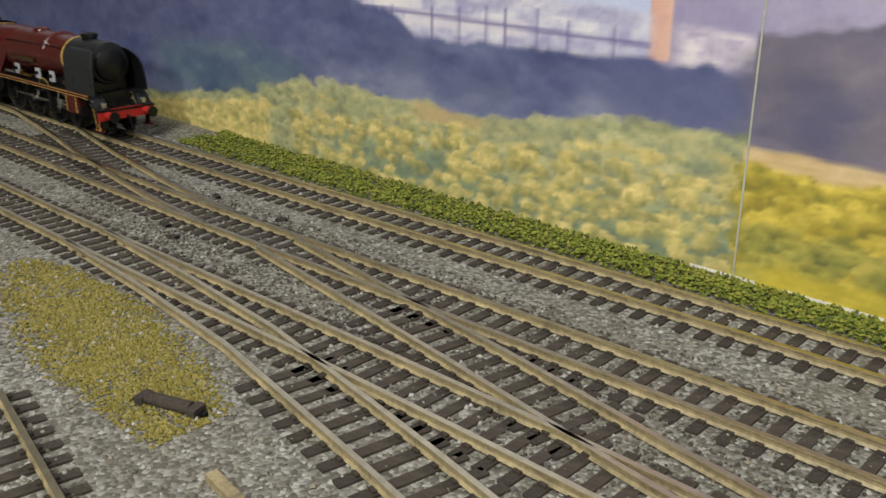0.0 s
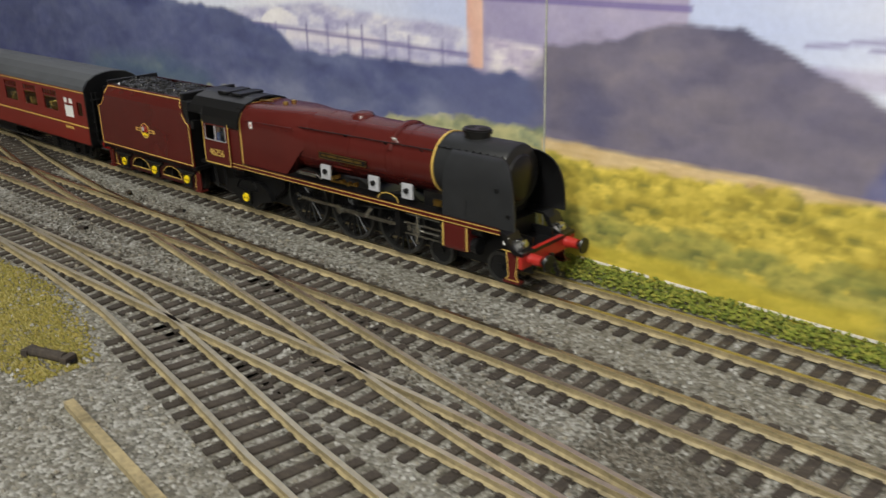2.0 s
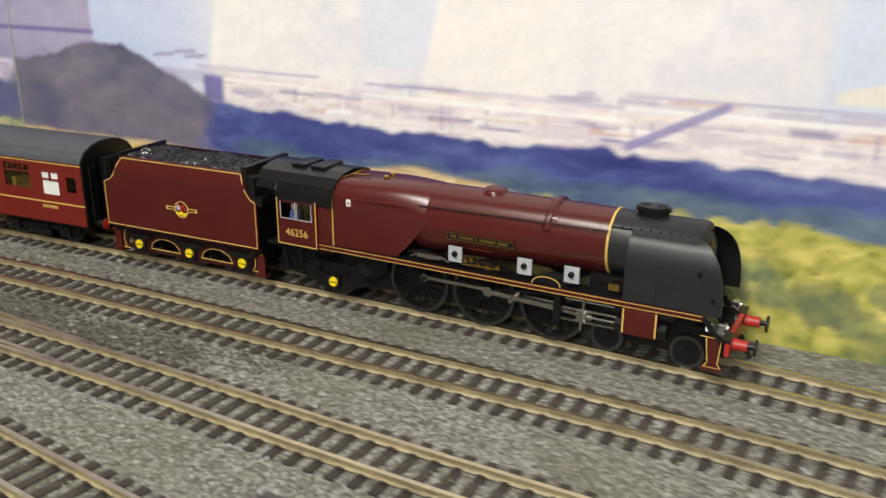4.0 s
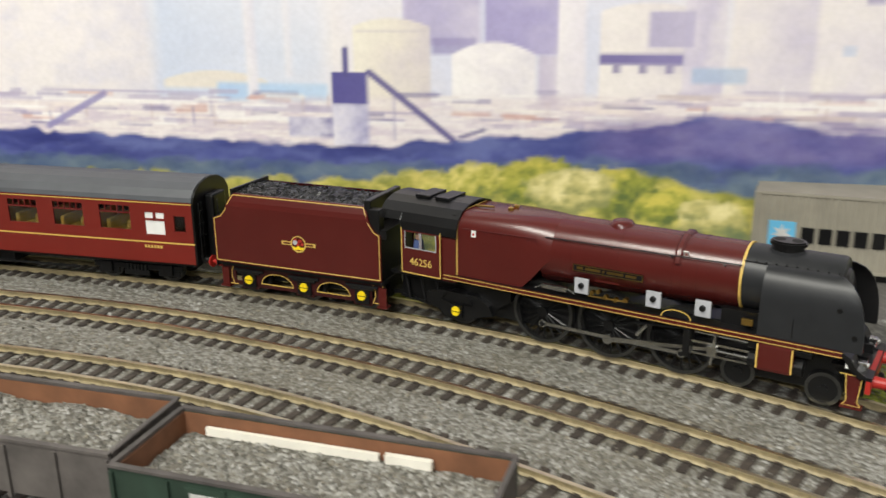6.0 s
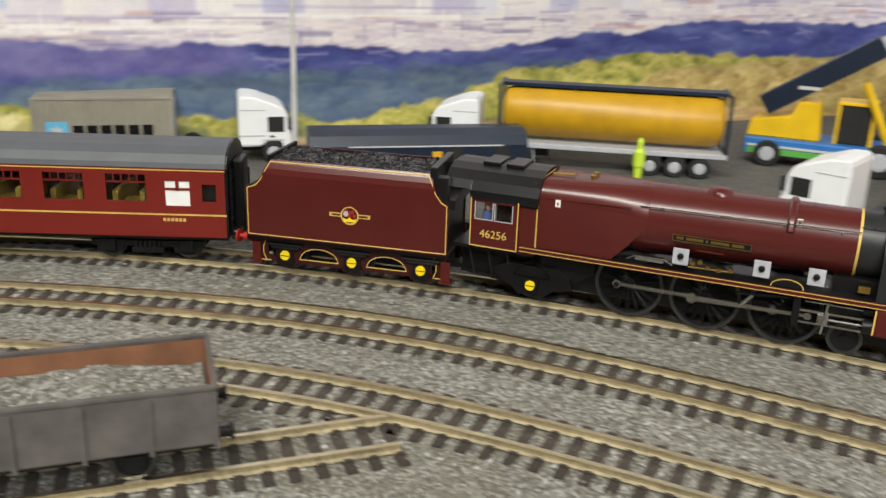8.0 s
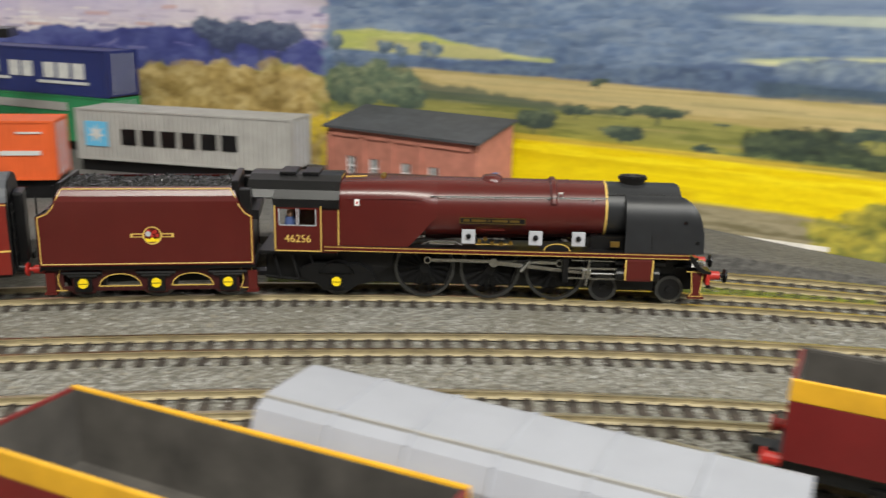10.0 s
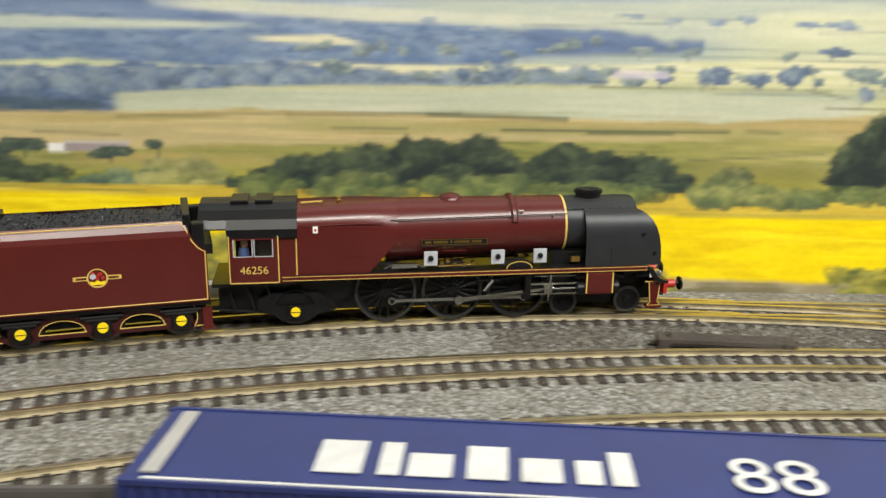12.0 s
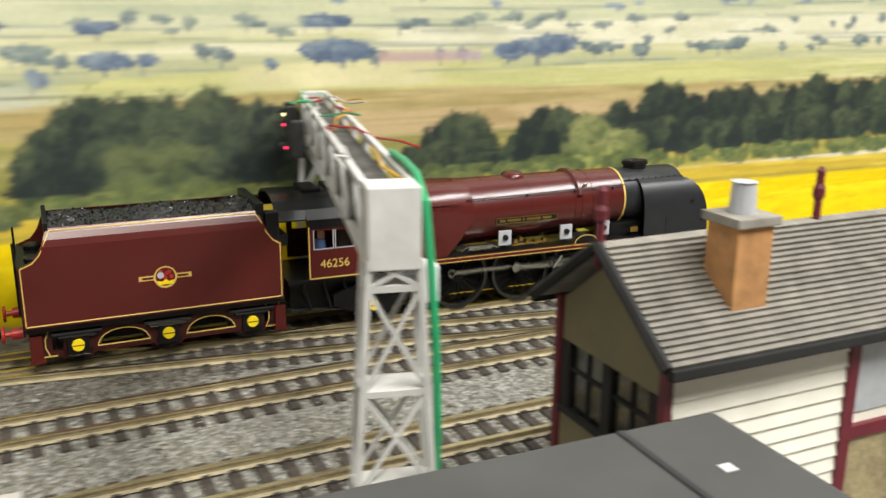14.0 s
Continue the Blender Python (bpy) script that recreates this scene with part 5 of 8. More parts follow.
def wagon_wheels(t, xs, half=11.0):
    for x in xs:
        for s in (-1, 1):
            bm = wheel_bm(6.2, *sorted((s * 6.9, s * 9.2)))
            bmesh.ops.translate(bm, verts=bm.verts, vec=(x, 0, 6.2))
            part("wheel", bm, [M_BLACK, M_TYRE], t)
            bm = bmesh.new()
            box(bm, x - 2.4, x + 2.4, *sorted((s * 11, s * 13)), 4.0, 9.0, 0.4)
            prism(bm, [(x - 7, 10), (x + 7, 10), (x + 3, 7.5), (x - 3, 7.5)], *sorted((s * 10.5, s * 12)))
            part("axle_guard", bm, M_BLACK, t)


def wagon_buffers(t, H, z=12.0):
    for e in (-1, 1):
        for s in (-1, 1):
            bm = bmesh.new()
            tube(bm, [ring_x(e * (H + q), s * 11, z, r, 12) for q, r in ((0, 1.6), (3, 1.5), (3.2, 2.6), (4, 2.4))])
            part("buffer", bm, M_BLACK, t)


def load_heap(t, H, wd, z0, peaks, seed, material):
    rnd = random.Random(seed)
    bm = bmesh.new()
    nx, ny = 40, 16
    g = []
    for i in range(nx + 1):
        x = -H + 2 * H * i / nx
        row = []
        for j in range(ny + 1):
            y = -wd + 2 * wd * j / ny
            z = z0 + sum(a * math.exp(-((x - c) / w) ** 2) for c, w, a in peaks) * (1 - 0.5 * (y / wd) ** 2) + rnd.uniform(-0.5, 0.5)
            row.append(bm.verts.new((x, y, z)))
        g.append(row)
    for i in range(nx):
        for j in range(ny):
            bm.faces.new((g[i][j], g[i + 1][j], g[i + 1][j + 1], g[i][j + 1]))
    tops = [v.co.copy() for r in g[1:-1] for v in r[1:-1]]
    ob = part("load", bm, material, t, "grey stone load")
    rnd2 = random.Random(seed + 1)
    vs = [tops[rnd2.randrange(len(tops))] for _ in range(700)]
    bm = bmesh.new()
    for c in vs:
        r = rnd2.uniform(0.5, 1.0)
        q = [bm.verts.new(c + Vector((rnd2.uniform(-1, 1), rnd2.uniform(-1, 1), rnd2.uniform(-0.7, 1))).normalized() * r) for _ in range(5)]
        for a, b2, c2 in ((0, 1, 2), (0, 2, 3), (0, 3, 4), (1, 2, 4), (2, 3, 4), (0, 1, 4)):
            bm.faces.new((q[a], q[b2], q[c2]))
    o2 = part("stone_rubble", bm, M_STONE, t)
    o2["kind"] = "stuff"


def open_wagon(x, y, heading, outside, label, green=False, seed=1, H=49.0, low=False):
    t = thing("open_wagon", pose(x / 1000, y / 1000, 0, 0, 0, heading), label, "goods wagon", "open wagons")
    Wd, top, fl = 16.6, 28.0, 12.0
    for s in (-1, 1):
        sd = part("side", boxbm(-H, H, *sorted((s * (Wd - 1.0), s * Wd)), fl, top, bev=0.25), outside, t)
        part("inner_lining", boxbm(-H + 1.2, H - 1.2, *sorted((s * (Wd - 1.35), s * (Wd - 1.05))), fl + 1, top - 0.4), M_WAGBROWN, sd)
        for k in range(7):
            xx = -H + 0.8 + k * (2 * H - 1.6) / 6
            part("stanchion", boxbm(xx - 0.6, xx + 0.6, *sorted((s * Wd, s * (Wd + 0.8))), fl - 1, top - 1), M_WAGGREY if not green else outside, sd)
        part("rim", boxbm(-H, H, *sorted((s * (Wd - 1.2), s * (Wd + 0.5))), top, top + 0.8), M_WAGGREY, sd)
    for e in (-1, 1):
        en = part("end", boxbm(*sorted((e * (H - 1.0), e * H)), -Wd + 1.2, Wd - 1.2, fl, top, bev=0.2), M_WAGGREY, t)
        part("inner_lining", boxbm(*sorted((e * (H - 1.4), e * (H - 1.05))), -Wd + 1.5, Wd - 1.5, fl + 1, top - 0.4), M_WAGBROWN, en)
        part("end_rim", boxbm(*sorted((e * (H - 1.1), e * (H + 0.4))), -Wd + 1.2, Wd - 1.2, top, top + 0.8), M_WAGGREY, en)
    part("floor_plate", boxbm(-H + 1, H - 1, -Wd + 1.4, Wd - 1.4, fl - 1, fl + 0.5), M_WAGGREY, t)
    part("solebar", boxbm(-H, H, -12, 12, 8.5, fl - 1), M_BLACK, t)
    wagon_wheels(t, (-27, 27))
    wagon_buffers(t, H)
    load_heap(t, H - 2, Wd - 1.8, 21.5 if low else 20.5, [(-18, 14, 6.0 if not low else 1.5), (17, 16, 5.0 if not low else 1.8)], seed, M_BALLAST)
    if green:
        pl = part("faded_panel", boxbm(-27, -10, -Wd - 0.5, -Wd - 0.05, 14, 26), M_WAGGREEN, t)
        for k in range(4):
            part("letter_bar", boxbm(-25.5 + (k % 2), -11.5 - 1.2 * (k % 2), -Wd - 0.75, -Wd - 0.5, 23.3 - 2.7 * k, 24.8 - 2.7 * k), M_LETTER, pl)
        part("letter_bar", boxbm(22, 31, -Wd - 0.4, -Wd - 0.05, 18.6, 20.2), M_BEAM, t)
        part("letter_bar", boxbm(-43, -34, -Wd - 0.4, -Wd - 0.05, 15, 16.2), M_LETTER, t)
        part("timber", boxbm(-40, 12, 13.3, 14.6, 22.2, 24.6), M_CLAP, t, "pale timber strip along the side")
        part("timber", boxbm(14, 27, 12.6, 14.4, 22.6, 25.2), M_CLAP, t)
    return t


open_wagon(-483, -373, 52.5, M_WAGGREY, "grey-brown open wagon heaped with grey stone", seed=3)
open_wagon(-552, -464, 53, M_WAGGREY, "grey open wagon with rusty inside and stone load", seed=4)
open_wagon(-417, -296, 51, M_WAGGREEN, "green open wagon with faded white panel, part-filled with stone", True, seed=5, low=True)
open_wagon(-289, -232, 51, M_WAGGREY, "brown open wagon heaped with grey stone", seed=6)
open_wagon(-356, -316, 51, M_WAGGREY, "rusty open wagon with stone load", seed=7)


def buffer_stop(x, y, heading, label):
    t = thing("buffer_stop", pose(x / 1000, y / 1000, 0, 0, 0, heading), label, "buffer stop", "buffer stops")
    part("beam", boxbm(-1.6, 1.6, -14, 14, 13, 19, bev=0.8), M_CABW, t)
    for s in (-1, 1):
        bm = bmesh.new()
        prism(bm, [(-2.0, -2.5), (1.5, -2.5), (2.2, 14), (1.0, 21), (-1.5, 22), (-3.0, 19)], s * 8.3 - 2.2, s * 8.3 + 2.2)
        bmesh.ops.bevel(bm, geom=list(bm.edges), offset=0.5, segments=1, affect="EDGES")
        part("upright", bm, M_CABW, t)
        bm = bmesh.new()
        rod(bm, (0, s * 8.3, 18.5), (9, s * 8.3, 15.5), 2.3, 8)
        rod(bm, (8.4, s * 8.3, 16.4), (12.5, s * 8.3, -1.5), 2.1, 8)
        part("brace", bm, M_CABW, t)
        bm = bmesh.new()
        tube(bm, [ring_x(-1.4, s * 9.5, 13.6, 1.7, 12), ring_x(-4.5, s * 9.5, 13.6, 1.7, 12), ring_x(-4.8, s * 9.5, 13.6, 2.6, 12), ring_x(-5.6, s * 9.5, 13.6, 2.4, 12)])
        part("buffer", bm, M_CABW, t)
    return t


buffer_stop(-392, -262, 51, "white-painted buffer stop at the end of a siding")
buffer_stop(-93, -181, 142, "weathered white buffer stop on a dead-end siding")


def corner_pose(x, y, heading, L, Wd):
    """Pose of a vehicle whose far left top corner is at x, y."""
    a = radians(heading)
    cx = x + math.cos(a) * L / 2 + math.sin(a) * Wd / 2
    cy = y + math.sin(a) * L / 2 - math.cos(a) * Wd / 2
    return pose(cx / 1000, cy / 1000, 0, 0, 0, heading)


def hopper(x, y, heading, L, top, side, band, label, dividers, Wd=32.0, far=None):
    t = thing("hopper_wagon", corner_pose(x, y, heading, L, Wd), label, "hopper wagon", "hopper wagons")
    H = L / 2
    for s in (-1, 1):
        y1 = s * Wd / 2
        sd = part("side", boxbm(-H, H, *sorted((y1 - s * 1.2, y1)), 13, top - 6, bev=0.3), side, t)
        part("band", boxbm(-H, H, *sorted((y1 - s * 1.25, y1 + s * 0.15)), top - 6, top, bev=0.4), far if far and s > 0 else band, sd)
        part("inner_face", boxbm(-H + 1.3, H - 1.3, *sorted((y1 - s * 1.6, y1 - s * 1.3)), 14, top - 0.7), M_INSIDE, sd)
    for e in (-1, 1):
        en = part("end", boxbm(*sorted((e * (H - 1.2), e * H)), -Wd / 2 + 1.3, Wd / 2 - 1.3, 13, top - 0.2, bev=0.3), side, t)
        part("inner_face", boxbm(*sorted((e * (H - 1.6), e * (H - 1.3))), -Wd / 2 + 1.6, Wd / 2 - 1.6, 14, top - 0.9), M_INSIDE, en)
    for k in range(1, dividers):
        xx = -H + L * k / dividers
        part("divider", boxbm(xx - 0.9, xx + 0.9, -Wd / 2 + 1.7, Wd / 2 - 1.7, 14, top - 3, bev=0.3), M_INSIDE, t)
    part("hopper_floor", boxbm(-H + 1, H - 1, -Wd / 2 + 1.4, Wd / 2 - 1.4, 12, 14), M_INSIDE, t)
    part("solebar", boxbm(-H - 2, H + 2, -11, 11, 8, 12), M_BLACK, t)
    bm = bmesh.new()
    box(bm, -H - 9, -H - 2, -3, 3, 8, 11, 0.5)
    part("coupler", bm, M_BLACK, t)
    wagon_wheels(t, (-H * 0.6, H * 0.6))
    for e in (-1, 1):
        for s in (-1, 1):
            bm = bmesh.new()
            tube(bm, [ring_x(e * (H + q), s * 11, 12, r, 12) for q, r in ((0, 1.8), (4, 1.8), (4.2, 2.8), (5, 2.6))])
            part("buffer", bm, M_BEAM, t)
    part("data_panel", boxbm(H * 0.28, H * 0.28 + 4, -Wd / 2 - 0.3, -Wd / 2, top - 16, top - 12), M_LETTER, t)
    return t


hopper(41, -180, -34, 106, 34.0, M_EWSRED, M_GOLD, "maroon hopper wagon with worn gold rim, empty", 1)
hopper(235, -180.5, -36, 144, 36.0, M_EWSRED, M_GOLD, "maroon open hopper wagon with broad yellow top band, empty", 3, 26.0, M_INSIDE)


def covered_wagon(x, y, heading, L, top, label):
    Wd = 33.0
    t = thing("covered_wagon", corner_pose(x, y, heading, L, Wd), label, "covered wagon")
    H = L / 2
    bm = bmesh.new()
    prof = [(-Wd / 2, 12), (-Wd / 2, top - 7), (-Wd / 2 + 2.5, top - 2), (-Wd / 2 + 7, top), (Wd / 2 - 7, top), (Wd / 2 - 2.5, top - 2), (Wd / 2, top - 7), (Wd / 2, 12)]
    prismx(bm, prof, -H, H)
    b = part("body", bm, M_PALE, t, "pale grey rounded hood")
    for k in range(1, 6):
        xx = -H + L * k / 6
        bm = bmesh.new()
        for (a0, b0), (a1, b1) in zip(prof, prof[1:]):
            rod(bm, (xx, a0 * 1.005, b0), (xx, a1 * 1.005, b1), 0.5, 5)
        part("hood_rib", bm, M_PALE, b)
    part("seam", boxbm(-H, H, -Wd / 2 + 5.6, -Wd / 2 + 6.2, top - 0.9, top + 0.15), M_CGREY, b)
    for k in (-0.6, 0.1, 0.6):
        part("label_bar", boxbm(H * k, H * k + 9, -Wd / 2 - 0.15, -Wd / 2, 18, 22), M_GREYP, b)
    part("solebar", boxbm(-H - 2, H + 2, -11, 11, 8, 12), M_BLACK, t)
    wagon_wheels(t, (-H * 0.6, H * 0.6))
    wagon_buffers(t, H)
    return t


covered_wagon(103, -178, -35, 118, 38.0, "pale grey covered wagon with rounded hood")


def container(m, L, h, paint, label, side_bars=(), emblem=None, bars_mat=None, skid=0.0, group="containers"):
    t = thing("shipping_container", m, label, "container", group)
    H, Wd = L / 2, 16.0
    z0 = skid
    bm = bmesh.new()
    # corrugated long sides
    n = int(L / 1.6)
    for s in (-1, 1):
        pts = [(-H + 1, s * (Wd - 0.2))]
        for i in range(n):
            xx = -H + 1 + (L - 2) * i / n
            pts.append((xx, s * (Wd - (0.15 if i % 2 else 0.75))))
        pts += [(H - 1, s * (Wd - 0.2)), (H - 1, s * (Wd - 2)), (-H + 1, s * (Wd - 2))]
        a = [bm.verts.new((x, y, z0 + 1)) for x, y in pts]
        b = [bm.verts.new((x, y, z0 + h - 1)) for x, y in pts]
        for i in range(len(pts)):
            j = (i + 1) % len(pts)
            bm.faces.new((a[i], a[j], b[j], b[i]))
    bmesh.ops.recalc_face_normals(bm, faces=bm.faces)
    part("side_panel", bm, paint, t)
    part("roof_panel", boxbm(-H + 0.6, H - 0.6, -Wd + 0.6, Wd - 0.6, z0 + h - 1.0, z0 + h - 0.25), paint, t)
    part("floor_panel", boxbm(-H + 0.6, H - 0.6, -Wd + 0.6, Wd - 0.6, z0, z0 + 1), M_BLACK, t)
    for e in (-1, 1):
        en = part("end_panel", boxbm(*sorted((e * (H - 1.2), e * (H - 0.3))), -Wd + 0.8, Wd - 0.8, z0 + 0.8, z0 + h - 0.8), paint, t)
        for yy in (-9, -3, 3, 9):
            bm = bmesh.new()
            rod(bm, (e * H, yy, z0 + 2), (e * H, yy, z0 + h - 2), 0.4, 6)
            part("lock_bar", bm, M_GREYP if e > 0 else paint, en)
        for s in (-1, 1):
            part("corner_post", boxbm(*sorted((e * (H - 1.6), e * H)), *sorted((s * (Wd - 1.6), s * Wd)), z0, z0 + h, bev=0.2), paint, t)
    for s in (-1, 1):
        for zz in (z0, z0 + h - 1.2):
            part("rail_beam", boxbm(-H + 1.6, H - 1.6, *sorted((s * (Wd - 1.0), s * Wd)), zz, zz + 1.2), paint, t)
    for x0, x1, za, zb in side_bars:
        part("letter_bar", boxbm(x0, x1, -Wd - 0.25, -Wd + 0.3, z0 + za, z0 + zb), bars_mat or M_LETTER, t)
    if emblem:
        ex, ez, r = emblem
        em = part("emblem", boxbm(ex - r, ex + r, -Wd - 0.25, -Wd + 0.3, z0 + ez - r, z0 + ez + r), M_SKY, t, "pale blue square with a white star")
        bm = bmesh.new()
        star = []
        for i in range(14):
            q = r * (0.78 if i % 2 == 0 else 0.34)
            star.append((ex + q * math.cos(math.pi * i / 7 + 1.57), z0 + ez + q * math.sin(math.pi * i / 7 + 1.57)))
        prism(bm, star, -Wd - 0.4, -Wd - 0.25)
        part("star", bm, M_LETTER, em)
    if skid:
        part("skid", boxbm(-H, H, -12, 12, 0, skid, bev=0.4), M_BLACK, t, "low black trailer deck")
    return t


def block_letters(x0, x1, z0, z1, n, gap=0.22):
    """Upright bars that stand for n bold letters."""
    w = (x1 - x0) / n
    out = []
    for i in range(n):
        a = x0 + i * w
        out.append((a, a + w * 0.76, z0, z1))
    return out


Y0 = YZ / 1000
container(pose(-0.5145, -0.0305, Y0, 0, 0, 47), 73, 34, M_CBEIGE, "beige-grey shipping container with a blue square emblem", block_letters(-16, 27, 12, 19, 6), (-24, 15.5, 5.6), M_BLACK, skid=4)
container(pose(-0.0745, 0.143, Y0, 0, 0, 0), 80, 33, M_ORANGE, "bright orange shipping container with white markings", [(-33, -8, 14, 16.5), (10, 32, 14, 16.5), (-8, 2, 13, 15), (-1, 9, 15.5, 17.5), (20, 33, 26, 27)], skid=11)
container(pose(0.032, 0.202, Y0, 0, 0, -23), 150, 33, M_CGREY, "grey shipping container with a blue square emblem", block_letters(-42, 42, 11, 21, 6), (-60, 17, 8.0), M_BLACK, skid=8)
container(pose(-0.091, 0.333, Y0, 0, 0, -33), 160, 33, M_CGREEN, "green shipping container beneath a blue one", [(-58, 40, 22, 28)], bars_mat=M_CGREY, skid=7)
container(pose(-0.091, 0.333, Y0 + 0.0404, 0, 0, -33), 160, 33, M_BLUE, "dark blue shipping container stacked on a green one", block_letters(-62, -22, 14, 23, 3) + block_letters(-14, 12, 12, 23, 2) + block_letters(20, 62, 12, 23, 3) + [(-62, -14, 9, 11), (14, 62, 8, 10)])


def stobart():
    m = corner_pose(354, -247, -42, 168, 32)
    t = container(m @ pose(0, 0, 0.0125), 168, 34, M_BLUE, "blue container with bold white marking on a flat wagon", group="wagon loads")
    # marking on the roof edge facing the aisle
    x = -46
    for w, hh in ((13, 13), (6, 13), (12, 9), (11, 13), (11, 9), (7, 9), (6, 13)):
        part("letter_bar", boxbm(x, x + w * 0.75, -9.5, -9.5 + hh, 34.0, 34.25), M_LETTER, t)
        x += w
    text_part("marking", "88", 19, m.inverted() @ m @ pose(0.047, -0.004, 0.0343), M_LETTER, t, "white digits 88")
    for x0 in (-80, 76):
        part("roof_plate", boxbm(x0, x0 + 3.5, -13, 13, 34.0, 34.5), M_CGREY, t)
    part("white_edge", boxbm(-79, 79, -15.2, -14.6, 33.7, 34.3), M_LETTER, t)
    w = thing("flat_wagon", m, "black flat wagon carrying the blue container", "flat wagon")
    part("deck", boxbm(-88, 88, -14, 14, 9, 12.4, bev=0.4), M_BLACK, w)
    wagon_wheels(w, (-66, -48, 48, 66))


stobart()


def grey_van():
    L, Wd, top = 142.0, 36.0, 62.0
    t = thing("goods_van", corner_pose(491, -389, -41, L, Wd), "tall dark grey van with flat worn roof", "goods van")
    H = L / 2
    part("body", boxbm(-H + 1, H - 1, -Wd / 2 + 1, Wd / 2 - 1, 11, top - 3), M_WAGGREY, t)
    rf = part("roof", boxbm(-H, H, -Wd / 2, Wd / 2, top - 3, top, bev=0.8), M_ROOFG, t)
    part("roof_seam", boxbm(H - 18, H - 17, -Wd / 2 + 0.5, Wd / 2 - 0.5, top - 0.3, top + 0.25), M_BLACK, rf)
    part("roof_mark", boxbm(H - 11, H - 9, 2, 4, top, top + 0.2), M_LETTER, rf)
    part("solebar", boxbm(-H, H, -11, 11, 8, 11), M_BLACK, t)
    wagon_wheels(t, (-H * 0.62, H * 0.62))


grey_van()


def lineside_box():
    t = thing("concrete_hut", pose(0.5557, -0.3491, GZ / 1000, 0, 0, -41), "pale concrete lineside hut with flat top", "hut")
    part("wall", boxbm(-16.5, 16.5, -6, 6, 0, 28, bev=0.4), M_CONC, t)
    part("roof_slab", boxbm(-18, 18, -7.2, 7.2, 28, 31.4, bev=0.5), M_CONC, t)


lineside_box()


def point_motor(x, y, heading, L, label):
    t = thing("point_motor", pose(x / 1000, y / 1000, GZ / 1000, 0, 0, heading), label, "point motor", "point motors")
    bm = bmesh.new()
    k = 1.0 if L > 20 else 0.55 if L > 5 else 0.3
    tube(bm, [ring_x(-L / 2, 0, 3.2 * k, 3.6 * k, 14, 3.2 * k), ring_x(L / 2, 0, 3.2 * k, 3.6 * k, 14, 3.2 * k)])
    part("casing", bm, M_SLEEPER, t, "dark brown rounded casing")
    for e in (-1, 1):
        part("end_block", boxbm(*sorted((e * L / 2, e * (L / 2 + 5 * k))), -4.5 * k, 4.5 * k, 0, 5 * k, bev=0.4 * k), M_SLEEPER, t)
    part("tie_bar", boxbm(-L / 2 - 8 * k, L / 2 + 8 * k, -1, 1, 0.2, 1.4), M_BLACK, t)


point_motor(593, -234, -43, 46, "dark brown point motor casing beside the track")
_v, _w = P(124, -150) * 1000, P(148, -142) * 1000
point_motor((_v.x + _w.x) / 2, (_v.y + _w.y) / 2, math.degrees(math.atan2(_w.y - _v.y, _w.x - _v.x)), 14, "small rusty point lever frame on yellow scatter")
for _s, _d in ((-14, -28), (35, -29), (5, -66), (20, -72)):
    _v = P(_s, _d) * 1000
    point_motor(_v.x, _v.y, 60 + _s, 0.5, "tiny dark point lever beside the track")
_v = P(346, -117) * 1000
_t = thing("relay_box", pose(_v.x / 1000, _v.y / 1000, GZ / 1000, 0, 0, 50), "small red-brown relay box on rusty soil", "relay box")
part("case", boxbm(-5, 5, -1.4, 1.4, 0, 3.2, bev=0.4), M_EWSRED, _t)
part("base_plate", boxbm(-9, 9, -4, 4, -0.4, 0.8), M_RAILSIDE, _t)


# ---- road vehicles in the yard ----
def truck_wheel(x, y, r, parent):
    bm = bmesh.new()
    s = 1 if y > 0 else -1
    tube(bm, [ring_y(y - s * 3.5, x, r, r * 0.92, 20), ring_y(y - s * 3, x, r, r, 20), ring_y(y - s * 0.5, x, r, r, 20), ring_y(y, x, r, r * 0.9, 20)])
    w = part("wheel", bm, M_RUBBER, parent)
    bm = bmesh.new()
    tube(bm, [ring_y(y, x, r, r * 0.55, 14), ring_y(y + s * 0.3, x, r, r * 0.4, 14)])
    part("hub", bm, M_GREYP, w)


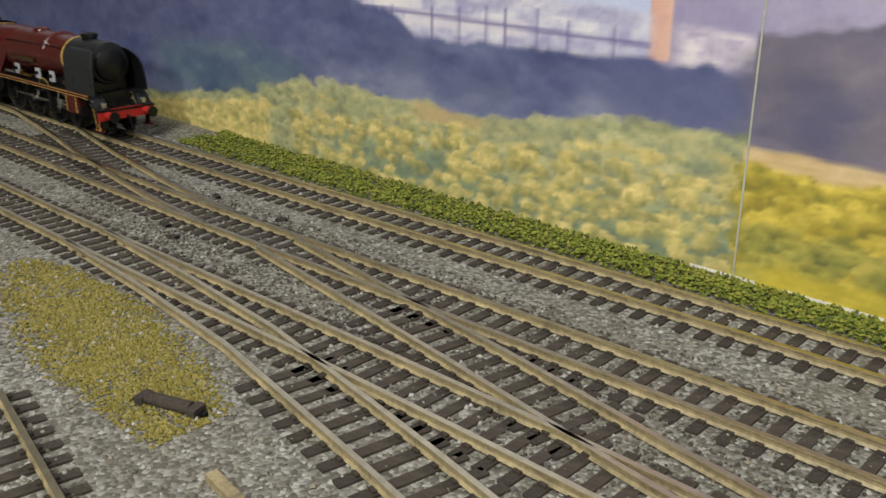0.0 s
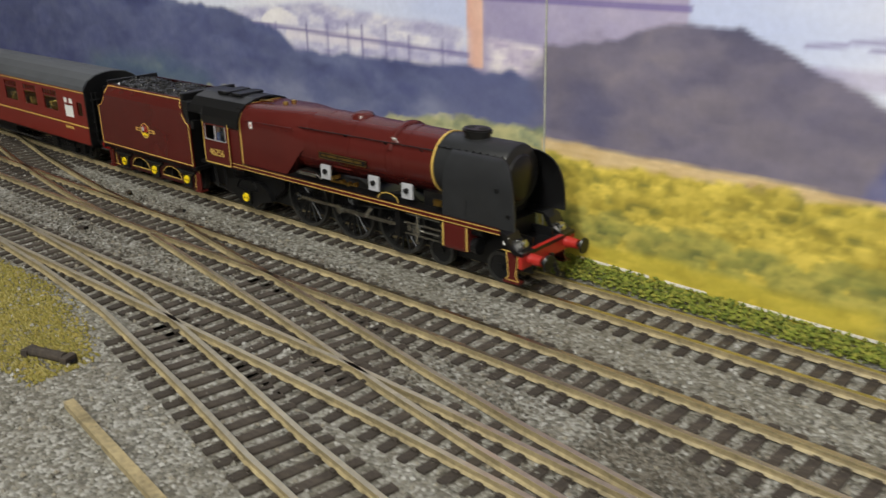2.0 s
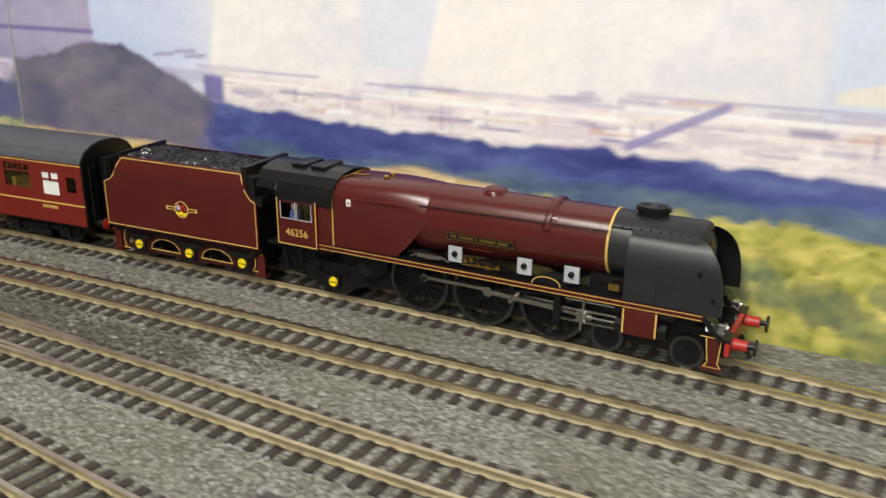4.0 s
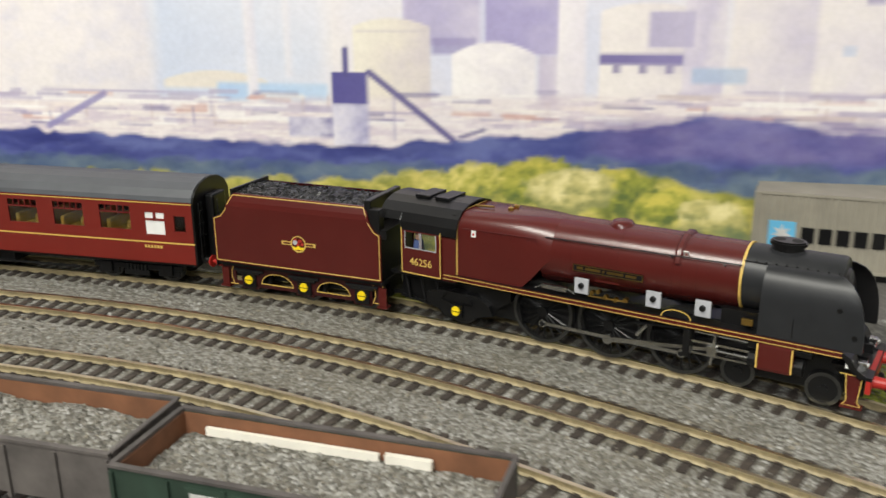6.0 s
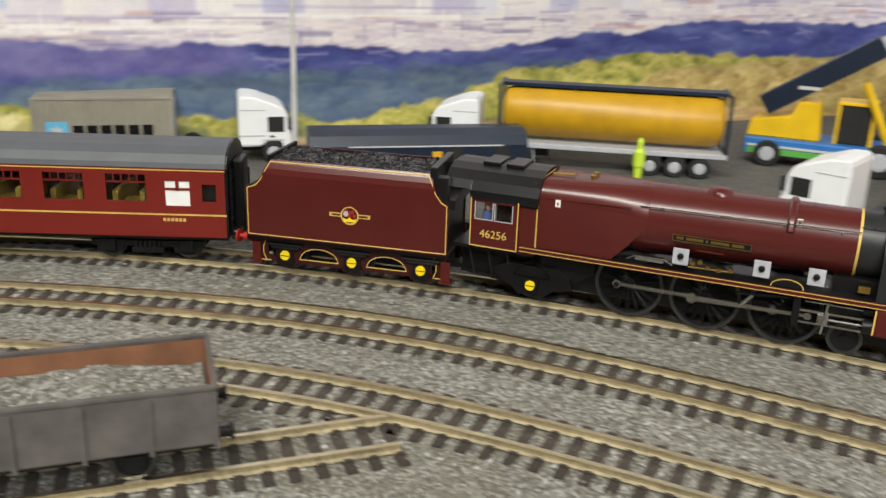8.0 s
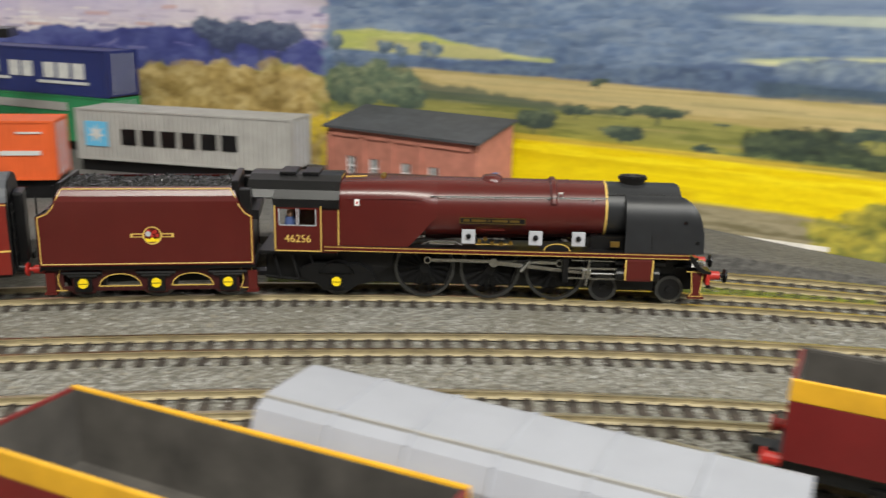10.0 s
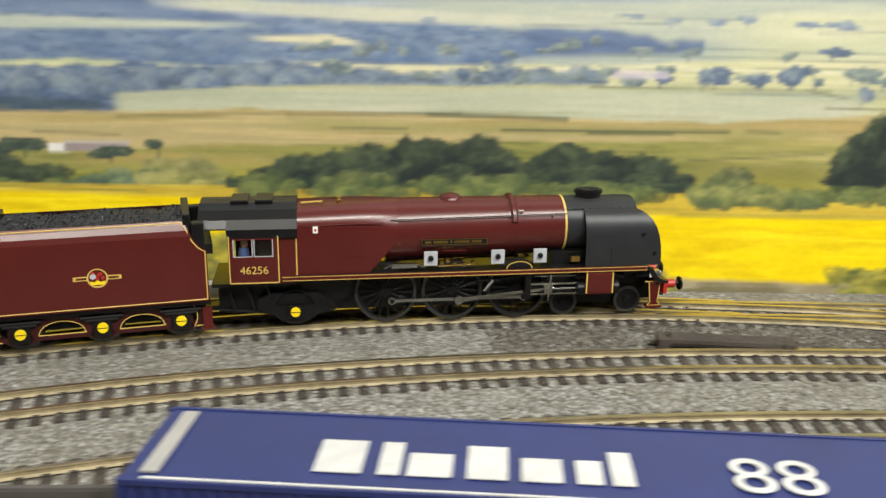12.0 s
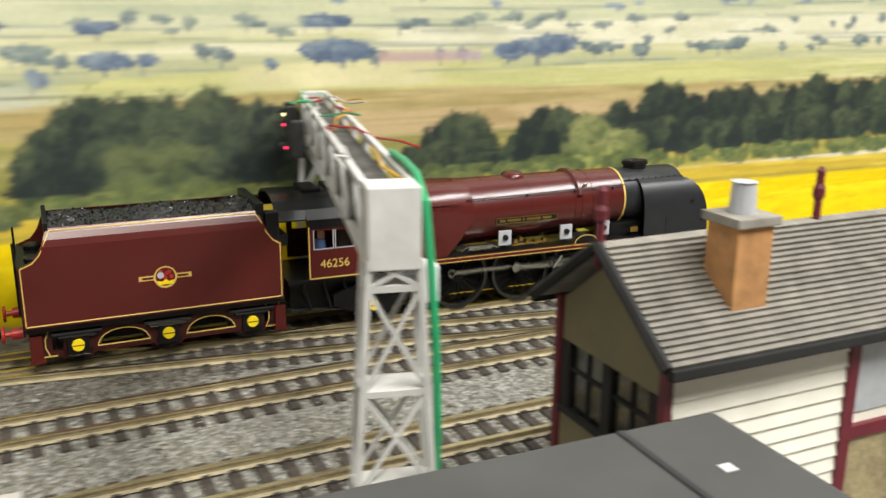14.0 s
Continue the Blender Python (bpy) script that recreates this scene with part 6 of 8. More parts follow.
def lorry_cab(t, x0, white=M_CABW):
    """Cab whose front is at x0 and which reaches 32 mm back."""
    bm = bmesh.new()
    prism(bm, [(x0, 5), (x0 + 0.6, 17), (x0 - 2.2, 29), (x0 - 5, 32.5), (x0 - 9, 34), (x0 - 20, 38), (x0 - 28, 38.5), (x0 - 29, 36.5), (x0 - 29, 10), (x0 - 16, 10), (x0 - 15, 13), (x0 - 5, 13), (x0 - 4, 5)], -15.5, 15.5)
    bmesh.ops.bevel(bm, geom=[e for e in bm.edges], offset=1.0, segments=2, affect="EDGES")
    c = part("cab", bm, white, t, "white lorry cab with roof fairing")
    bm = bmesh.new()
    prism(bm, [(x0 + 0.85, 18), (x0 - 1.6, 28.4), (x0 - 2.2, 28.4), (x0 + 0.3, 18)], -13, 13)
    part("windscreen", bm, M_DARK, c)
    for s in (-1, 1):
        part("side_window", boxbm(x0 - 13, x0 - 4, *sorted((s * 15.4, s * 15.8)), 18.5, 27), M_DARK, c)
        part("mirror", boxbm(x0 - 2, x0, *sorted((s * 16, s * 18)), 20, 27, bev=0.4), M_RUBBER, c)
        part("panel_line", boxbm(x0 - 29, x0 - 15, *sorted((s * 15.4, s * 15.7)), 16, 16.6), M_GREYP, c)
        part("door_handle", boxbm(x0 - 12, x0 - 9.5, *sorted((s * 15.4, s * 15.9)), 15.4, 16.4), M_BLACK, c)
        part("roof_fairing_edge", boxbm(x0 - 28, x0 - 14, *sorted((s * 15.4, s * 15.65)), 30.5, 31), M_GREYP, c)
        truck_wheel(x0 - 10, s * 15.0, 6.5, t)
    part("grille", boxbm(x0 - 0.3, x0 + 0.9, -9, 9, 7, 15), M_DARK, c)
    part("chassis", boxbm(x0 - 70, x0 - 4, -6, 6, 6, 10.5), M_BLACK, t)
    for s in (-1, 1):
        truck_wheel(x0 - 55, s * 15.0, 6.5, t)


def lorry(x, y, heading, label, trailer=0.0, tank=False):
    t = thing("lorry", pose(x / 1000, y / 1000, Y0, 0, 0, heading), label, "lorry", "lorries")
    lorry_cab(t, 32)
    if trailer:
        part("trailer_deck", boxbm(-trailer, -4, -15, 15, 12, 15, bev=0.5), M_GREYP if tank else M_BLACK, t)
        for k in (0, 1, 2):
            for s in (-1, 1):
                truck_wheel(-trailer + 14 + 14 * k, s * 14.5, 6.0, t)
        for s in (-1, 1):
            part("landing_leg", boxbm(-30, -27, s * 10 - 1.5, s * 10 + 1.5, 0, 12), M_GREYP, t)
    if tank:
        bm = bmesh.new()
        tube(bm, [ring_x(q, 0, 31, r, 28) for q, r in ((-trailer + 2, 8), (-trailer + 4, 13), (-trailer + 8, 14.5), (-16, 14.5), (-12, 13), (-10, 8))])
        tk = part("tank", bm, M_TANKY, t, "yellow tank barrel", True)
        for q in (-trailer + 1, -9):
            bm = bmesh.new()
            for a, b in (((-15, 15.5), (-15, 47)), ((15, 15.5), (15, 47)), ((-15, 47), (15, 47)), ((-15, 16), (15, 16))):
                rod(bm, (q, *a), (q, *b), 1.0, 6)
            part("tank_frame", bm, M_NAVY, tk)
        part("tank_walkway", boxbm(-trailer + 2, -10, -6, 6, 46, 48), M_NAVY, tk)
        part("letter_bar", boxbm(-trailer / 2 - 14, -trailer / 2 + 6, -14.9, -14.2, 31, 34), M_BLACK, tk)
    return t


lorry(-465, 17, 47, "white lorry cab unit without trailer beside a container")
lorry(-352, 112, 204, "white lorry drawing a yellow tank trailer", 138, True)
lorry(-139, 88, 172, "white lorry cab unit parked before the stacking machine", 96)


def diesel():
    t = thing("diesel_locomotive", pose(-0.356, 0.045, Y0, 0, 0, 45), "dark blue diesel locomotive standing in the yard", "diesel locomotive")
    H = 58
    bm = bmesh.new()
    prismx(bm, [(-15, 7), (-15, 22), (-12, 27), (-5, 29.5), (5, 29.5), (12, 27), (15, 22), (15, 7)], -H, H)
    b = part("body", bm, M_NAVY, t, "dark blue body")
    for z in (9, 21.5):
        part("body_stripe", boxbm(-H + 20, H - 14, -15.25, -14.9, z, z + 0.7), M_LETTER, b)
    for k in range(5):
        part("grille_slat", boxbm(-H + 2, -H + 9, -15.3, -14.9, 10 + 2.4 * k, 11.2 + 2.4 * k), M_GOLD, b)
    for x0 in (-H + 12, 14, 40):
        part("window", boxbm(x0, x0 + 8, -15.3, -14.9, 15, 21), M_DARK, b)
    part("yellow_plate", boxbm(6, 11, -15.4, -15.0, 15, 19), M_GOLD, b)
    for e in (-1, 1):
        for k in (-10, 10):
            for s in (-1, 1):
                truck_wheel(e * 38 + k, s * 12, 5.5, t)
    part("underframe", boxbm(-H + 2, H - 2, -12, 12, 3, 7), M_BLACK, t)


diesel()


def reach_stacker():
    t = thing("reach_stacker", pose(-0.182, 0.232, Y0, 0, 0, 8), "yellow and blue container stacking machine with raised black boom", "stacking machine")
    ch = part("chassis", boxbm(-46, 46, -17, 17, 7, 17, bev=1.2), M_PLANT_B, t)
    part("side_stripe", boxbm(-44, 44, -17.5, -16.8, 7.5, 11), M_PLANT_G, ch)
    part("white_stripe", boxbm(-44, 44, -17.5, -16.8, 11.6, 13), M_LETTER, ch)
    bm = bmesh.new()
    prism(bm, [(-46, 17), (-44, 27), (-22, 31), (-18, 40), (-6, 40), (-4, 17)], -13, 13)
    bmesh.ops.bevel(bm, geom=[e for e in bm.edges], offset=0.8, segments=2, affect="EDGES")
    part("engine_cover", bm, M_PLANT_Y, t, "yellow engine cover")
    cb = part("cabin", boxbm(4, 24, -10, 8, 17, 40, bev=1.0), M_DARK, t)
    part("cabin_roof", boxbm(3, 25, -11, 9, 40, 42, bev=0.5), M_PLANT_Y, cb)
    for x in (4, 23):
        part("cabin_post", boxbm(x - 0.6, x + 1.2, -11, -9.6, 17, 40), M_PLANT_Y, cb)
    bm = bmesh.new()
    rod(bm, (34, -12, 18), (16, -12, 54), 2.4, 10)
    part("lift_cylinder", bm, M_PLANT_Y, t, "yellow lifting cylinder")
    bm = bmesh.new()
    a, b = Vector((-28, -4, 42)), Vector((78, -4, 112))
    d = (b - a).normalized()
    u = Vector((-d.z, 0, d.x))
    ring = lambda c, w, h: [tuple(c + Vector((0, y, 0)) + u * k) for y, k in ((-w, -h), (w, -h), (w, h), (-w, h))]
    tube(bm, [ring(a - d * 12, 6.5, 6), ring(a + d * 60, 6.5, 6)])
    bo = part("boom", bm, M_NAVY, t, "black telescopic boom")
    bm = bmesh.new()
    tube(bm, [ring(a + d * 58, 5, 4.6), ring(b, 5, 4.6)])
    part("boom_inner", bm, M_GREYP, bo)
    part("head_block", boxbm(66, 84, -10, 2, 90, 112, bev=1.0), M_RUBBER, bo)
    part("spreader", boxbm(56, 100, -26, 18, 84, 90, bev=0.6), M_BLACK, bo)
    part("letter_bar", boxbm(-20, -8, -10.8, -10.4, 47, 49), M_LETTER, bo)
    for x, r in ((-32, 8), (30, 10)):
        for s in (-1, 1):
            truck_wheel(x, s * 18.5, r, t)


reach_stacker()


def yard_lamp(x, y, z0, top, label, r=1.5):
    t = thing("yard_lamp", pose(x / 1000, y / 1000, z0 / 1000), label, "lamp post", "lamp posts")
    bm = bmesh.new()
    tube(bm, [ring_z(q, 0, 0, k, 14) for q, k in ((0, r * 1.8), (3, r * 1.8), (3.5, r * 1.2), (top, r * 0.85))])
    part("pole", bm, M_POST, t)
    bm = bmesh.new()
    box(bm, -5, 5, -2, 2, top, top + 2.5, 0.5)
    part("lamp_head", bm, M_POST, t)


yard_lamp(-424, 24, YZ, 96, "tall pale grey yard lamp post")

# a fallen hi-vis doll and its crate in the yard
_t = thing("yard_doll", pose(-0.262, 0.13, Y0, 0, 0, 20), "small plastic dummy with a yellow-green top", "doll")
_bm = bmesh.new()
tube(_bm, [ring_z(z, 0, 0, r, 10) for z, r in ((0, 2.2), (6, 2.6), (7, 3.2), (15, 3.2), (17, 1.6), (21, 1.8), (23, 0.6))])
part("dummy", _bm, glow("hivis", (0.55, 0.75, 0.05), 0.0), _t)


def palisade_fence():
    """Pale palisade beside the line before the yard, panel by panel."""
    for k in range(9):
        s0 = 772 + k * 24
        t = thing("fence_panel", chord(s0, 8) @ pose(0, 0.052, GZ / 1000), "pale grey palisade fence panel on grass", "fence", "palisade fence")
        for x in (-11.4, 11.4):
            part("post", boxbm(x - 0.6, x + 0.6, 0.4, 1.6, 0, 17.5), M_FENCE, t)
        for z in (4.2, 14.0):
            part("rail", boxbm(-12, 12, 0.1, 0.7, z, z + 1.1), M_FENCE, t)
        for i in range(10):
            x = -10.6 + i * 2.36
            bm = bmesh.new()
            prism(bm, [(x - 0.55, 0.6), (x + 0.55, 0.6), (x + 0.55, 17.2), (x, 18.6), (x - 0.55, 17.2)], -0.35, 0.1)
            part("slat", bm, M_FENCE, t)


M_FENCE = mat("galvanised_pale", (0.33, 0.33, 0.31), 0.55, var=0.15, scale=200)
palisade_fence()


def fence_grass(rnd):
    s = rnd.uniform(745, 985)
    v = P(s, rnd.uniform(13.5, 53)) * 1000
    return v.x, v.y, GZ + rnd.uniform(0.0, 0.9)


stones("grass_verge", "bright green grass between the line and fence", 9000, fence_grass, 17, 0.5, 1.1, M_FLOCK)


def brick_building():
    """Low-relief works building against the backdrop; front faces -y of its own space."""
    t = thing("brick_building", pose(0.172, 0.152, 0.010, 0, 0, -43), "pale red brick works building with slate roof and arched windows", "building")
    Lh, dp, h = 56.0, 40.0, 39.0
    bm = bmesh.new()
    wins = [(-40, -33), (-22, -15), (2, 9), (22, 29)]
    y0, y1 = -dp / 2, -dp / 2 + 1.6
    box(bm, -Lh, Lh, y0, y1, 0, 10)
    box(bm, -Lh, Lh, y0, y1, 22, h)
    px = -Lh
    for a, b in wins:
        box(bm, px, a, y0, y1, 10, 22)
        px = b
    box(bm, px, Lh, y0, y1, 10, 22)
    w = part("front_wall", bm, M_BRICK, t)
    for x0, x1 in ((-Lh, Lh),):
        part("side_wall", boxbm(Lh - 1.6, Lh, y1, dp / 2, 0, h), M_BRICK, t)
        part("side_wall", boxbm(-Lh, -Lh + 1.6, y1, dp / 2, 0, h), M_BRICK, t)
        part("back_wall", boxbm(-Lh + 1.6, Lh - 1.6, dp / 2 - 1.6, dp / 2, 0, h), M_BRICK, t)
    for xx in (-Lh + 2, -27.5, -5, 15.5, Lh - 2):
        part("pilaster", boxbm(xx - 2, xx + 2, y0 - 0.9, y0, 0, h - 3), M_BRICK, w)
    part("cornice", boxbm(-Lh, Lh, y0 - 0.9, y0, h - 5, h - 3), M_BRICK, w)
    for a, b in wins:
        wn = part("window", boxbm(a, b, y0 + 0.9, y0 + 1.3, 10, 22), M_DARK, w)
        part("window_frame", boxbm(a, b, y0 + 0.4, y0 + 0.9, 15.6, 16.3), M_CABW, wn)
        part("window_frame", boxbm((a + b) / 2 - 0.35, (a + b) / 2 + 0.35, y0 + 0.4, y0 + 0.9, 10, 22), M_CABW, wn)
        for q in (a, b - 0.7):
            part("window_frame", boxbm(q, q + 0.7, y0 + 0.4, y0 + 0.9, 10, 22), M_CABW, wn)
        part("window_sill", boxbm(a - 0.8, b + 0.8, y0 - 0.6, y0 + 0.6, 9, 10), M_CABW, wn)
    dr = part("side_door", boxbm(Lh, Lh + 0.4, -6, 3, 0, 20), M_PLANT_B, t, "blue side door")
    bm = bmesh.new()
    prismx(bm, [(y0 - 2.5, h - 0.5), (dp / 2 + 1, h + 9), (dp / 2 + 1, h + 10.4), (y0 - 2.5, h + 1.0)], -Lh - 2, Lh + 2)
    part("roof", bm, M_SLATE, t, "dark slate lean-to roof")
    bm = bmesh.new()
    for e in (-1, 1):
        prismx(bm, [(y0, h), (dp / 2, h), (dp / 2, h + 8.6), (y0, h + 0.2)], *sorted((e * (Lh - 1.6), e * Lh)))
    part("gable_infill", bm, M_BRICK, t)


brick_building()


# ---- signal gantry ----
def lattice_tower(t, x, y, top, bw, tw):
    zs = [-2.5, 20, 43, 66, top]
    wd = lambda z: bw + (tw - bw) * (z + 2.5) / (top + 2.5)
    for sx in (-1, 1):
        for sy in (-1, 1):
            bm = bmesh.new()
            rod(bm, (x + sx * bw, y + sy * 4.2, -2.5), (x + sx * tw, y + sy * 4.2, top), 0.95, 4)
            part("tower_leg", bm, M_POST, t)
    for sy in (-1, 1):
        for a, b in zip(zs, zs[1:]):
            for s in (-1, 1):
                bm = bmesh.new()
                rod(bm, (x - s * wd(a), y + sy * 4.2, a), (x + s * wd(b), y + sy * 4.2, b), 0.6, 4)
                part("cross_brace", bm, M_POST, t)
    for z in zs[1:4]:
        part("tie_plate", boxbm(x - wd(z) - 0.4, x + wd(z) + 0.4, y - 4.6, y + 4.6, z - 0.7, z + 0.7), M_POST, t)
    part("base_slab", boxbm(x - bw - 4, x + bw + 4, y - 9, y + 9, -3.4, -2.2, bev=0.2), M_CABW, t)


# dark grey for the filler box inside the gantry beam
M_BEAM_CORE = mat("beam_core_dark", (0.075, 0.07, 0.062), 0.75, var=0.4, scale=160, bump=0.4)


def hose(bm, pts, r, n=8):
    """One bent round cable through points."""
    ps = [Vector(p) for p in pts]
    rings = []
    for i, p in enumerate(ps):
        d = (ps[min(i + 1, len(ps) - 1)] - ps[max(i - 1, 0)]).normalized()
        u = d.cross(Vector((0, 1, 0.2))).normalized()
        w = d.cross(u)
        rings.append([tuple(p + r * (math.cos(q) * u + math.sin(q) * w)) for q in [2 * math.pi * k / n for k in range(n)]])
    tube(bm, rings)


def gantry():
    fx, fy, nx, ny = 776.0, -293.0, 622.0, -413.0
    ang = math.degrees(math.atan2(ny - fy, nx - fx))
    Lg = math.hypot(nx - fx, ny - fy)
    # own space: x along the beam from far tower to near tower
    t = thing("signal_gantry", pose(fx / 1000, fy / 1000, 0, 0, 0, ang), "pale grey lattice signal gantry with lit colour lights and green cable", "signal gantry")
    g_top = 87.0
    for x in (0.0, Lg):
        g = new("tower")
        g.parent = t
        g.empty_display_size = 0.01
        g["label"] = "pale grey lattice tower"
        g.matrix_basis = pose(x / 1000, 0, 0, 0, 0, 90)
        lattice_tower(g, 0, 0, 72.0, 9.6, 5.2)
    part("end_plate", boxbm(Lg - 4.6, Lg + 5.2, -5.4, 5.4, 70, g_top, bev=0.3), M_POST, t, "pale grey end plate")
    part("end_plate", boxbm(-5.2, 4.6, -5.4, 5.4, 70, g_top, bev=0.3), M_POST, t)
    for sy in (-1, 1):
        for z in (71.5, 86):
            part("chord", boxbm(4.6, Lg - 4.6, sy * 5 - 0.8, sy * 5 + 0.8, z - 0.8, z + 0.8), M_POST, t)
        n = 13
        for i in range(n):
            a, b = 5 + (Lg - 10) * i / n, 5 + (Lg - 10) * (i + 1) / n
            bm = bmesh.new()
            rod(bm, (a, sy * 5, 71.5 if i % 2 else 86), (b, sy * 5, 86 if i % 2 else 71.5), 0.9, 4)
            part("lattice_bar", bm, M_POST, t)
    part("walkway", boxbm(4.6, Lg - 4.6, -4.2, 4.2, 70.4, 71.4), M_WAGGREY, t)
    # added box that makes the inside of the lattice beam look dark
    part("beam_core", boxbm(8, Lg - 6, -3.6, 3.6, 71.6, 83.5, bev=0.4), M_BEAM_CORE, t, "dark grey box added for the dark interior of the beam")
    part("junction_box", boxbm(Lg - 3, Lg + 3, 5.5, 9.5, 62, 70, bev=0.4), M_CABW, t)
    # signal heads over the lines
    for x, lights in ((12.0, ((80, M_LEDYEL), (76, M_LEDRED))), (26.0, ((69, M_LEDRED),)), (70.0, ())):
        hd = part("signal_head", boxbm(x - 3, x + 3, -13, -9, 64 if x < 60 else 72, 84, bev=0.6), M_RUBBER, t, "black signal head")
        for z, m in lights:
            bm = bmesh.new()
            tube(bm, [ring_y(-13.0, x, z, 1.2, 14), ring_y(-13.5, x, z, 1.0, 14)])
            part("lamp_lens", bm, m, hd)
            bm = bmesh.new()
            tube(bm, [[(p[0], p[1], p[2]) for p in ring_y(-13.0, x, z, 1.6, 14)[:8]], [(p[0], p[1], p[2]) for p in ring_y(-16.0, x, z, 1.6, 14)[:8]]], cap=False)
            part("hood", bm, M_RUBBER, hd)
    # wires and green cable
    rnd = random.Random(4)
    for i in range(14):
        a = rnd.uniform(0, Lg - 20)
        bm = bmesh.new()
        p = Vector((a, rnd.uniform(-6, 6), 87 + rnd.uniform(0, 2)))
        for k in range(3):
            q = p + Vector((rnd.uniform(4, 14), rnd.uniform(-5, 5), rnd.uniform(-1.5, 2.2)))
            rod(bm, p, q, 0.35, 5)
            p = q
        part("wire", bm, (M_CABLE, M_BEAM, M_POST, M_TANKY)[i % 4], t)
    pts = [(Lg - 34, 5.8, 87.6), (Lg - 18, 6.0, 88.2), (Lg - 6, 6.4, 87.6), (Lg + 1, 7.0, 83), (Lg + 3, 7.8, 70), (Lg + 3.4, 8.8, 54), (Lg + 3, 9.4, 36), (Lg + 2, 9.4, 18), (Lg, 9, -2.5)]
    bm = bmesh.new()
    hose(bm, pts, 0.9)
    part("cable", bm, M_CABLE, t, "bright green cable", True)


gantry()


# ---- signal box ----
def signal_box():
    """Own space: x along the ridge, the cream boarded long wall on -y."""
    L, Wd, ez, rz = 92.0, 50.0, 57.0, 73.5
    t = thing("signal_box", pose(0.6418, -0.4512, GZ / 1000, 0, 0, -40), "cream weatherboarded signal box with ribbed grey roof and brick chimney", "signal box")
    ez, rz = ez - GZ, rz - GZ
    hw = Wd / 2 - 5
    n = 17
    for i in range(n):
        z0, z1 = ez * i / n, ez * (i + 1) / n
        bm = bmesh.new()
        prismx(bm, [(-hw, z0), (-hw - 0.9, z0 + 0.1), (-hw - 0.25, z1), (-hw, z1)], 5, 52)
        part("board", bm, M_CLAP, t)
    part("long_wall", boxbm(4, L - 4, -hw, -hw + 2, 0, ez), M_CLAP, t)
    # far wall, gable and inside carry painted shade, not a darker paint
    part("far_wall", boxbm(4, L - 4, hw - 2, hw, 0, ez), M_CLAP_SHADED, t)
    gw = part("gable_wall", boxbm(4, 6, -hw + 2, hw - 2, 0, 33), M_CLAP_SHADED, t, "cream gable wall with shade in its colour, below dark windows")
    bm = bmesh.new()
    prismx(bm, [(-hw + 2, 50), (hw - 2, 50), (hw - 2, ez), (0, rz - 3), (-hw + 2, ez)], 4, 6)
    part("gable_panel", bm, M_CLAP_SHADED, t)
    for y in (-hw + 2, -1.5, hw - 5):
        part("window_post", boxbm(3.6, 6, y, y + 3, 33, 50), M_RUBBER, t)
    part("window_sill", boxbm(3.2, 6, -hw + 1, hw - 1, 32, 33.4), M_RUBBER, t)
    for y0, y1 in ((-hw + 5, -1.5), (1.5, hw - 5)):
        part("window", boxbm(4.8, 5.2, y0, y1, 33.4, 50), M_GLASS, gw)
        part("glazing_bar", boxbm(4.4, 5.6, (y0 + y1) / 2 - 0.4, (y0 + y1) / 2 + 0.4, 33.4, 50), M_RUBBER, gw)
        part("glazing_bar", boxbm(4.4, 5.6, y0, y1, 43, 43.8), M_RUBBER, gw)
    part("interior", boxbm(12, 14, -hw + 3, hw - 3, 0, 50), M_CLAP_SHADED, t)
    for y in (-hw - 0.5, hw - 1.5):
        part("corner_trim", boxbm(3, 5, y, y + 2, 0, ez), M_TRIMRED, t)
    part("door_post", boxbm(52, 55, -hw - 1.4, -hw, 0, ez), M_TRIMRED, t)
    part("door_beam", boxbm(55, 80, -hw - 1.4, -hw, 32, 35), M_TRIMRED, t)
    part("upper_window", boxbm(56, 78, -hw - 0.5, -hw, 38, ez - 2), M_GREYP, t)
    # thin sheet in rail brown that stands in for shade under the beam
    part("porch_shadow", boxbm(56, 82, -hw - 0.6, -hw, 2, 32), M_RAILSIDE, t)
    # ribbed roof in two slopes
    hr = Wd / 2
    for s in (-1, 1):
        ln = math.hypot(hr, rz - ez + 2)
        n = 20
        bm = bmesh.new()
        a = Vector((0, s * (hr + 0.0), ez - 1.5))
        b = Vector((0, 0, rz))
        d = (b - a).normalized()
        nrm = Vector((0, s * d.z, abs(d.y)))
        prof = []
        for i in range(n):
            for f, h in ((0.0, 0.9), (0.55, 0.35), (0.98, 0.0)):
                p = a + (b - a) * ((i + f) / n) + nrm * (0.8 + h)
                prof.append((p.y, p.z))
        prof += [(0.0, rz + 0.8), (0.0, rz - 0.6), (a.y, a.z - 0.4)]
        prismx(bm, prof, 0, L)
        part("roof_slope", bm, M_ROOFT, t, "grey ribbed roof")
        part("gutter", boxbm(-0.5, L, *sorted((s * (hr - 0.3), s * (hr + 1.6))), ez - 3.2, ez - 0.8, bev=0.4), M_RUBBER, t)
        bm = bmesh.new()
        rod(bm, (-0.6, s * hr, ez - 1.2), (-0.6, 0, rz + 0.6), 1.3, 6)
        part("barge_board", bm, M_RUBBER, t)
    for x in (0, 60):
        bm = bmesh.new()
        tube(bm, [ring_z(rz + q, x, 0, r, 10) for q, r in ((-4, 1.0), (5, 0.9), (6, 1.4), (8, 1.4), (9, 0.9), (12, 1.0), (13, 0.4))])
        part("finial", bm, M_TRIMRED, t)
    cx, cy = 25.0, -13.0
    ch = part("chimney", boxbm(cx - 4.6, cx + 4.6, cy - 4.6, cy + 4.6, ez - 1, rz + 6, bev=0.2), M_CHIM, t, "orange brick chimney stack")
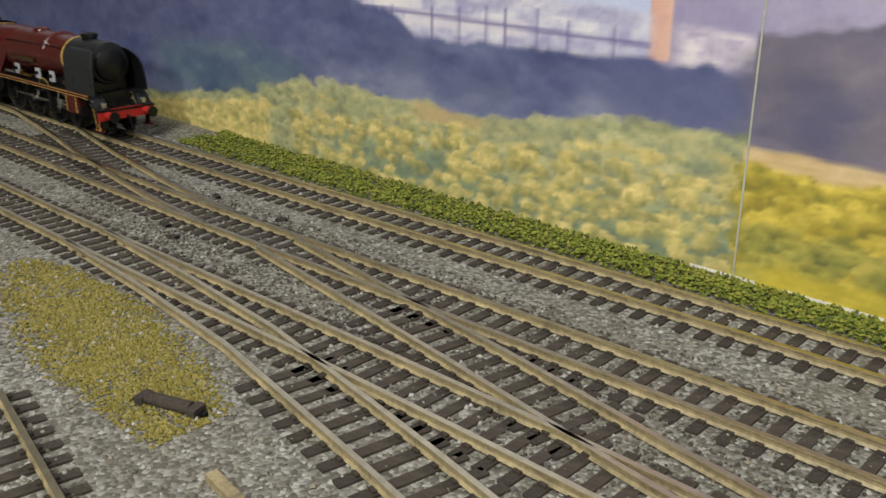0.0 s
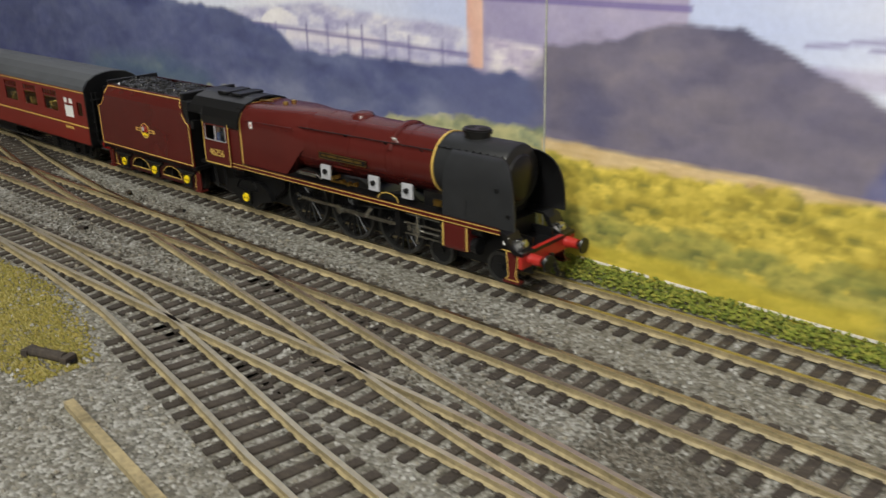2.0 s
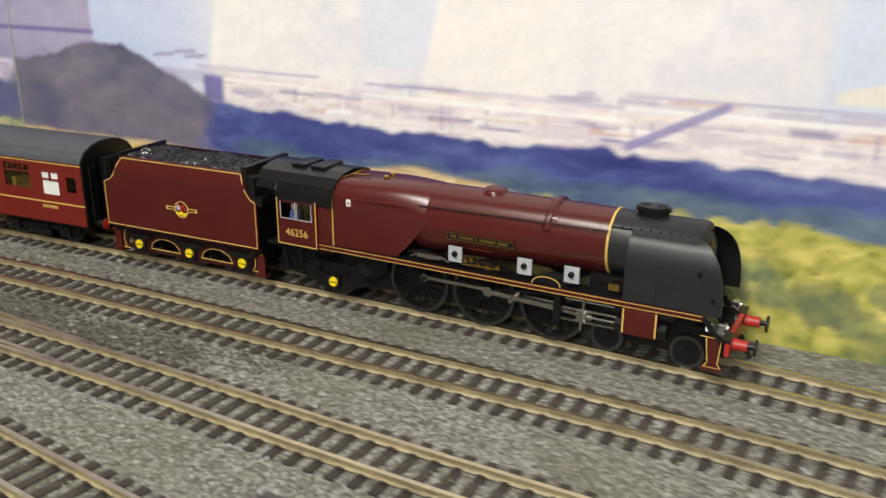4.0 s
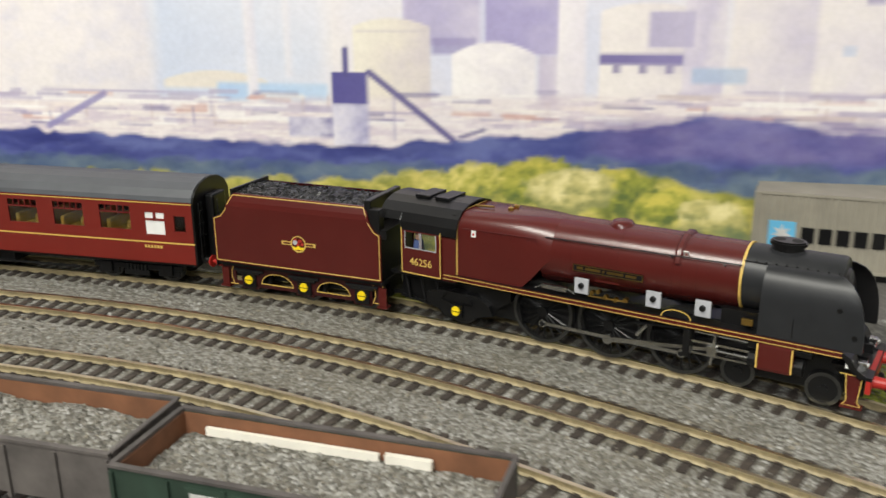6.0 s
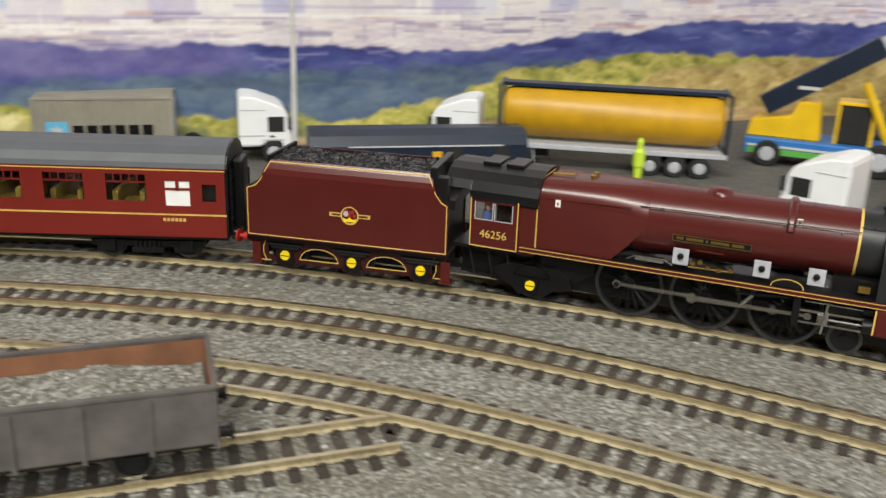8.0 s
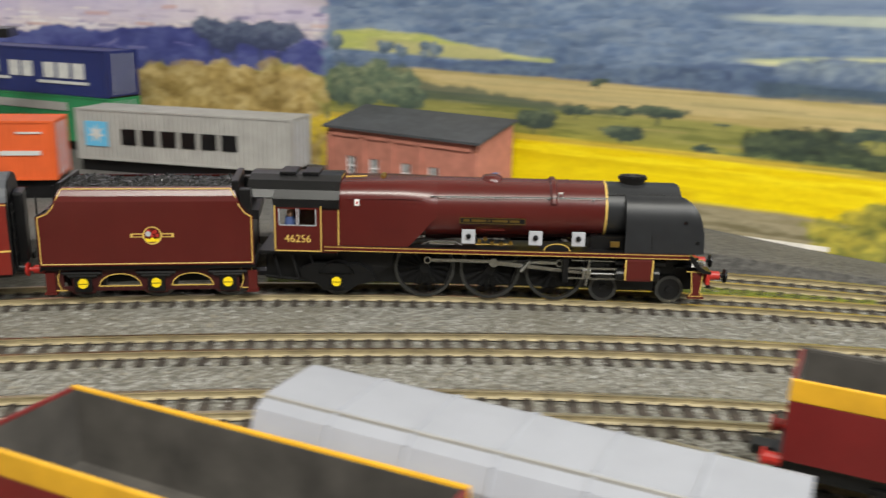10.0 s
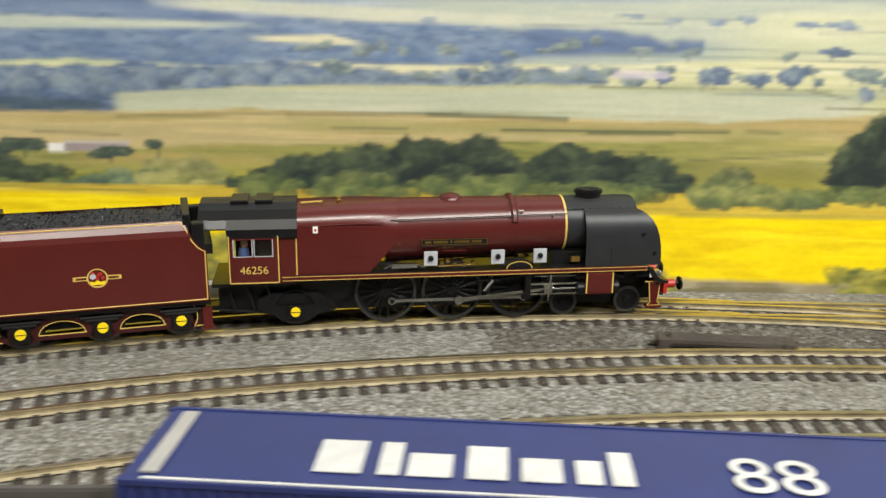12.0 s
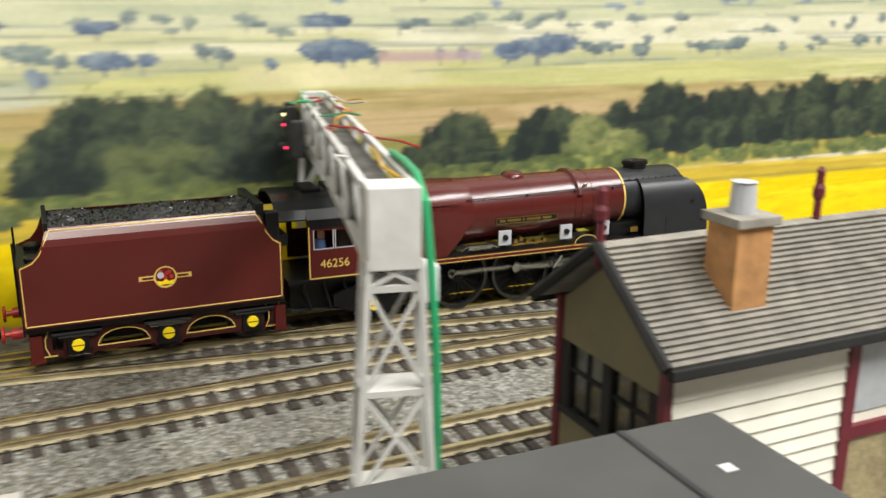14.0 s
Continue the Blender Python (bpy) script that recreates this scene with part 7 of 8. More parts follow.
    part("chimney_cap", boxbm(cx - 5.6, cx + 5.6, cy - 5.6, cy + 5.6, rz + 6, rz + 8, bev=0.3), M_ROOFT, ch)
    bm = bmesh.new()
    tube(bm, [ring_z(rz + q, cx, cy, r, 14) for q, r in ((8, 2.8), (14, 2.4), (14.4, 2.7))])
    part("chimney_pot", bm, M_GREYP, ch)
    part("flashing", boxbm(cx - 6, cx + 6, cy - 6.5, cy - 4.6, ez + 2.5, ez + 3.6), M_ROOFT, ch)


signal_box()

# ---- the printed scene on the backdrop: u along the wall, z up, mm ----
BACK = bpy.data.objects["backdrop"]
DU, DZ = 1.5, 1.2
UA, UB, ZA, ZB = -2100.0, 1750.0, -12.0, 172.0
PU, PZ = np.arange(UA, UB + DU, DU), np.arange(ZA, ZB + DZ, DZ)
INK = np.zeros((len(PZ), len(PU), 3))
_lattice = np.random.RandomState(7).rand(256, 256)
_dots = np.random.RandomState(11)


def tint(code):
    """Ink from a web colour, as a linear reflectance."""
    c = np.array([int(code[i:i + 2], 16) / 255 for i in (0, 2, 4)])
    return np.where(c < 0.04045, c / 12.92, ((c + 0.055) / 1.055) ** 2.4) * 1.04


def waver(u, z, su, sz, octaves=4, seed=0):
    """Smooth broken noise from 0 to 1 with grains su by sz mm."""
    total, gain = 0.0, 0.0
    for o in range(octaves):
        x, y = u / su * 2 ** o + seed * 17.3 + o * 5.1, z / sz * 2 ** o + seed * 9.7 + o * 3.3
        i, j = np.floor(x).astype(int), np.floor(y).astype(int)
        f, g = x - i, y - j
        f, g = f * f * (3 - 2 * f), g * g * (3 - 2 * g)
        n = (_lattice[i % 256, j % 256] * (1 - f) + _lattice[(i + 1) % 256, j % 256] * f) * (1 - g) \
            + (_lattice[i % 256, (j + 1) % 256] * (1 - f) + _lattice[(i + 1) % 256, (j + 1) % 256] * f) * g
        total, gain = total + n * 0.55 ** o, gain + 0.55 ** o
    return total / gain


def ease(x):
    x = np.clip(x, 0, 1)
    return x * x * (3 - 2 * x)


def cols(u0, u1):
    return slice(max(0, int((u0 - UA) / DU)), max(0, min(len(PU), int((u1 - UA) / DU) + 1)))


def land(top, low, *inks, soft=2.0, rough=1.0, crown=0.0, wave=12.0, grain=(40, 9), fade=10.0, seed=1, strength=1.0, fall=0.0):
    """Ground between low and top: lists of (u, z). crown: rounded tree tops on the upper edge. fall: inks run from top to foot."""
    us, zs = zip(*top)
    ul, zl = zip(*low) if isinstance(low, list) else ((us[0], us[-1]), (low, low))
    c = cols(us[0], us[-1])
    u, z = PU[c][None, :], PZ[:, None]
    edge = np.interp(u, us, zs) + rough * 2 * (waver(u, u * 0, wave * 1.5, 9, 4, seed) - 0.5)
    if crown:
        edge = edge + crown * (1.7 * waver(u, u * 0, wave * 1.1, 9, 2, seed + 3) + 0.9 * waver(u, u * 0, wave * 0.4, 9, 2, seed + 5) - 1.2)
    m = ease((edge - z) / soft + 0.5) * ease((z - np.interp(u, ul, zl)) / soft + 0.5) * strength
    if fade:
        m = m * ease((u - us[0]) / fade) * ease((us[-1] - u) / fade)
    k = np.clip((waver(u, z, *grain, 5, seed + 9) - 0.28) / 0.44, 0, 1)
    if fall:
        k = np.clip(k * (1 - fall) + fall * np.clip((edge - z) / np.maximum(edge - np.interp(u, ul, zl), 1), 0, 1), 0, 1)
    k = k[..., None] * (len(inks) - 1)
    col = sum(tint(q) * np.clip(1 - np.abs(k - i), 0, 1) for i, q in enumerate(inks))
    INK[:, c] = INK[:, c] * (1 - m[..., None]) + col * m[..., None]


def block(u0, u1, z0, z1, *inks, lean0=0.0, lean1=0.0, soft=1.6, bow=0.0, strength=1.0, grain=(14, 10), seed=2):
    """A printed building or tank; lean: how far its upper end is drawn in; bow: rounding of the top."""
    c = cols(u0 - 4 - abs(lean0), u1 + 4 + abs(lean1))
    u, z = PU[c][None, :], PZ[:, None]
    h = np.clip((z - z0) / max(z1 - z0, 1), 0, 1)
    a, b = u0 + lean0 * h, u1 - lean1 * h
    mid = np.clip((u - (u0 + u1) / 2) / max((u1 - u0) / 2, 1), -1, 1)
    m = ease((u - a) / soft + 0.5) * ease((b - u) / soft + 0.5) * ease((z - z0) / soft + 0.5) * ease((z1 - bow * mid ** 2 - z) / soft + 0.5) * strength
    k = np.clip(0.5 + 0.34 * mid + 0.9 * (waver(u, z, *grain, 4, seed) - 0.5), 0, 1)[..., None] * (len(inks) - 1)
    col = sum(tint(q) * np.clip(1 - np.abs(k - i), 0, 1) for i, q in enumerate(inks))
    INK[:, c] = INK[:, c] * (1 - m[..., None]) + col * m[..., None]


def stroke(u0, z0, u1, z1, w, ink, soft=1.4, strength=1.0):
    """A printed line: pipe, conveyor, hedge or post."""
    c = cols(min(u0, u1) - w - 3, max(u0, u1) + w + 3)
    u, z = PU[c][None, :], PZ[:, None]
    L = math.hypot(u1 - u0, z1 - z0)
    t = np.clip(((u - u0) * (u1 - u0) + (z - z0) * (z1 - z0)) / (L * L), 0, 1)
    d = np.hypot(u - u0 - t * (u1 - u0), z - z0 - t * (z1 - z0))
    m = (ease((w / 2 - d) / soft + 0.5) * strength)[..., None]
    INK[:, c] = INK[:, c] * (1 - m) + tint(ink) * m


def bush(u, z, w, h, dark, mid, light, strength=1.0, leaf=1.0):
    """One printed clump: ragged outline, lit from above, darker at its foot."""
    a, b = max(0, int((u - w * 0.75 - UA) / DU)), min(len(PU), int((u + w * 0.75 - UA) / DU) + 2)
    p, q = max(0, int((z - h * 0.75 - ZA) / DZ)), min(len(PZ), int((z + h * 0.75 - ZA) / DZ) + 2)
    if b - a < 2 or q - p < 2:
        return
    U, Z = PU[a:b][None, :], PZ[p:q][:, None]
    x, y = (U - u) / (w / 2), (Z - z) / (h / 2)
    n = waver(U, Z, 5.0 * leaf, 4.0 * leaf, 3, int(u) % 13)
    r = np.sqrt(x * x + y * y) + (n - 0.5) * 0.9
    m = (ease((1 - r) / 0.38 + 0.3) * strength)[..., None]
    k = np.clip(0.5 + 0.36 * y - 0.16 * x + (n - 0.5) * 1.5 + _dots.uniform(-0.22, 0.22), 0, 1)[..., None] * 2
    col = dark * np.clip(1 - k, 0, 1) + mid * np.clip(1 - np.abs(k - 1), 0, 1) + light * np.clip(k - 1, 0, 1)
    INK[p:q, a:b] = INK[p:q, a:b] * (1 - m) + col * m


def thicket(top, low, inks, n, w, h, strength=0.9, leaf=1.0, spread=1.0, size_fall=0.0):
    """Clumps strewn between low and top, the far ones first."""
    us, zs = zip(*top)
    ul, zl = zip(*low) if isinstance(low, list) else ((us[0], us[-1]), (low, low))
    d, m, l = [tint(q) for q in inks]
    spots = []
    for _ in range(n):
        u = _dots.uniform(us[0], us[-1])
        f = _dots.rand() ** spread
        zt, zb = np.interp(u, us, zs), np.interp(u, ul, zl)
        spots.append((zb + (zt - zb) * f - h * 0.3, u, f, _dots.uniform(0.55, 1.35)))
    for z, u, f, k in sorted(spots, reverse=True):
        k = k * (1 - size_fall * f)
        v = _dots.uniform(0.82, 1.18)
        bush(u, z, w * k, h * k, d * v, m * v, l * v, strength, leaf)


def tree(u, foot, w, h, inks, strength=0.95):
    """A single printed tree of a few clumps with a trunk."""
    d, m, l = [tint(q) for q in inks]
    stroke(u, foot, u, foot + h * 0.4, max(0.8, w * 0.08), inks[0], strength=0.7 * strength)
    for _ in range(3 if w < 14 else 9):
        bush(u + _dots.uniform(-0.26, 0.26) * w, foot + h * _dots.uniform(0.4, 0.76), w * _dots.uniform(0.5, 0.8), h * _dots.uniform(0.42, 0.6), d, m, l, strength, 0.8)


NAVY, SLATE, BLUEW = ("464b74", "59608a", "727a9c"), ("565c86", "6d7496", "8b90a8"), ("353a78", "484f8e", "666fa6")
HILLW, GREENW = ("5c5a72", "716c80", "877f8a"), ("4c6276", "5f7880", "7d9088")
SAGE, GORSE, GOLD = ("737e6a", "989c78", "c2bc8a"), ("87885c", "b7ab68", "e4d08c"), ("7c7838", "ae9c40", "d8c258")
BUSHES, DEEPB, BROWN = ("6a7238", "a19e4c", "d2c470"), ("4a5a52", "6d7a56", "98995c"), ("86703e", "b39a5e", "d3bd84")
WOOD, GREEN = ("2c3634", "3d4a3c", "586446"), ("44543a", "5c6842", "838a50")
FARW, FART, FARG = ("4d6690", "647ea2", "8a9db4"), ("526684", "6d809a", "90a0a8"), ("45584e", "5f7158", "86906a")

# left wall and corner: sky and works
land([(UA, 300), (-1180, 300)], -20, "c4cdec", "dbe0f2", "e8e8f0", fade=0, grain=(160, 50))
land([(-1240, 300), (400, 300)], -20, "dcdeee", "ebe6ea", "f1ece8", fade=60, grain=(90, 60))
block(-1384, -1283, 60, 190, "9a92b6", "a79fbe", "b7aec6", soft=2)
block(-1385, -1376, 70, 190, "d8a898", "e6bfae")
stroke(-1376, 99, -1283, 99, 2.6, "6d5f9c", strength=0.7)
land([(-1560, 86), (-1480, 92), (-1430, 88), (-1380, 86)], 60, "a9a6c8", "c6c4da", "e2dfe8", soft=4, grain=(9, 4))
block(-1532, -1500, 80, 88, "f4f0ee", "dcd8e4", bow=6)
block(-1512, -1440, 73, 79, "ece6ea", "cfc9dc", lean0=2)
for _u in (-1520, -1494, -1478, -1462, -1452, -1436, -1420, -1400):
    stroke(_u, 66, _u, 80 + _u % 5, 1.4, "6e679a", strength=0.75)
stroke(-1540, 79, -1385, 75, 1.8, "736b9e", strength=0.8)
land([(-1378, 84), (-1330, 80), (-1283, 88)], 60, "b6aac6", "d6cdda", "e9e2e4", soft=3, grain=(8, 3))
# cooling towers and stacks
block(-1210, -1085, 70, 260, "f6f1ee", "efe9ea", "dcd9e4", lean0=34, lean1=20, soft=4)
block(-1122, -1062, 92, 260, "d3d8ec", "dfe2f0", lean0=-4, lean1=-16, soft=8, strength=0.6)
block(-1096, -928, 72, 260, "f2ece8", "ebe5e6", "d9d6e2", lean0=46, lean1=20, soft=4)
block(-934, -840, 84, 260, "c9d4ea", "d8deee", "e6e6f0", soft=14, strength=0.85, grain=(60, 40))
block(-930, -872, 90, 99, "efe6d6", "e8dccc", bow=5, strength=0.8)
block(-900, -840, 83, 93, "b5cfee", "c6daf0", soft=3)
block(-883, -877, 80, 260, "efecf0", "dfdce8", soft=3)
block(-862, -858, 96, 260, "f2eef0", "e2dee8", soft=3, strength=0.6)
block(-800, -762, 112, 260, "c6bdd8", "b9b2d2", "cfc8dc", soft=2.5)
block(-760, -718, 108, 260, "a49cc8", "b0a8d0", "c9c2dc", soft=2.5)
block(-826, -787, 78, 125, "f0eadc", "ebe3d8", "d9d0d2", bow=4)
stroke(-824, 119, -789, 119, 1.2, "cbc2c8", strength=0.5)
block(-786, -764, 108, 116, "8f87b6", "a59dc4", soft=2, strength=0.8)
block(-776, -735, 76, 114, "fbf8f6", "f4eff0", "e0dbe4", bow=6)
block(-734, -722, 84, 108, "c9c0d6", "dcd5e0", soft=2)
block(-726, -712, 74, 260, "f3eef0", "e6e0ea", lean0=2, lean1=2)
block(-706, -662, 80, 132, "f4eeea", "ece5e4", "dad3dc", bow=4)
block(-706, -666, 104, 109, "7d74a8", "8d84b4", soft=2)
for _u in (-700, -688, -676):
    block(_u, _u + 4, 100, 104, "7a719f", "938ab4", soft=1.4, strength=0.8)
block(-668, -650, 90, 150, "e3dce6", "cfc8dc", "efe9ea", soft=2)
block(-684, -664, 112, 128, "a8a0c8", "c2bbd6", soft=2, strength=0.8)
block(-648, -610, 84, 260, "efe8e6", "e2dbe2", "d3ccdc", soft=3)
block(-664, -640, 96, 103, "a9bedc", "bccbe0", soft=2, strength=0.8)
_rn = random.Random(21)
for _i in range(26):
    _u = -606 + _i * 36 + _rn.uniform(-9, 9)
    _w, _z = _rn.uniform(24, 60), _rn.uniform(104, 165)
    block(_u, _u + _w, 72, _z, *(("f2ebe6", "e6dfe4", "d6cfdc"), ("d2cae0", "c2bad6", "ded6e2"), ("f6f2ee", "ece6e8"), ("c9c8e2", "b8b4d6", "dcd8e6"), ("eae2e0", "d8d0da"))[_i % 5], soft=2.5, strength=0.85)
    for _k in range(3):
        _v = _u + _rn.uniform(0.1, 0.7) * _w
        block(_v, _v + _rn.uniform(5, 18), _z - 12 - 11 * _k, _z - 8 - 11 * _k + _rn.uniform(-1, 3), *(("8f86b4", "a59dc6"), ("b9b1ce", "cac2d8"), ("b7c6e0", "c9d2e6"))[(_i + _k) % 3], soft=1.8, strength=0.7)
# yards, pipe racks and roofs along the foot of the works
land([(-1215, 84), (-1100, 80), (-900, 84), (-600, 92), (-300, 96), (-100, 104), (150, 116), (400, 122)], 40, "e2d6d8", "f0e8e6", "d2c4d0", "ece0dc", soft=5, grain=(26, 3.5), strength=0.8)
land([(-200, 132), (100, 146), (250, 138), (400, 142)], [(-200, 100), (400, 110)], "b9aed2", "cfc4da", "ddd2dc", soft=9, rough=4, grain=(60, 12), strength=0.7)
for _i in range(420):
    _u = _rn.uniform(-1200, 390)
    _base = float(np.interp(_u, (-1200, -600, -100, 400), (66, 76, 88, 106)))
    _z = _base + 18 * _rn.random() ** 1.6
    _c = ("8c82ae", "b5a8c2", "fbf8f6", "cf9f92", "9a90b4", "f6efe8", "c8b6b4", "a9a0c0", "fdfbfa", "6f699c")[_i % 10]
    if _i % 4:
        stroke(_u, _z, _u + _rn.uniform(4, 26), _z + _rn.uniform(-0.6, 0.6), _rn.uniform(0.9, 2.6), _c, strength=0.62)
    else:
        stroke(_u, _z - 3, _u, _z + _rn.uniform(2, 8), 1.1, _c, strength=0.55)
for _u, _z, _e in ((-1215, 86, 70), (-1120, 84, 130), (-1003, 88, 100), (-900, 80, 110), (-640, 92, 150), (-520, 98, 160)):
    stroke(_u, _z, _u + _e, _z - 1, 1.3, "a79cc0", strength=0.6)
    stroke(_u, _z - 5, _u + _e * 0.9, _z - 6, 2.0, "faf6f4", strength=0.8)
block(-862, -838, 66, 76, "a8a4c4", "d8d4e2", "8f8bb4", grain=(5, 4))
block(-838, -819, 62, 84, "eae6ee", "d0cde0", "a5a2c6", grain=(6, 5))
block(-838, -819, 83, 99, "565192", "65609c", soft=1.2)
stroke(-830, 98, -830, 110, 3.0, "5d5890")
stroke(-818, 99, -774, 65, 3.2, "6d6696")
stroke(-806, 88, -806, 66, 1.2, "9a93b8", strength=0.7)
stroke(-772, 68, -760, 72, 2.0, "6d6696", strength=0.8)
stroke(-1002, 68, -966, 86, 3.4, "9089ba", strength=0.85)
block(-1240, -1203, 78, 84, "a9a3c6", "c8c2d8", soft=2, strength=0.8)
block(-1212, -1200, 70, 82, "6c67a0", "8a84b6", soft=2)
for _u, _z in ((-1236, 90), (-1222, 92), (-1216, 90)):
    stroke(_u - 6, _z, _u + 6, _z + 1, 1.8, "8d86b2", strength=0.7)
land([(-1215, 70), (-1190, 68), (-1080, 70)], 58, "f4eeea", "e3dade", soft=2.5, grain=(30, 3))

# woods on the left wall
land([(UA, 92), (-1990, 84), (-1800, 86), (-1640, 88), (-1560, 84), (-1525, 78), (-1505, 68), (-1450, 68), (-1400, 70), (-1343, 69)], -12, *NAVY, soft=3, crown=3, wave=13, grain=(34, 16), fade=0)
thicket([(UA, 86), (-1640, 86), (-1560, 82), (-1525, 75), (-1505, 66), (-1450, 66), (-1343, 67)], 34, ("4a4f78", "565c84", "6d7494"), 900, 34, 17, 0.42, 2.6)
land([(-1760, 44), (-1690, 50), (-1640, 52), (-1590, 46), (-1560, 34)], 18, *GREENW, soft=16, rough=4, grain=(24, 12), strength=0.55, fade=40)
land([(-1600, 46), (-1520, 52), (-1460, 50), (-1400, 54), (-1343, 52)], 26, *SLATE, soft=14, rough=5, grain=(26, 12), strength=0.7, fade=40)
land([(-1343, 82), (-1320, 85), (-1292, 93), (-1264, 94), (-1250, 88), (-1236, 82), (-1216, 73), (-1196, 64), (-1160, 48), (-1120, 28)], 0, *HILLW, soft=2.5, crown=1.8, wave=10, grain=(30, 18), fade=0)
thicket([(-1340, 80), (-1292, 90), (-1264, 90), (-1250, 85), (-1216, 70), (-1196, 61), (-1160, 45)], 36, HILLW, 260, 30, 15, 0.34, 2.6)
land([(-1343, 78), (-1322, 70), (-1300, 56)], 48, "4a4d74", "5c5f80", soft=14, strength=0.5, fade=20)
block(-1400, -1343, 34, 68, "5b6088", "6a6e90", soft=10, strength=0.5)
land([(-1215, 68), (-1150, 66), (-1110, 63), (-1000, 66), (-906, 63), (-822, 62), (-748, 68), (-689, 75), (-660, 80), (-624, 79), (-600, 73), (-543, 76), (-466, 75), (-391, 70), (-295, 77), (-240, 82), (-175, 88), (-30, 86), (120, 99), (186, 98), (270, 104), (320, 108), (360, 104), (400, 94)], -12, *BLUEW, soft=2.5, crown=3.4, wave=17, grain=(40, 12), fade=14)
thicket([(-1200, 62), (-906, 59), (-748, 63), (-660, 74), (-543, 72), (-391, 66), (-240, 78), (-30, 84), (120, 95), (320, 104), (396, 90)], 44, BLUEW, 700, 36, 13, 0.45, 2.2)
land([(-720, 76), (-690, 80), (-640, 81), (-560, 78), (-500, 72)], 60, "5f5590", "7a6ea4", "8e84b0", soft=8, rough=3, grain=(18, 10), strength=0.6, fade=30)
thicket([(-1180, 50), (-900, 52), (-748, 56), (-600, 60), (-300, 62), (-200, 66)], 30, ("3f4f74", "51637e", "70808a"), 800, 30, 12, 0.5, 2.0)
for _i in range(40):
    _u = _rn.uniform(-520, 380)
    stroke(_u, float(np.interp(_u, (-520, 380), (66, 96))) + _rn.uniform(-6, 5), _u + _rn.uniform(6, 26), float(np.interp(_u, (-520, 380), (66, 96))) + _rn.uniform(-6, 5), 1.4, ("8f8cc0", "5a5aa0", "b0aace")[_i % 3], strength=0.4)
for _u in (290, 312, 336, 352):
    tree(_u, 84 + _u % 3, 40, 26, ("39415e", "4a5470", "68738a"))

# near bushes on the left wall
land([(UA, 22), (-1760, 12), (-1640, 24), (-1600, 35), (-1520, 38), (-1450, 38), (-1382, 48), (-1343, 49)], -12, *SAGE, soft=3, crown=3, wave=16, grain=(12, 7), fade=0)
thicket([(-1700, 18), (-1640, 25), (-1600, 37), (-1550, 40), (-1500, 37), (-1450, 39), (-1382, 49), (-1346, 50)], 6, SAGE, 700, 17, 10, 0.75, 1.1)
land([(-1515, 39), (-1480, 37), (-1440, 35)], 28, "c5ab7c", "b79c74", soft=4, rough=3, strength=0.75, fade=18)
thicket([(-1760, 6), (-1640, 20), (-1580, 31), (-1520, 30), (-1480, 32), (-1440, 32), (-1400, 36), (-1346, 40)], -8, GORSE, 1500, 14, 8.5, 0.8, 1.0)
thicket([(-1620, 30), (-1480, 32), (-1346, 40)], -8, SAGE, 520, 15, 8, 0.75, 1.0)
thicket([(-1560, 14), (-1480, 18), (-1346, 18)], -6, ("5f7068", "7d8c74", "a2aa80"), 240, 15, 9, 0.65, 1.0)
thicket([(-1600, 24), (-1346, 34)], -8, GORSE, 380, 9, 5.5, 0.8, 0.8)
land([(-1343, 46), (-1303, 45), (-1242, 46), (-1160, 41), (-1095, 49), (-1060, 46), (-1030, 38)], -12, "c5a878", "d8bf92", "b89a70", soft=2.5, rough=1.5, grain=(24, 5), fade=0)
for _k in range(8):
    block(-1158 + _k * 10, -1149 + _k * 10, 38, 46, "ecd9b4", "d6bd94", "e4cfa8", lean0=3, lean1=-3, soft=1.2)
land([(-1343, 41), (-1310, 37), (-1260, 42), (-1190, 40), (-1150, 35), (-1090, 38), (-1020, 34)], -12, *GOLD, soft=3, crown=3, wave=13, grain=(12, 7), fade=0)
thicket([(-1342, 42), (-1310, 38), (-1260, 43), (-1190, 42), (-1150, 36), (-1050, 36)], -6, ("77753a", "b09e42", "dcc65c"), 950, 12, 7, 0.8, 1.0)
thicket([(-1342, 24), (-1300, 20), (-1240, 22), (-1050, 24)], -8, ("626a40", "8d8c48", "bcae58"), 700, 11, 6.5, 0.75, 1.0)
land([(-1342, 6), (-1280, 8), (-1200, 8)], -4, "dcc23c", "c8b034", soft=5, rough=2, grain=(18, 3), strength=0.5, fade=14)
land([(-1060, 38), (-935, 43), (-875, 40), (-801, 46), (-758, 50), (-712, 49), (-672, 51), (-652, 44), (-600, 38), (-558, 34), (-456, 26), (-387, 38), (-336, 52), (-293, 58), (-240, 66), (-170, 62), (-60, 60), (100, 64), (187, 68), (300, 76), (400, 78)], -12, *BUSHES, soft=3, crown=3, wave=20, grain=(14, 8), fade=8)
thicket([(-1060, 38), (-935, 44), (-875, 42), (-801, 48), (-758, 53), (-731, 55), (-706, 48), (-672, 52), (-652, 44), (-600, 40), (-558, 37), (-456, 28), (-387, 40), (-336, 54), (-240, 67), (-170, 63), (-60, 61), (100, 65), (187, 69), (300, 77), (396, 79)], 4, BUSHES, 1300, 22, 14, 0.85, 1.1)
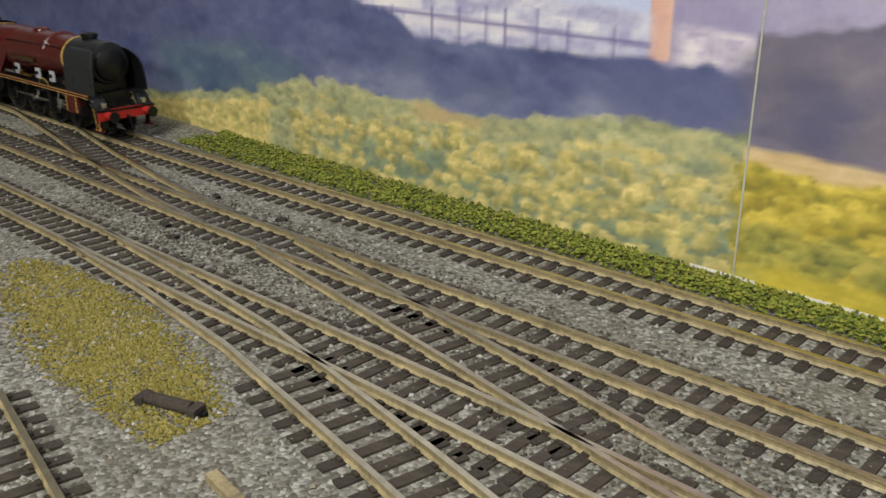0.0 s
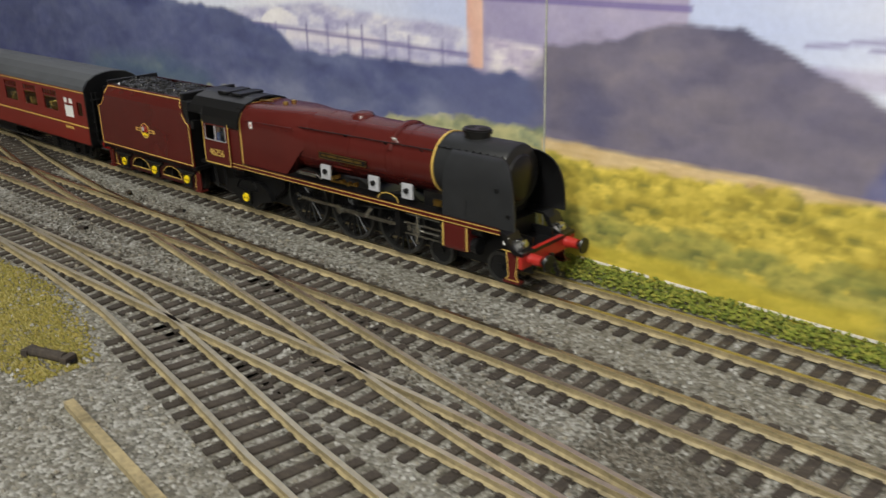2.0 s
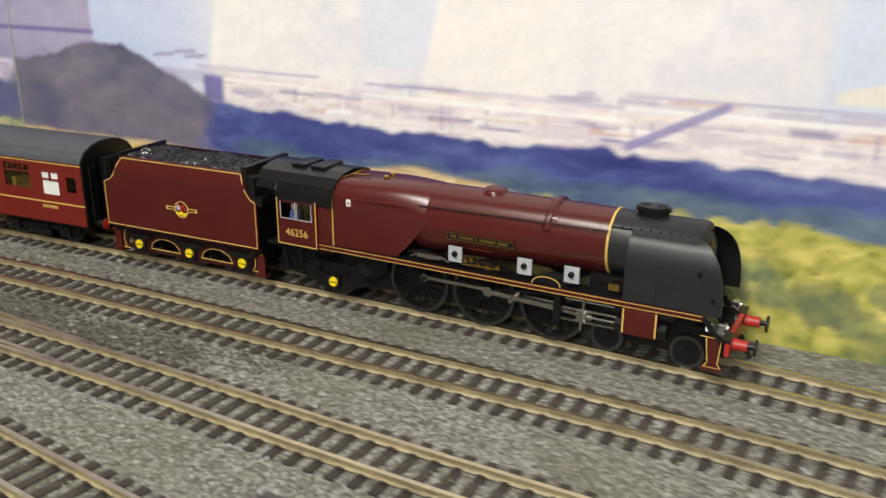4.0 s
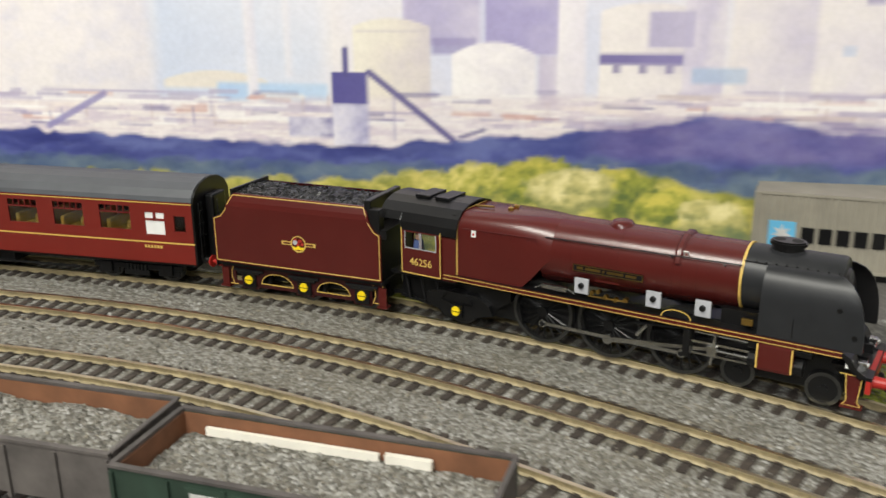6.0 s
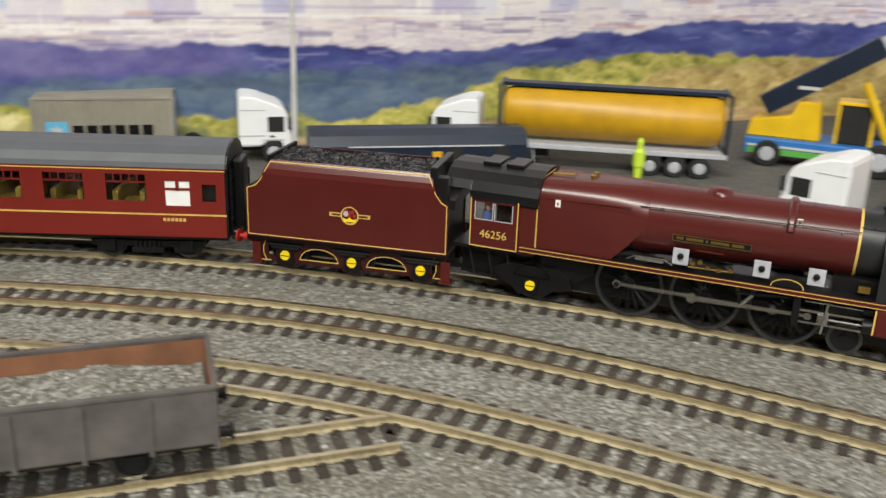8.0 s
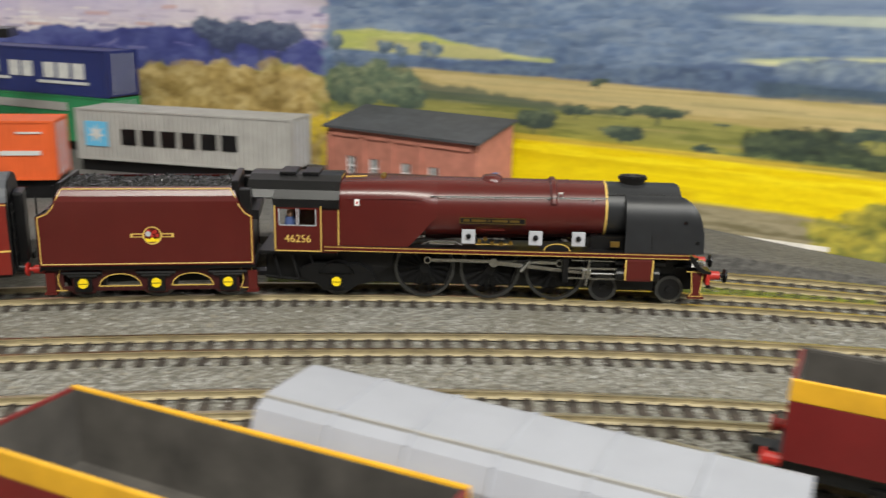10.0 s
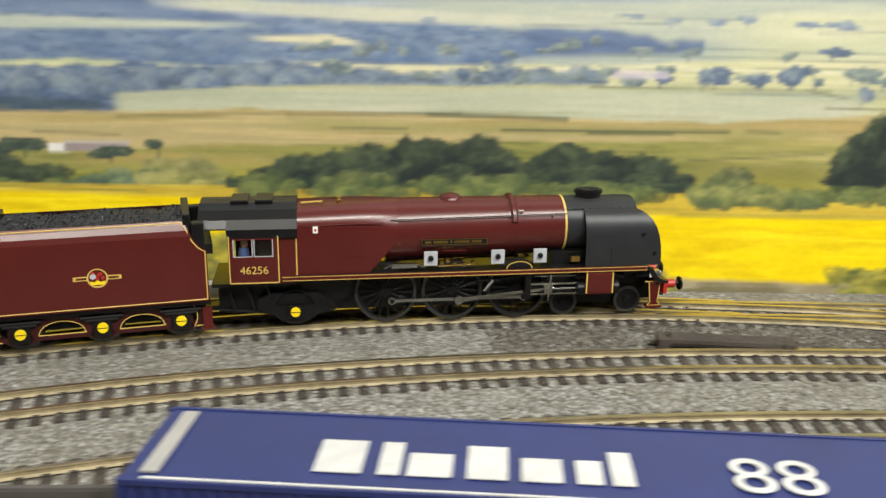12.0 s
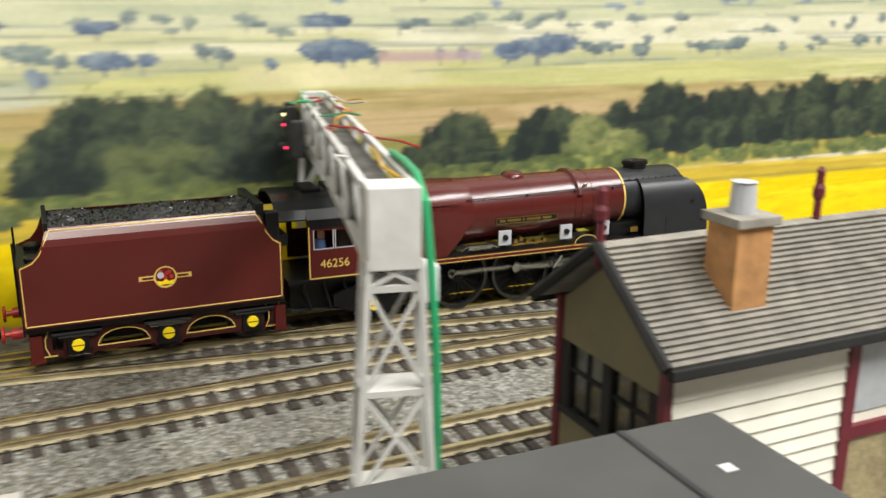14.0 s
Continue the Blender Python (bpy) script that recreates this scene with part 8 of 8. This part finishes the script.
for _u, _z, _s in ((-766, 40, 1.0), (-732, 40, 1.2), (-690, 38, 1.1), (-672, 36, 0.9), (-790, 36, 0.8), (-716, 36, 1.2), (-650, 30, 0.9), (-610, 26, 0.9), (-560, 24, 0.8)):
    tree(_u, _z - 12, 34 * _s, 27 * _s, (("59683a", "8f9440", "c8bc58"), ("6f7a44", "aaa64c", "ddd07c"), ("8a8c58", "bfb674", "e6dba0"))[int(-_u) % 3])
thicket([(-1060, 28), (-800, 32), (-560, 26), (-400, 26), (-200, 40)], 0, DEEPB, 260, 20, 12, 0.7, 1.0)
land([(-240, 52), (-100, 58), (60, 62), (150, 62), (187, 66), (300, 76), (400, 76)], -12, *BROWN, soft=5, rough=2, crown=3, wave=20, grain=(16, 9), fade=30)
thicket([(-240, 52), (-100, 58), (60, 64), (150, 66), (230, 74), (300, 82), (340, 84), (396, 76)], -4, BROWN, 620, 24, 15, 0.75, 1.2)
thicket([(330, 44), (396, 50)], 4, ("8a7a2c", "c8ac2c", "e6cc50"), 40, 14, 10, 0.7)
land([(-620, 12), (-456, 20), (-330, 23), (-200, 26), (-60, 22)], -12, "cfb078", "b8976a", "dcc494", soft=3, rough=1.5, grain=(40, 4), fade=40)

# right wall: sky, hazy hills and far fields
R = 396
land([(R, 300), (UB, 300)], -20, "d5dae2", "e4e6e6", "eceae2", fade=0, grain=(150, 40))
land([(R, 158), (700, 152), (850, 140), (1000, 142), (1200, 150), (1500, 158), (UB, 160)], 60, "8696b4", "9cabbf", "b6bfc8", soft=7, rough=2, grain=(90, 7), fade=0)
land([(880, 136), (1000, 134), (1250, 141), (1700, 146), (UB, 146)], 60, "aab6b0", "bcc4b2", "d0d2b8", soft=5, grain=(80, 6), fade=60)
land([(1040, 122), (1080, 130), (1200, 133), (1500, 136), (UB, 134)], 60, "c3c8a2", "d5d6ac", "e3dfb8", soft=4, grain=(90, 5), fade=50)
land([(R, 150), (560, 146), (660, 142), (780, 136), (830, 128), (900, 125), (980, 123), (1050, 117)], [(R, 60), (840, 84), (880, 106), (1050, 112)], "566a92", "6c82a6", "8296b2", soft=5, rough=2, crown=4, wave=20, grain=(60, 9), fade=0)
thicket([(R, 138), (560, 132), (660, 128), (760, 124), (840, 122), (960, 121)], [(R, 88), (800, 96), (960, 112)], FARW, 900, 26, 8, 0.6, 1.6)
land([(640, 123), (740, 125), (860, 122)], [(640, 121), (740, 119), (860, 121)], "b3bfb4", "c6cdb8", soft=2.5, fade=40)
land([(790, 132), (840, 133), (960, 128), (1040, 124)], [(790, 130), (900, 124), (1040, 122)], "dcd9be", "c8ccb8", soft=3, fade=40)
land([(R, 106), (430, 108), (470, 106), (520, 98), (560, 94)], [(R, 95), (470, 94), (560, 93)], "c8cc58", "b4bc60", "d9d67c", soft=3, rough=2, grain=(30, 4), fade=6)
land([(420, 103), (520, 100), (530, 94)], [(420, 95), (530, 91)], "c9c27e", "b4b26c", soft=3, fade=12)
land([(655, 100), (700, 103), (760, 106), (830, 103), (930, 98)], [(655, 99), (700, 97), (860, 95), (930, 95)], "bcc79a", "cdd29c", "dcdba6", soft=2.5, grain=(60, 3), fade=24)
land([(840, 117), (880, 118), (900, 114)], [(840, 115), (900, 113)], "e6deb4", "d8d3b0", soft=2, fade=14)
# dark woods across the middle distance
land([(R, 92), (450, 88), (520, 93), (573, 92), (640, 96), (668, 99), (700, 96), (740, 91), (772, 89), (780, 82)], [(R, 70), (573, 82), (675, 79), (780, 80)], "465a84", "566c92", "6d82a0", soft=2.5, crown=2, wave=14, grain=(30, 7), fade=4)
thicket([(R, 92), (450, 88), (573, 91), (668, 97), (740, 90), (776, 88)], [(R, 72), (573, 84), (675, 81), (776, 82)], ("415278", "52688a", "6c8098"), 360, 16, 8, 0.7, 1.2)
land([(668, 90), (720, 89), (772, 87), (778, 81)], [(668, 80), (778, 80)], "3f5260", "4c6068", soft=2.5, grain=(6, 9), strength=0.7, fade=10)
land([(840, 106), (900, 105), (1000, 106), (1100, 110), (1250, 112), (1590, 112), (UB, 112)], 60, "e6dfae", "d6d49c", "efe8c2", soft=2.5, grain=(100, 4), fade=30)
land([(690, 101), (760, 103), (800, 104), (860, 105), (900, 101), (960, 96)], [(690, 97), (800, 92), (960, 93)], "5b6f92", "7184a0", soft=2.5, crown=3, wave=12, grain=(14, 6), fade=16)
thicket([(690, 100), (760, 101), (800, 103), (860, 104), (900, 101), (1000, 104)], [(690, 97), (800, 93), (960, 95), (1000, 97)], FART, 260, 14, 8, 0.75, 1.0)
land([(776, 90), (860, 95), (1000, 97), (1100, 99), (1200, 101), (1590, 99), (UB, 98)], 60, "cdcb90", "c0c294", "dad69e", soft=2.5, grain=(90, 4), fade=12)
land([(776, 90), (840, 93), (1000, 95), (1118, 94), (1180, 86)], 60, "b6bc9c", "c3c7a6", "d0cfb0", soft=2.5, grain=(80, 4), fade=10)
land([(1118, 91), (1180, 95), (1260, 98), (1400, 95), (1590, 94), (UB, 94)], 60, "dcd886", "cccb80", "e6e09c", soft=2.5, grain=(80, 4), fade=30)
land([(1250, 112), (1300, 113), (1450, 117), (1600, 118), (UB, 118)], [(1250, 104), (UB, 104)], "ebe6c0", "f0ebcc", "ddd9b0", soft=2, fade=30)
land([(1190, 96), (1240, 99), (1300, 97)], [(1190, 88), (1300, 88)], "e9dfa8", "dcd498", soft=2.5, fade=20)
# ochre and olive fields
land([(R, 80), (460, 85), (580, 84), (680, 81), (780, 82), (840, 84), (960, 82), (1060, 80), (1118, 84), (1240, 87), (1400, 84), (UB, 82)], 40, "c3a964", "b3a05c", "d0b878", "beac70", soft=2.2, grain=(110, 3.5), fade=0)
land([(R, 78), (500, 77), (600, 78), (780, 80)], [(R, 74), (600, 76), (780, 78)], "d8bf7c", "c8b06a", soft=2.5, strength=0.6, fade=20)
land([(840, 80), (960, 78), (1060, 77), (1130, 78)], [(840, 74), (1130, 73)], "a49e58", "b2a860", soft=3, grain=(90, 3), strength=0.8, fade=40)
land([(R, 70), (450, 72), (540, 68), (640, 66), (760, 64), (850, 67), (950, 70), (1050, 71), (1130, 70)], 40, "8a8a3c", "7a7e3a", "a09c48", "939044", soft=2.5, grain=(60, 4), fade=0)
land([(744, 62), (800, 63), (900, 60)], [(744, 57), (900, 54)], "c3aa58", "a89c4c", soft=3, strength=0.8, fade=30)
land([(760, 57), (850, 58), (950, 56)], [(760, 50), (950, 48)], "a8a440", "b6ae48", soft=3, strength=0.7, fade=30)
land([(1040, 74), (1130, 72), (1260, 70), (1400, 70), (UB, 68)], 40, "a9a050", "98944a", "beb05c", soft=2.5, grain=(80, 4), fade=40)
land([(1040, 62), (1110, 60), (1130, 58)], 44, "979040", "85843a", soft=4, fade=30)
land([(1230, 78), (1300, 77), (1450, 77), (UB, 76)], [(1230, 66), (UB, 66)], "cfae78", "d9bc84", "c0a468", soft=2.5, fade=30)
stroke(R, 72.5, 560, 69, 2.0, "4c5c58", strength=0.5)
for _a, _za, _b, _zb, _w, _k in ((860, 81.5, 940, 83, 1.8, 0.6), (925, 82.5, 990, 81, 2.2, 0.7), (960, 75.5, 1066, 76, 1.6, 0.8), (1000, 74.6, 1040, 75, 1.8, 0.7), (880, 75.2, 915, 75.4, 1.4, 0.5), (1075, 76.4, 1090, 76, 1.4, 0.6), (740, 72, 780, 71, 1.0, 0.5), (640, 75, 700, 74, 1.0, 0.4), (1048, 62, 1112, 66, 1.0, 0.6), (1000, 96, 1112, 95.4, 1.2, 0.5), (1110, 88, 1180, 86, 1.0, 0.6), (1100, 96, 1120, 92, 1.0, 0.5), (780, 79.6, 860, 82, 1.2, 0.5)):
    stroke(_a, _za, _b, _zb, _w, "5f6446", strength=_k)
_rn = random.Random(31)
for _i in range(44):
    _a, _z = _rn.uniform(960, 1600), _rn.choice((94, 101, 106, 110, 113, 118, 123, 127)) + _rn.uniform(-1.5, 1.5)
    stroke(_a, _z, _a + _rn.uniform(25, 110), _z + _rn.uniform(-2.4, 1.6), _rn.uniform(0.7, 1.4), ("8c9c8c", "7d8e88", "6f8080")[_i % 3], strength=0.5)
for _i in range(130):
    _a, _z = _rn.uniform(R + 40, 1600), _rn.uniform(50, 84)
    stroke(_a, _z, _a + _rn.uniform(14, 60), _z + _rn.uniform(-0.8, 0.8), _rn.uniform(0.6, 1.2), ("8f8c48", "d8c888", "a59a58", "c2a868")[_i % 4], strength=0.3)
# hedgerow trees, small and blue with distance
FART = ("66757f", "80908f", "a3af9f")
for _u in np.arange(870, 1640, 7):
    _r = _rn.random()
    if _r < 0.5:
        tree(float(_u) + _rn.uniform(-4, 4), 98 + _rn.uniform(-3, 3), _rn.uniform(6, 15), _rn.uniform(5, 9), FART)
    if _r > 0.55:
        tree(float(_u) + _rn.uniform(-4, 4), 109 + _rn.uniform(-2, 5), _rn.uniform(6, 14), _rn.uniform(4, 8), FART, 0.75)
    if 0.3 < _r < 0.55:
        tree(float(_u) + _rn.uniform(-4, 4), 121 + _rn.uniform(-3, 5), _rn.uniform(6, 16), _rn.uniform(3, 6), ("7c8ea8", "90a0b2", "a8b4ba"), 0.7)
for _u, _z, _w, _h in ((1057, 98, 16, 10), (1094, 98, 15, 12), (1078, 98, 13, 8), (1152, 97, 20, 9), (1165, 97, 12, 9), (1127, 91, 12, 10), (1246, 98, 26, 12), (1214, 97, 9, 6), (1032, 98, 10, 8), (940, 97, 9, 9), (962, 98, 12, 12), (1234, 99, 14, 9), (1342, 98, 40, 13), (1326, 98, 16, 10), (1240, 112, 20, 8), (1150, 110, 16, 8), (1110, 112, 18, 6)):
    tree(_u, _z - 2, _w, _h, ("566884", "6e8098", "92a1aa"))
for _u in (402, 440, 452, 468, 476):
    tree(_u, 88 + _u % 4, 13, 15, ("4c6076", "63788a", "8595a0"))
block(1262, 1312, 97.5, 102, "d2a79a", "bfa9b4", soft=1.6, strength=0.8)
block(1010, 1036, 100, 103.5, "c4b6d0", "d8cbd8", soft=1.6, strength=0.7)
block(746, 756, 62.5, 66.5, "f2efe8", "e0dcd4", soft=1.2)
block(754, 784, 63, 67.5, "9d8f8c", "aa9c98", soft=1.2)
stroke(754, 67.3, 784, 67.6, 1.4, "cbbfb2", strength=0.8)
# mid-distance bushes
land([(R, 72), (430, 76), (460, 78), (520, 73), (560, 70), (600, 66)], [(R, 66), (600, 65)], "46584e", "5a6a58", soft=3, crown=3, wave=10, strength=0.8, fade=6)
thicket([(398, 82), (440, 86), (460, 80)], 68, FARG, 60, 18, 14, 0.9)
for _u, _z, _w, _h in ((546, 52, 26, 16), (601, 51, 25, 11), (650, 49, 14, 6), (601, 66, 14, 8), (622, 65, 30, 10), (573, 64, 20, 8), (585, 82, 12, 6), (658, 64, 12, 4), (798, 62, 11, 9), (775, 60, 20, 8), (735, 62, 22, 10), (722, 61, 18, 8), (860, 59, 16, 5)):
    tree(_u, _z - 2, _w, _h, ("3b4a46", "4d5c4c", "6e7a5c"))
thicket([(668, 52), (680, 62), (697, 67), (715, 62), (748, 55)], 46, WOOD, 60, 20, 12, 0.95)
thicket([(664, 50), (750, 50)], 46, GREEN, 16, 16, 7, 0.8)
thicket([(756, 53), (772, 56), (800, 54), (826, 52)], 46, FARG, 34, 15, 8, 0.9)
thicket([(790, 58), (812, 62), (830, 58)], 48, ("6a7048", "8f9054", "b3ab68"), 20, 14, 9, 0.7)
# rape field
land([(R, 52), (526, 50), (615, 49), (744, 47), (844, 47.5), (1046, 46), (1112, 46), (1218, 46), (1300, 44), (1440, 40), (UB, 36)], -12, "cbb040", "bda23a", "dac04c", soft=2, rough=0.6, grain=(60, 3), fade=0)
land([(R, 48), (526, 46), (615, 46), (744, 43), (838, 41), (900, 39), (1046, 35), (1240, 34), (1400, 31), (UB, 26)], -12, "f0d408", "e2c206", "f4dc1c", "d8b808", soft=2, rough=0.6, grain=(70, 6), fade=0)
land([(R, 38), (700, 36), (900, 26), (1250, 20), (UB, 14)], -12, "e6c806", "f2d80c", "d6b406", soft=8, grain=(30, 8), fade=0, strength=0.7)
for _a, _za, _b, _zb, _k in ((1046, 35.5, 1250, 35.6, 0.7), (1250, 35.6, 1620, 29, 0.6), (700, 46, 790, 44, 0.7), (830, 42, 1046, 38, 0.4), (1100, 44.4, 1300, 44, 0.35)):
    stroke(_a, _za, _b, _zb, 1.3, "86803a", strength=_k)
# tree belts
def belt(top, foot, inks, step, w, seed):
    """A row of printed trees, each crown of its own under the outline."""
    rnd = random.Random(seed)
    us, zs = zip(*top)
    for row in (1.0, 0.62):
        u = us[0]
        while u < us[-1]:
            h = (float(np.interp(u, us, zs)) - foot) * row * rnd.uniform(0.84, 1.08)
            k = rnd.uniform(0.75, 1.25)
            tree(u, foot - 1, w * k, h * 1.08, [inks, (inks[0], inks[0], inks[1])][rnd.random() < 0.35])
            u += step * rnd.uniform(0.6, 1.3)


belt([(840, 54), (852, 59), (886, 67), (918, 70), (949, 70), (974, 64), (1000, 68), (1020, 67), (1034, 63), (1044, 54)], 45, WOOD, 8, 21, 3)
thicket([(840, 52), (900, 54), (960, 54), (1040, 50)], 45, GREEN, 90, 13, 7, 0.75, 0.9)
thicket([(1055, 52), (1069, 59), (1082, 50), (1112, 47)], 45, ("4f5a40", "6c7448", "949458"), 70, 15, 8, 0.85, 0.9)
belt([(1126, 70), (1132, 82), (1146, 86), (1172, 85), (1190, 83), (1206, 88), (1224, 82), (1234, 64)], 45, WOOD, 8, 25, 4)
thicket([(1150, 66), (1172, 70), (1196, 64)], 48, GREEN, 34, 15, 10, 0.4, 0.9)
thicket([(1120, 50), (1236, 50)], 44.5, GREEN, 60, 13, 6, 0.75, 0.9)
belt([(1283, 62), (1290, 73), (1300, 77), (1312, 66), (1322, 60), (1332, 66), (1342, 77), (1361, 80), (1370, 70), (1385, 77), (1400, 75), (1410, 81), (1425, 83), (1450, 78), (1530, 84), (1640, 78), (1740, 76)], 45, WOOD, 10, 23, 5)
thicket([(1362, 62), (1372, 70), (1386, 68), (1400, 58)], 50, ("5a6a44", "7c864e", "a4a65e"), 36, 16, 11, 0.85, 0.9)
thicket([(1280, 52), (1460, 50), (1640, 48)], [(1280, 46), (1640, 42)], GREEN, 110, 13, 6, 0.75, 0.9)
# verge and bushes at the foot
land([(R, 18), (700, 20), (760, 16), (850, 8), (1000, 4), (1100, 2), (UB, 1)], -12, "8c8264", "a1977c", "756d52", soft=3, rough=1, grain=(26, 4), fade=0)
thicket([(712, 20), (735, 32), (760, 29), (780, 32), (800, 24), (850, 26), (870, 14)], 2, ("5c6438", "8f8c40", "c0b048"), 130, 17, 11, 0.85, 0.9)
thicket([(940, 14), (962, 20), (990, 25), (1010, 22), (1030, 10), (1042, 4)], 0, ("5c6238", "8a8640", "b8a848"), 110, 15, 10, 0.85, 0.9)
thicket([(1128, 8), (1140, 15), (1160, 8), (1190, 4)], -2, ("586238", "7d8040", "a89c48"), 60, 14, 8, 0.85, 0.9)
thicket([(1340, 8), (1356, 13), (1380, 15), (1410, 9), (1440, 5)], -4, ("586238", "7d8040", "a89c48"), 80, 14, 9, 0.85, 0.9)
# dimmer light towards the corner and on the right, put into the ink
_dimming = np.interp(PU, (-1000, -800, -600, -450, 395, 397, 900, 1300), (0.96, 0.88, 0.84, 0.78, 0.86, 0.82, 0.88, 0.77))[None, :]
INK *= (1 + (_dimming - 1) * ease((PZ[:, None] - 44) / 12))[..., None]
# broad unevenness of the print
_grey = INK.mean(axis=2, keepdims=True)
INK += (_grey - INK) * (0.16 * ease((PZ[:, None] - 48) / 10) * (PU[None, :] > R))[..., None]
INK *= (0.98 + 0.07 * waver(PU[None, :], PZ[:, None], 5, 4, 3, 40))[..., None]
INK *= (0.95 + 0.10 * waver(PU[None, :], PZ[:, None], 120, 60, 2, 41))[..., None]


def print_material():
    """Satin printed paper: the ink of the sheet with a faint fibre grain."""
    m = bpy.data.materials.new("printed_sheet")
    m.use_nodes = True
    nt = m.node_tree
    at, tc, n = nt.nodes.new("ShaderNodeAttribute"), nt.nodes.new("ShaderNodeTexCoord"), nt.nodes.new("ShaderNodeTexNoise")
    at.attribute_name = "ink"
    n.inputs["Scale"].default_value, n.inputs["Detail"].default_value = 420, 4
    nt.links.new(tc.outputs["Object"], n.inputs["Vector"])
    r = nt.nodes.new("ShaderNodeMapRange")
    r.inputs["From Min"].default_value, r.inputs["From Max"].default_value = 0.3, 0.7
    r.inputs["To Min"].default_value, r.inputs["To Max"].default_value = 0.965, 1.035
    nt.links.new(n.outputs[0], r.inputs[0])
    v = nt.nodes.new("ShaderNodeVectorMath")
    v.operation = "SCALE"
    nt.links.new(at.outputs["Color"], v.inputs[0])
    nt.links.new(r.outputs[0], v.inputs["Scale"])
    b = nt.nodes["Principled BSDF"]
    nt.links.new(v.outputs[0], b.inputs["Base Color"])
    b.inputs["Roughness"].default_value, b.inputs["Specular IOR Level"].default_value = 0.5, 0.3
    return m


M_PRINT = print_material()


def printed_sheet(u0, u1, label, off=0.4):
    """One sheet of the backdrop, standing off mm before the board."""
    c = cols(u0, u1)
    us, ink = PU[c], np.clip(INK[:, c], 0, 1)
    foot = np.array([wall_pt(float(u), off) for u in us])
    zs = np.concatenate([PZ, [300.0, 420.0]])
    ink = np.concatenate([ink, ink[-1:], ink[-1:]])
    nz, nu = len(zs), len(us)
    co = np.empty((nz, nu, 3))
    co[..., :2], co[..., 2] = foot[None], zs[:, None]
    me = bpy.data.meshes.new("printed_sheet")
    i = (np.arange(nz - 1)[:, None] * nu + np.arange(nu - 1)[None, :]).ravel()
    quads = np.stack([i, i + 1, i + nu + 1, i + nu], 1)
    me.vertices.add(nz * nu)
    me.vertices.foreach_set("co", (co / 1000).ravel())
    me.loops.add(quads.size)
    me.loops.foreach_set("vertex_index", quads.ravel().astype(np.int32))
    me.polygons.add(len(quads))
    me.polygons.foreach_set("loop_start", np.arange(0, quads.size, 4, dtype=np.int32))
    me.update(calc_edges=True)
    at = me.color_attributes.new("ink", "FLOAT_COLOR", "POINT")
    at.data.foreach_set("color", np.concatenate([ink, np.ones((nz, nu, 1))], 2).ravel())
    me.materials.append(M_PRINT)
    ob = new("printed_sheet", me)
    ob.parent = BACK
    ob["label"] = label


printed_sheet(UA, -1343.5, "printed sheet with blue woods and yellow gorse", 0.4)
printed_sheet(-1343, 395, "printed sheet with a pale works behind dark woods", 0.6)
printed_sheet(395, UB, "printed sheet with farmland and a yellow rape field", 0.8)


def sheet_edge(u0, u1, z0, z1, material, off=1.0):
    """A bare paper edge along or between the sheets."""
    bm = bmesh.new()
    n = max(1, int(abs(u1 - u0) / 12))
    prev = None
    for i in range(n + 1):
        u = u0 + (u1 - u0) * i / n
        a, b = wall_pt(u, off), wall_pt(u, off - 0.15)
        row = [bm.verts.new((*a, z0)), bm.verts.new((*a, z1)), bm.verts.new((*b, z1)), bm.verts.new((*b, z0))]
        if prev:
            for k in range(4):
                bm.faces.new((prev[k], row[k], row[(k + 1) % 4], prev[(k + 1) % 4]))
        prev = row
    bmesh.ops.recalc_face_normals(bm, faces=bm.faces)
    part("sheet_edge", bm, material, BACK, "bare white paper edge")


M_EDGE = mat("paper_edge", (0.78, 0.74, 0.68), 0.6, var=0.12, scale=300)
M_JOIN = mat("sheet_join", (0.42, 0.43, 0.36), 0.6, var=0.15, scale=300)
sheet_edge(-1343.6, -1342.9, -4, 172, M_JOIN)
for _a, _b in ((-1360, -1335), (-1325, -1292), (-1285, -1268), (-1255, -1000)):
    sheet_edge(_a, _b, -1.2, -0.1, M_EDGE)
sheet_edge(470, 720, 2.0, 4.6, M_EDGE)
sheet_edge(700, 900, -3.0, -0.6, M_EDGE)


motions()
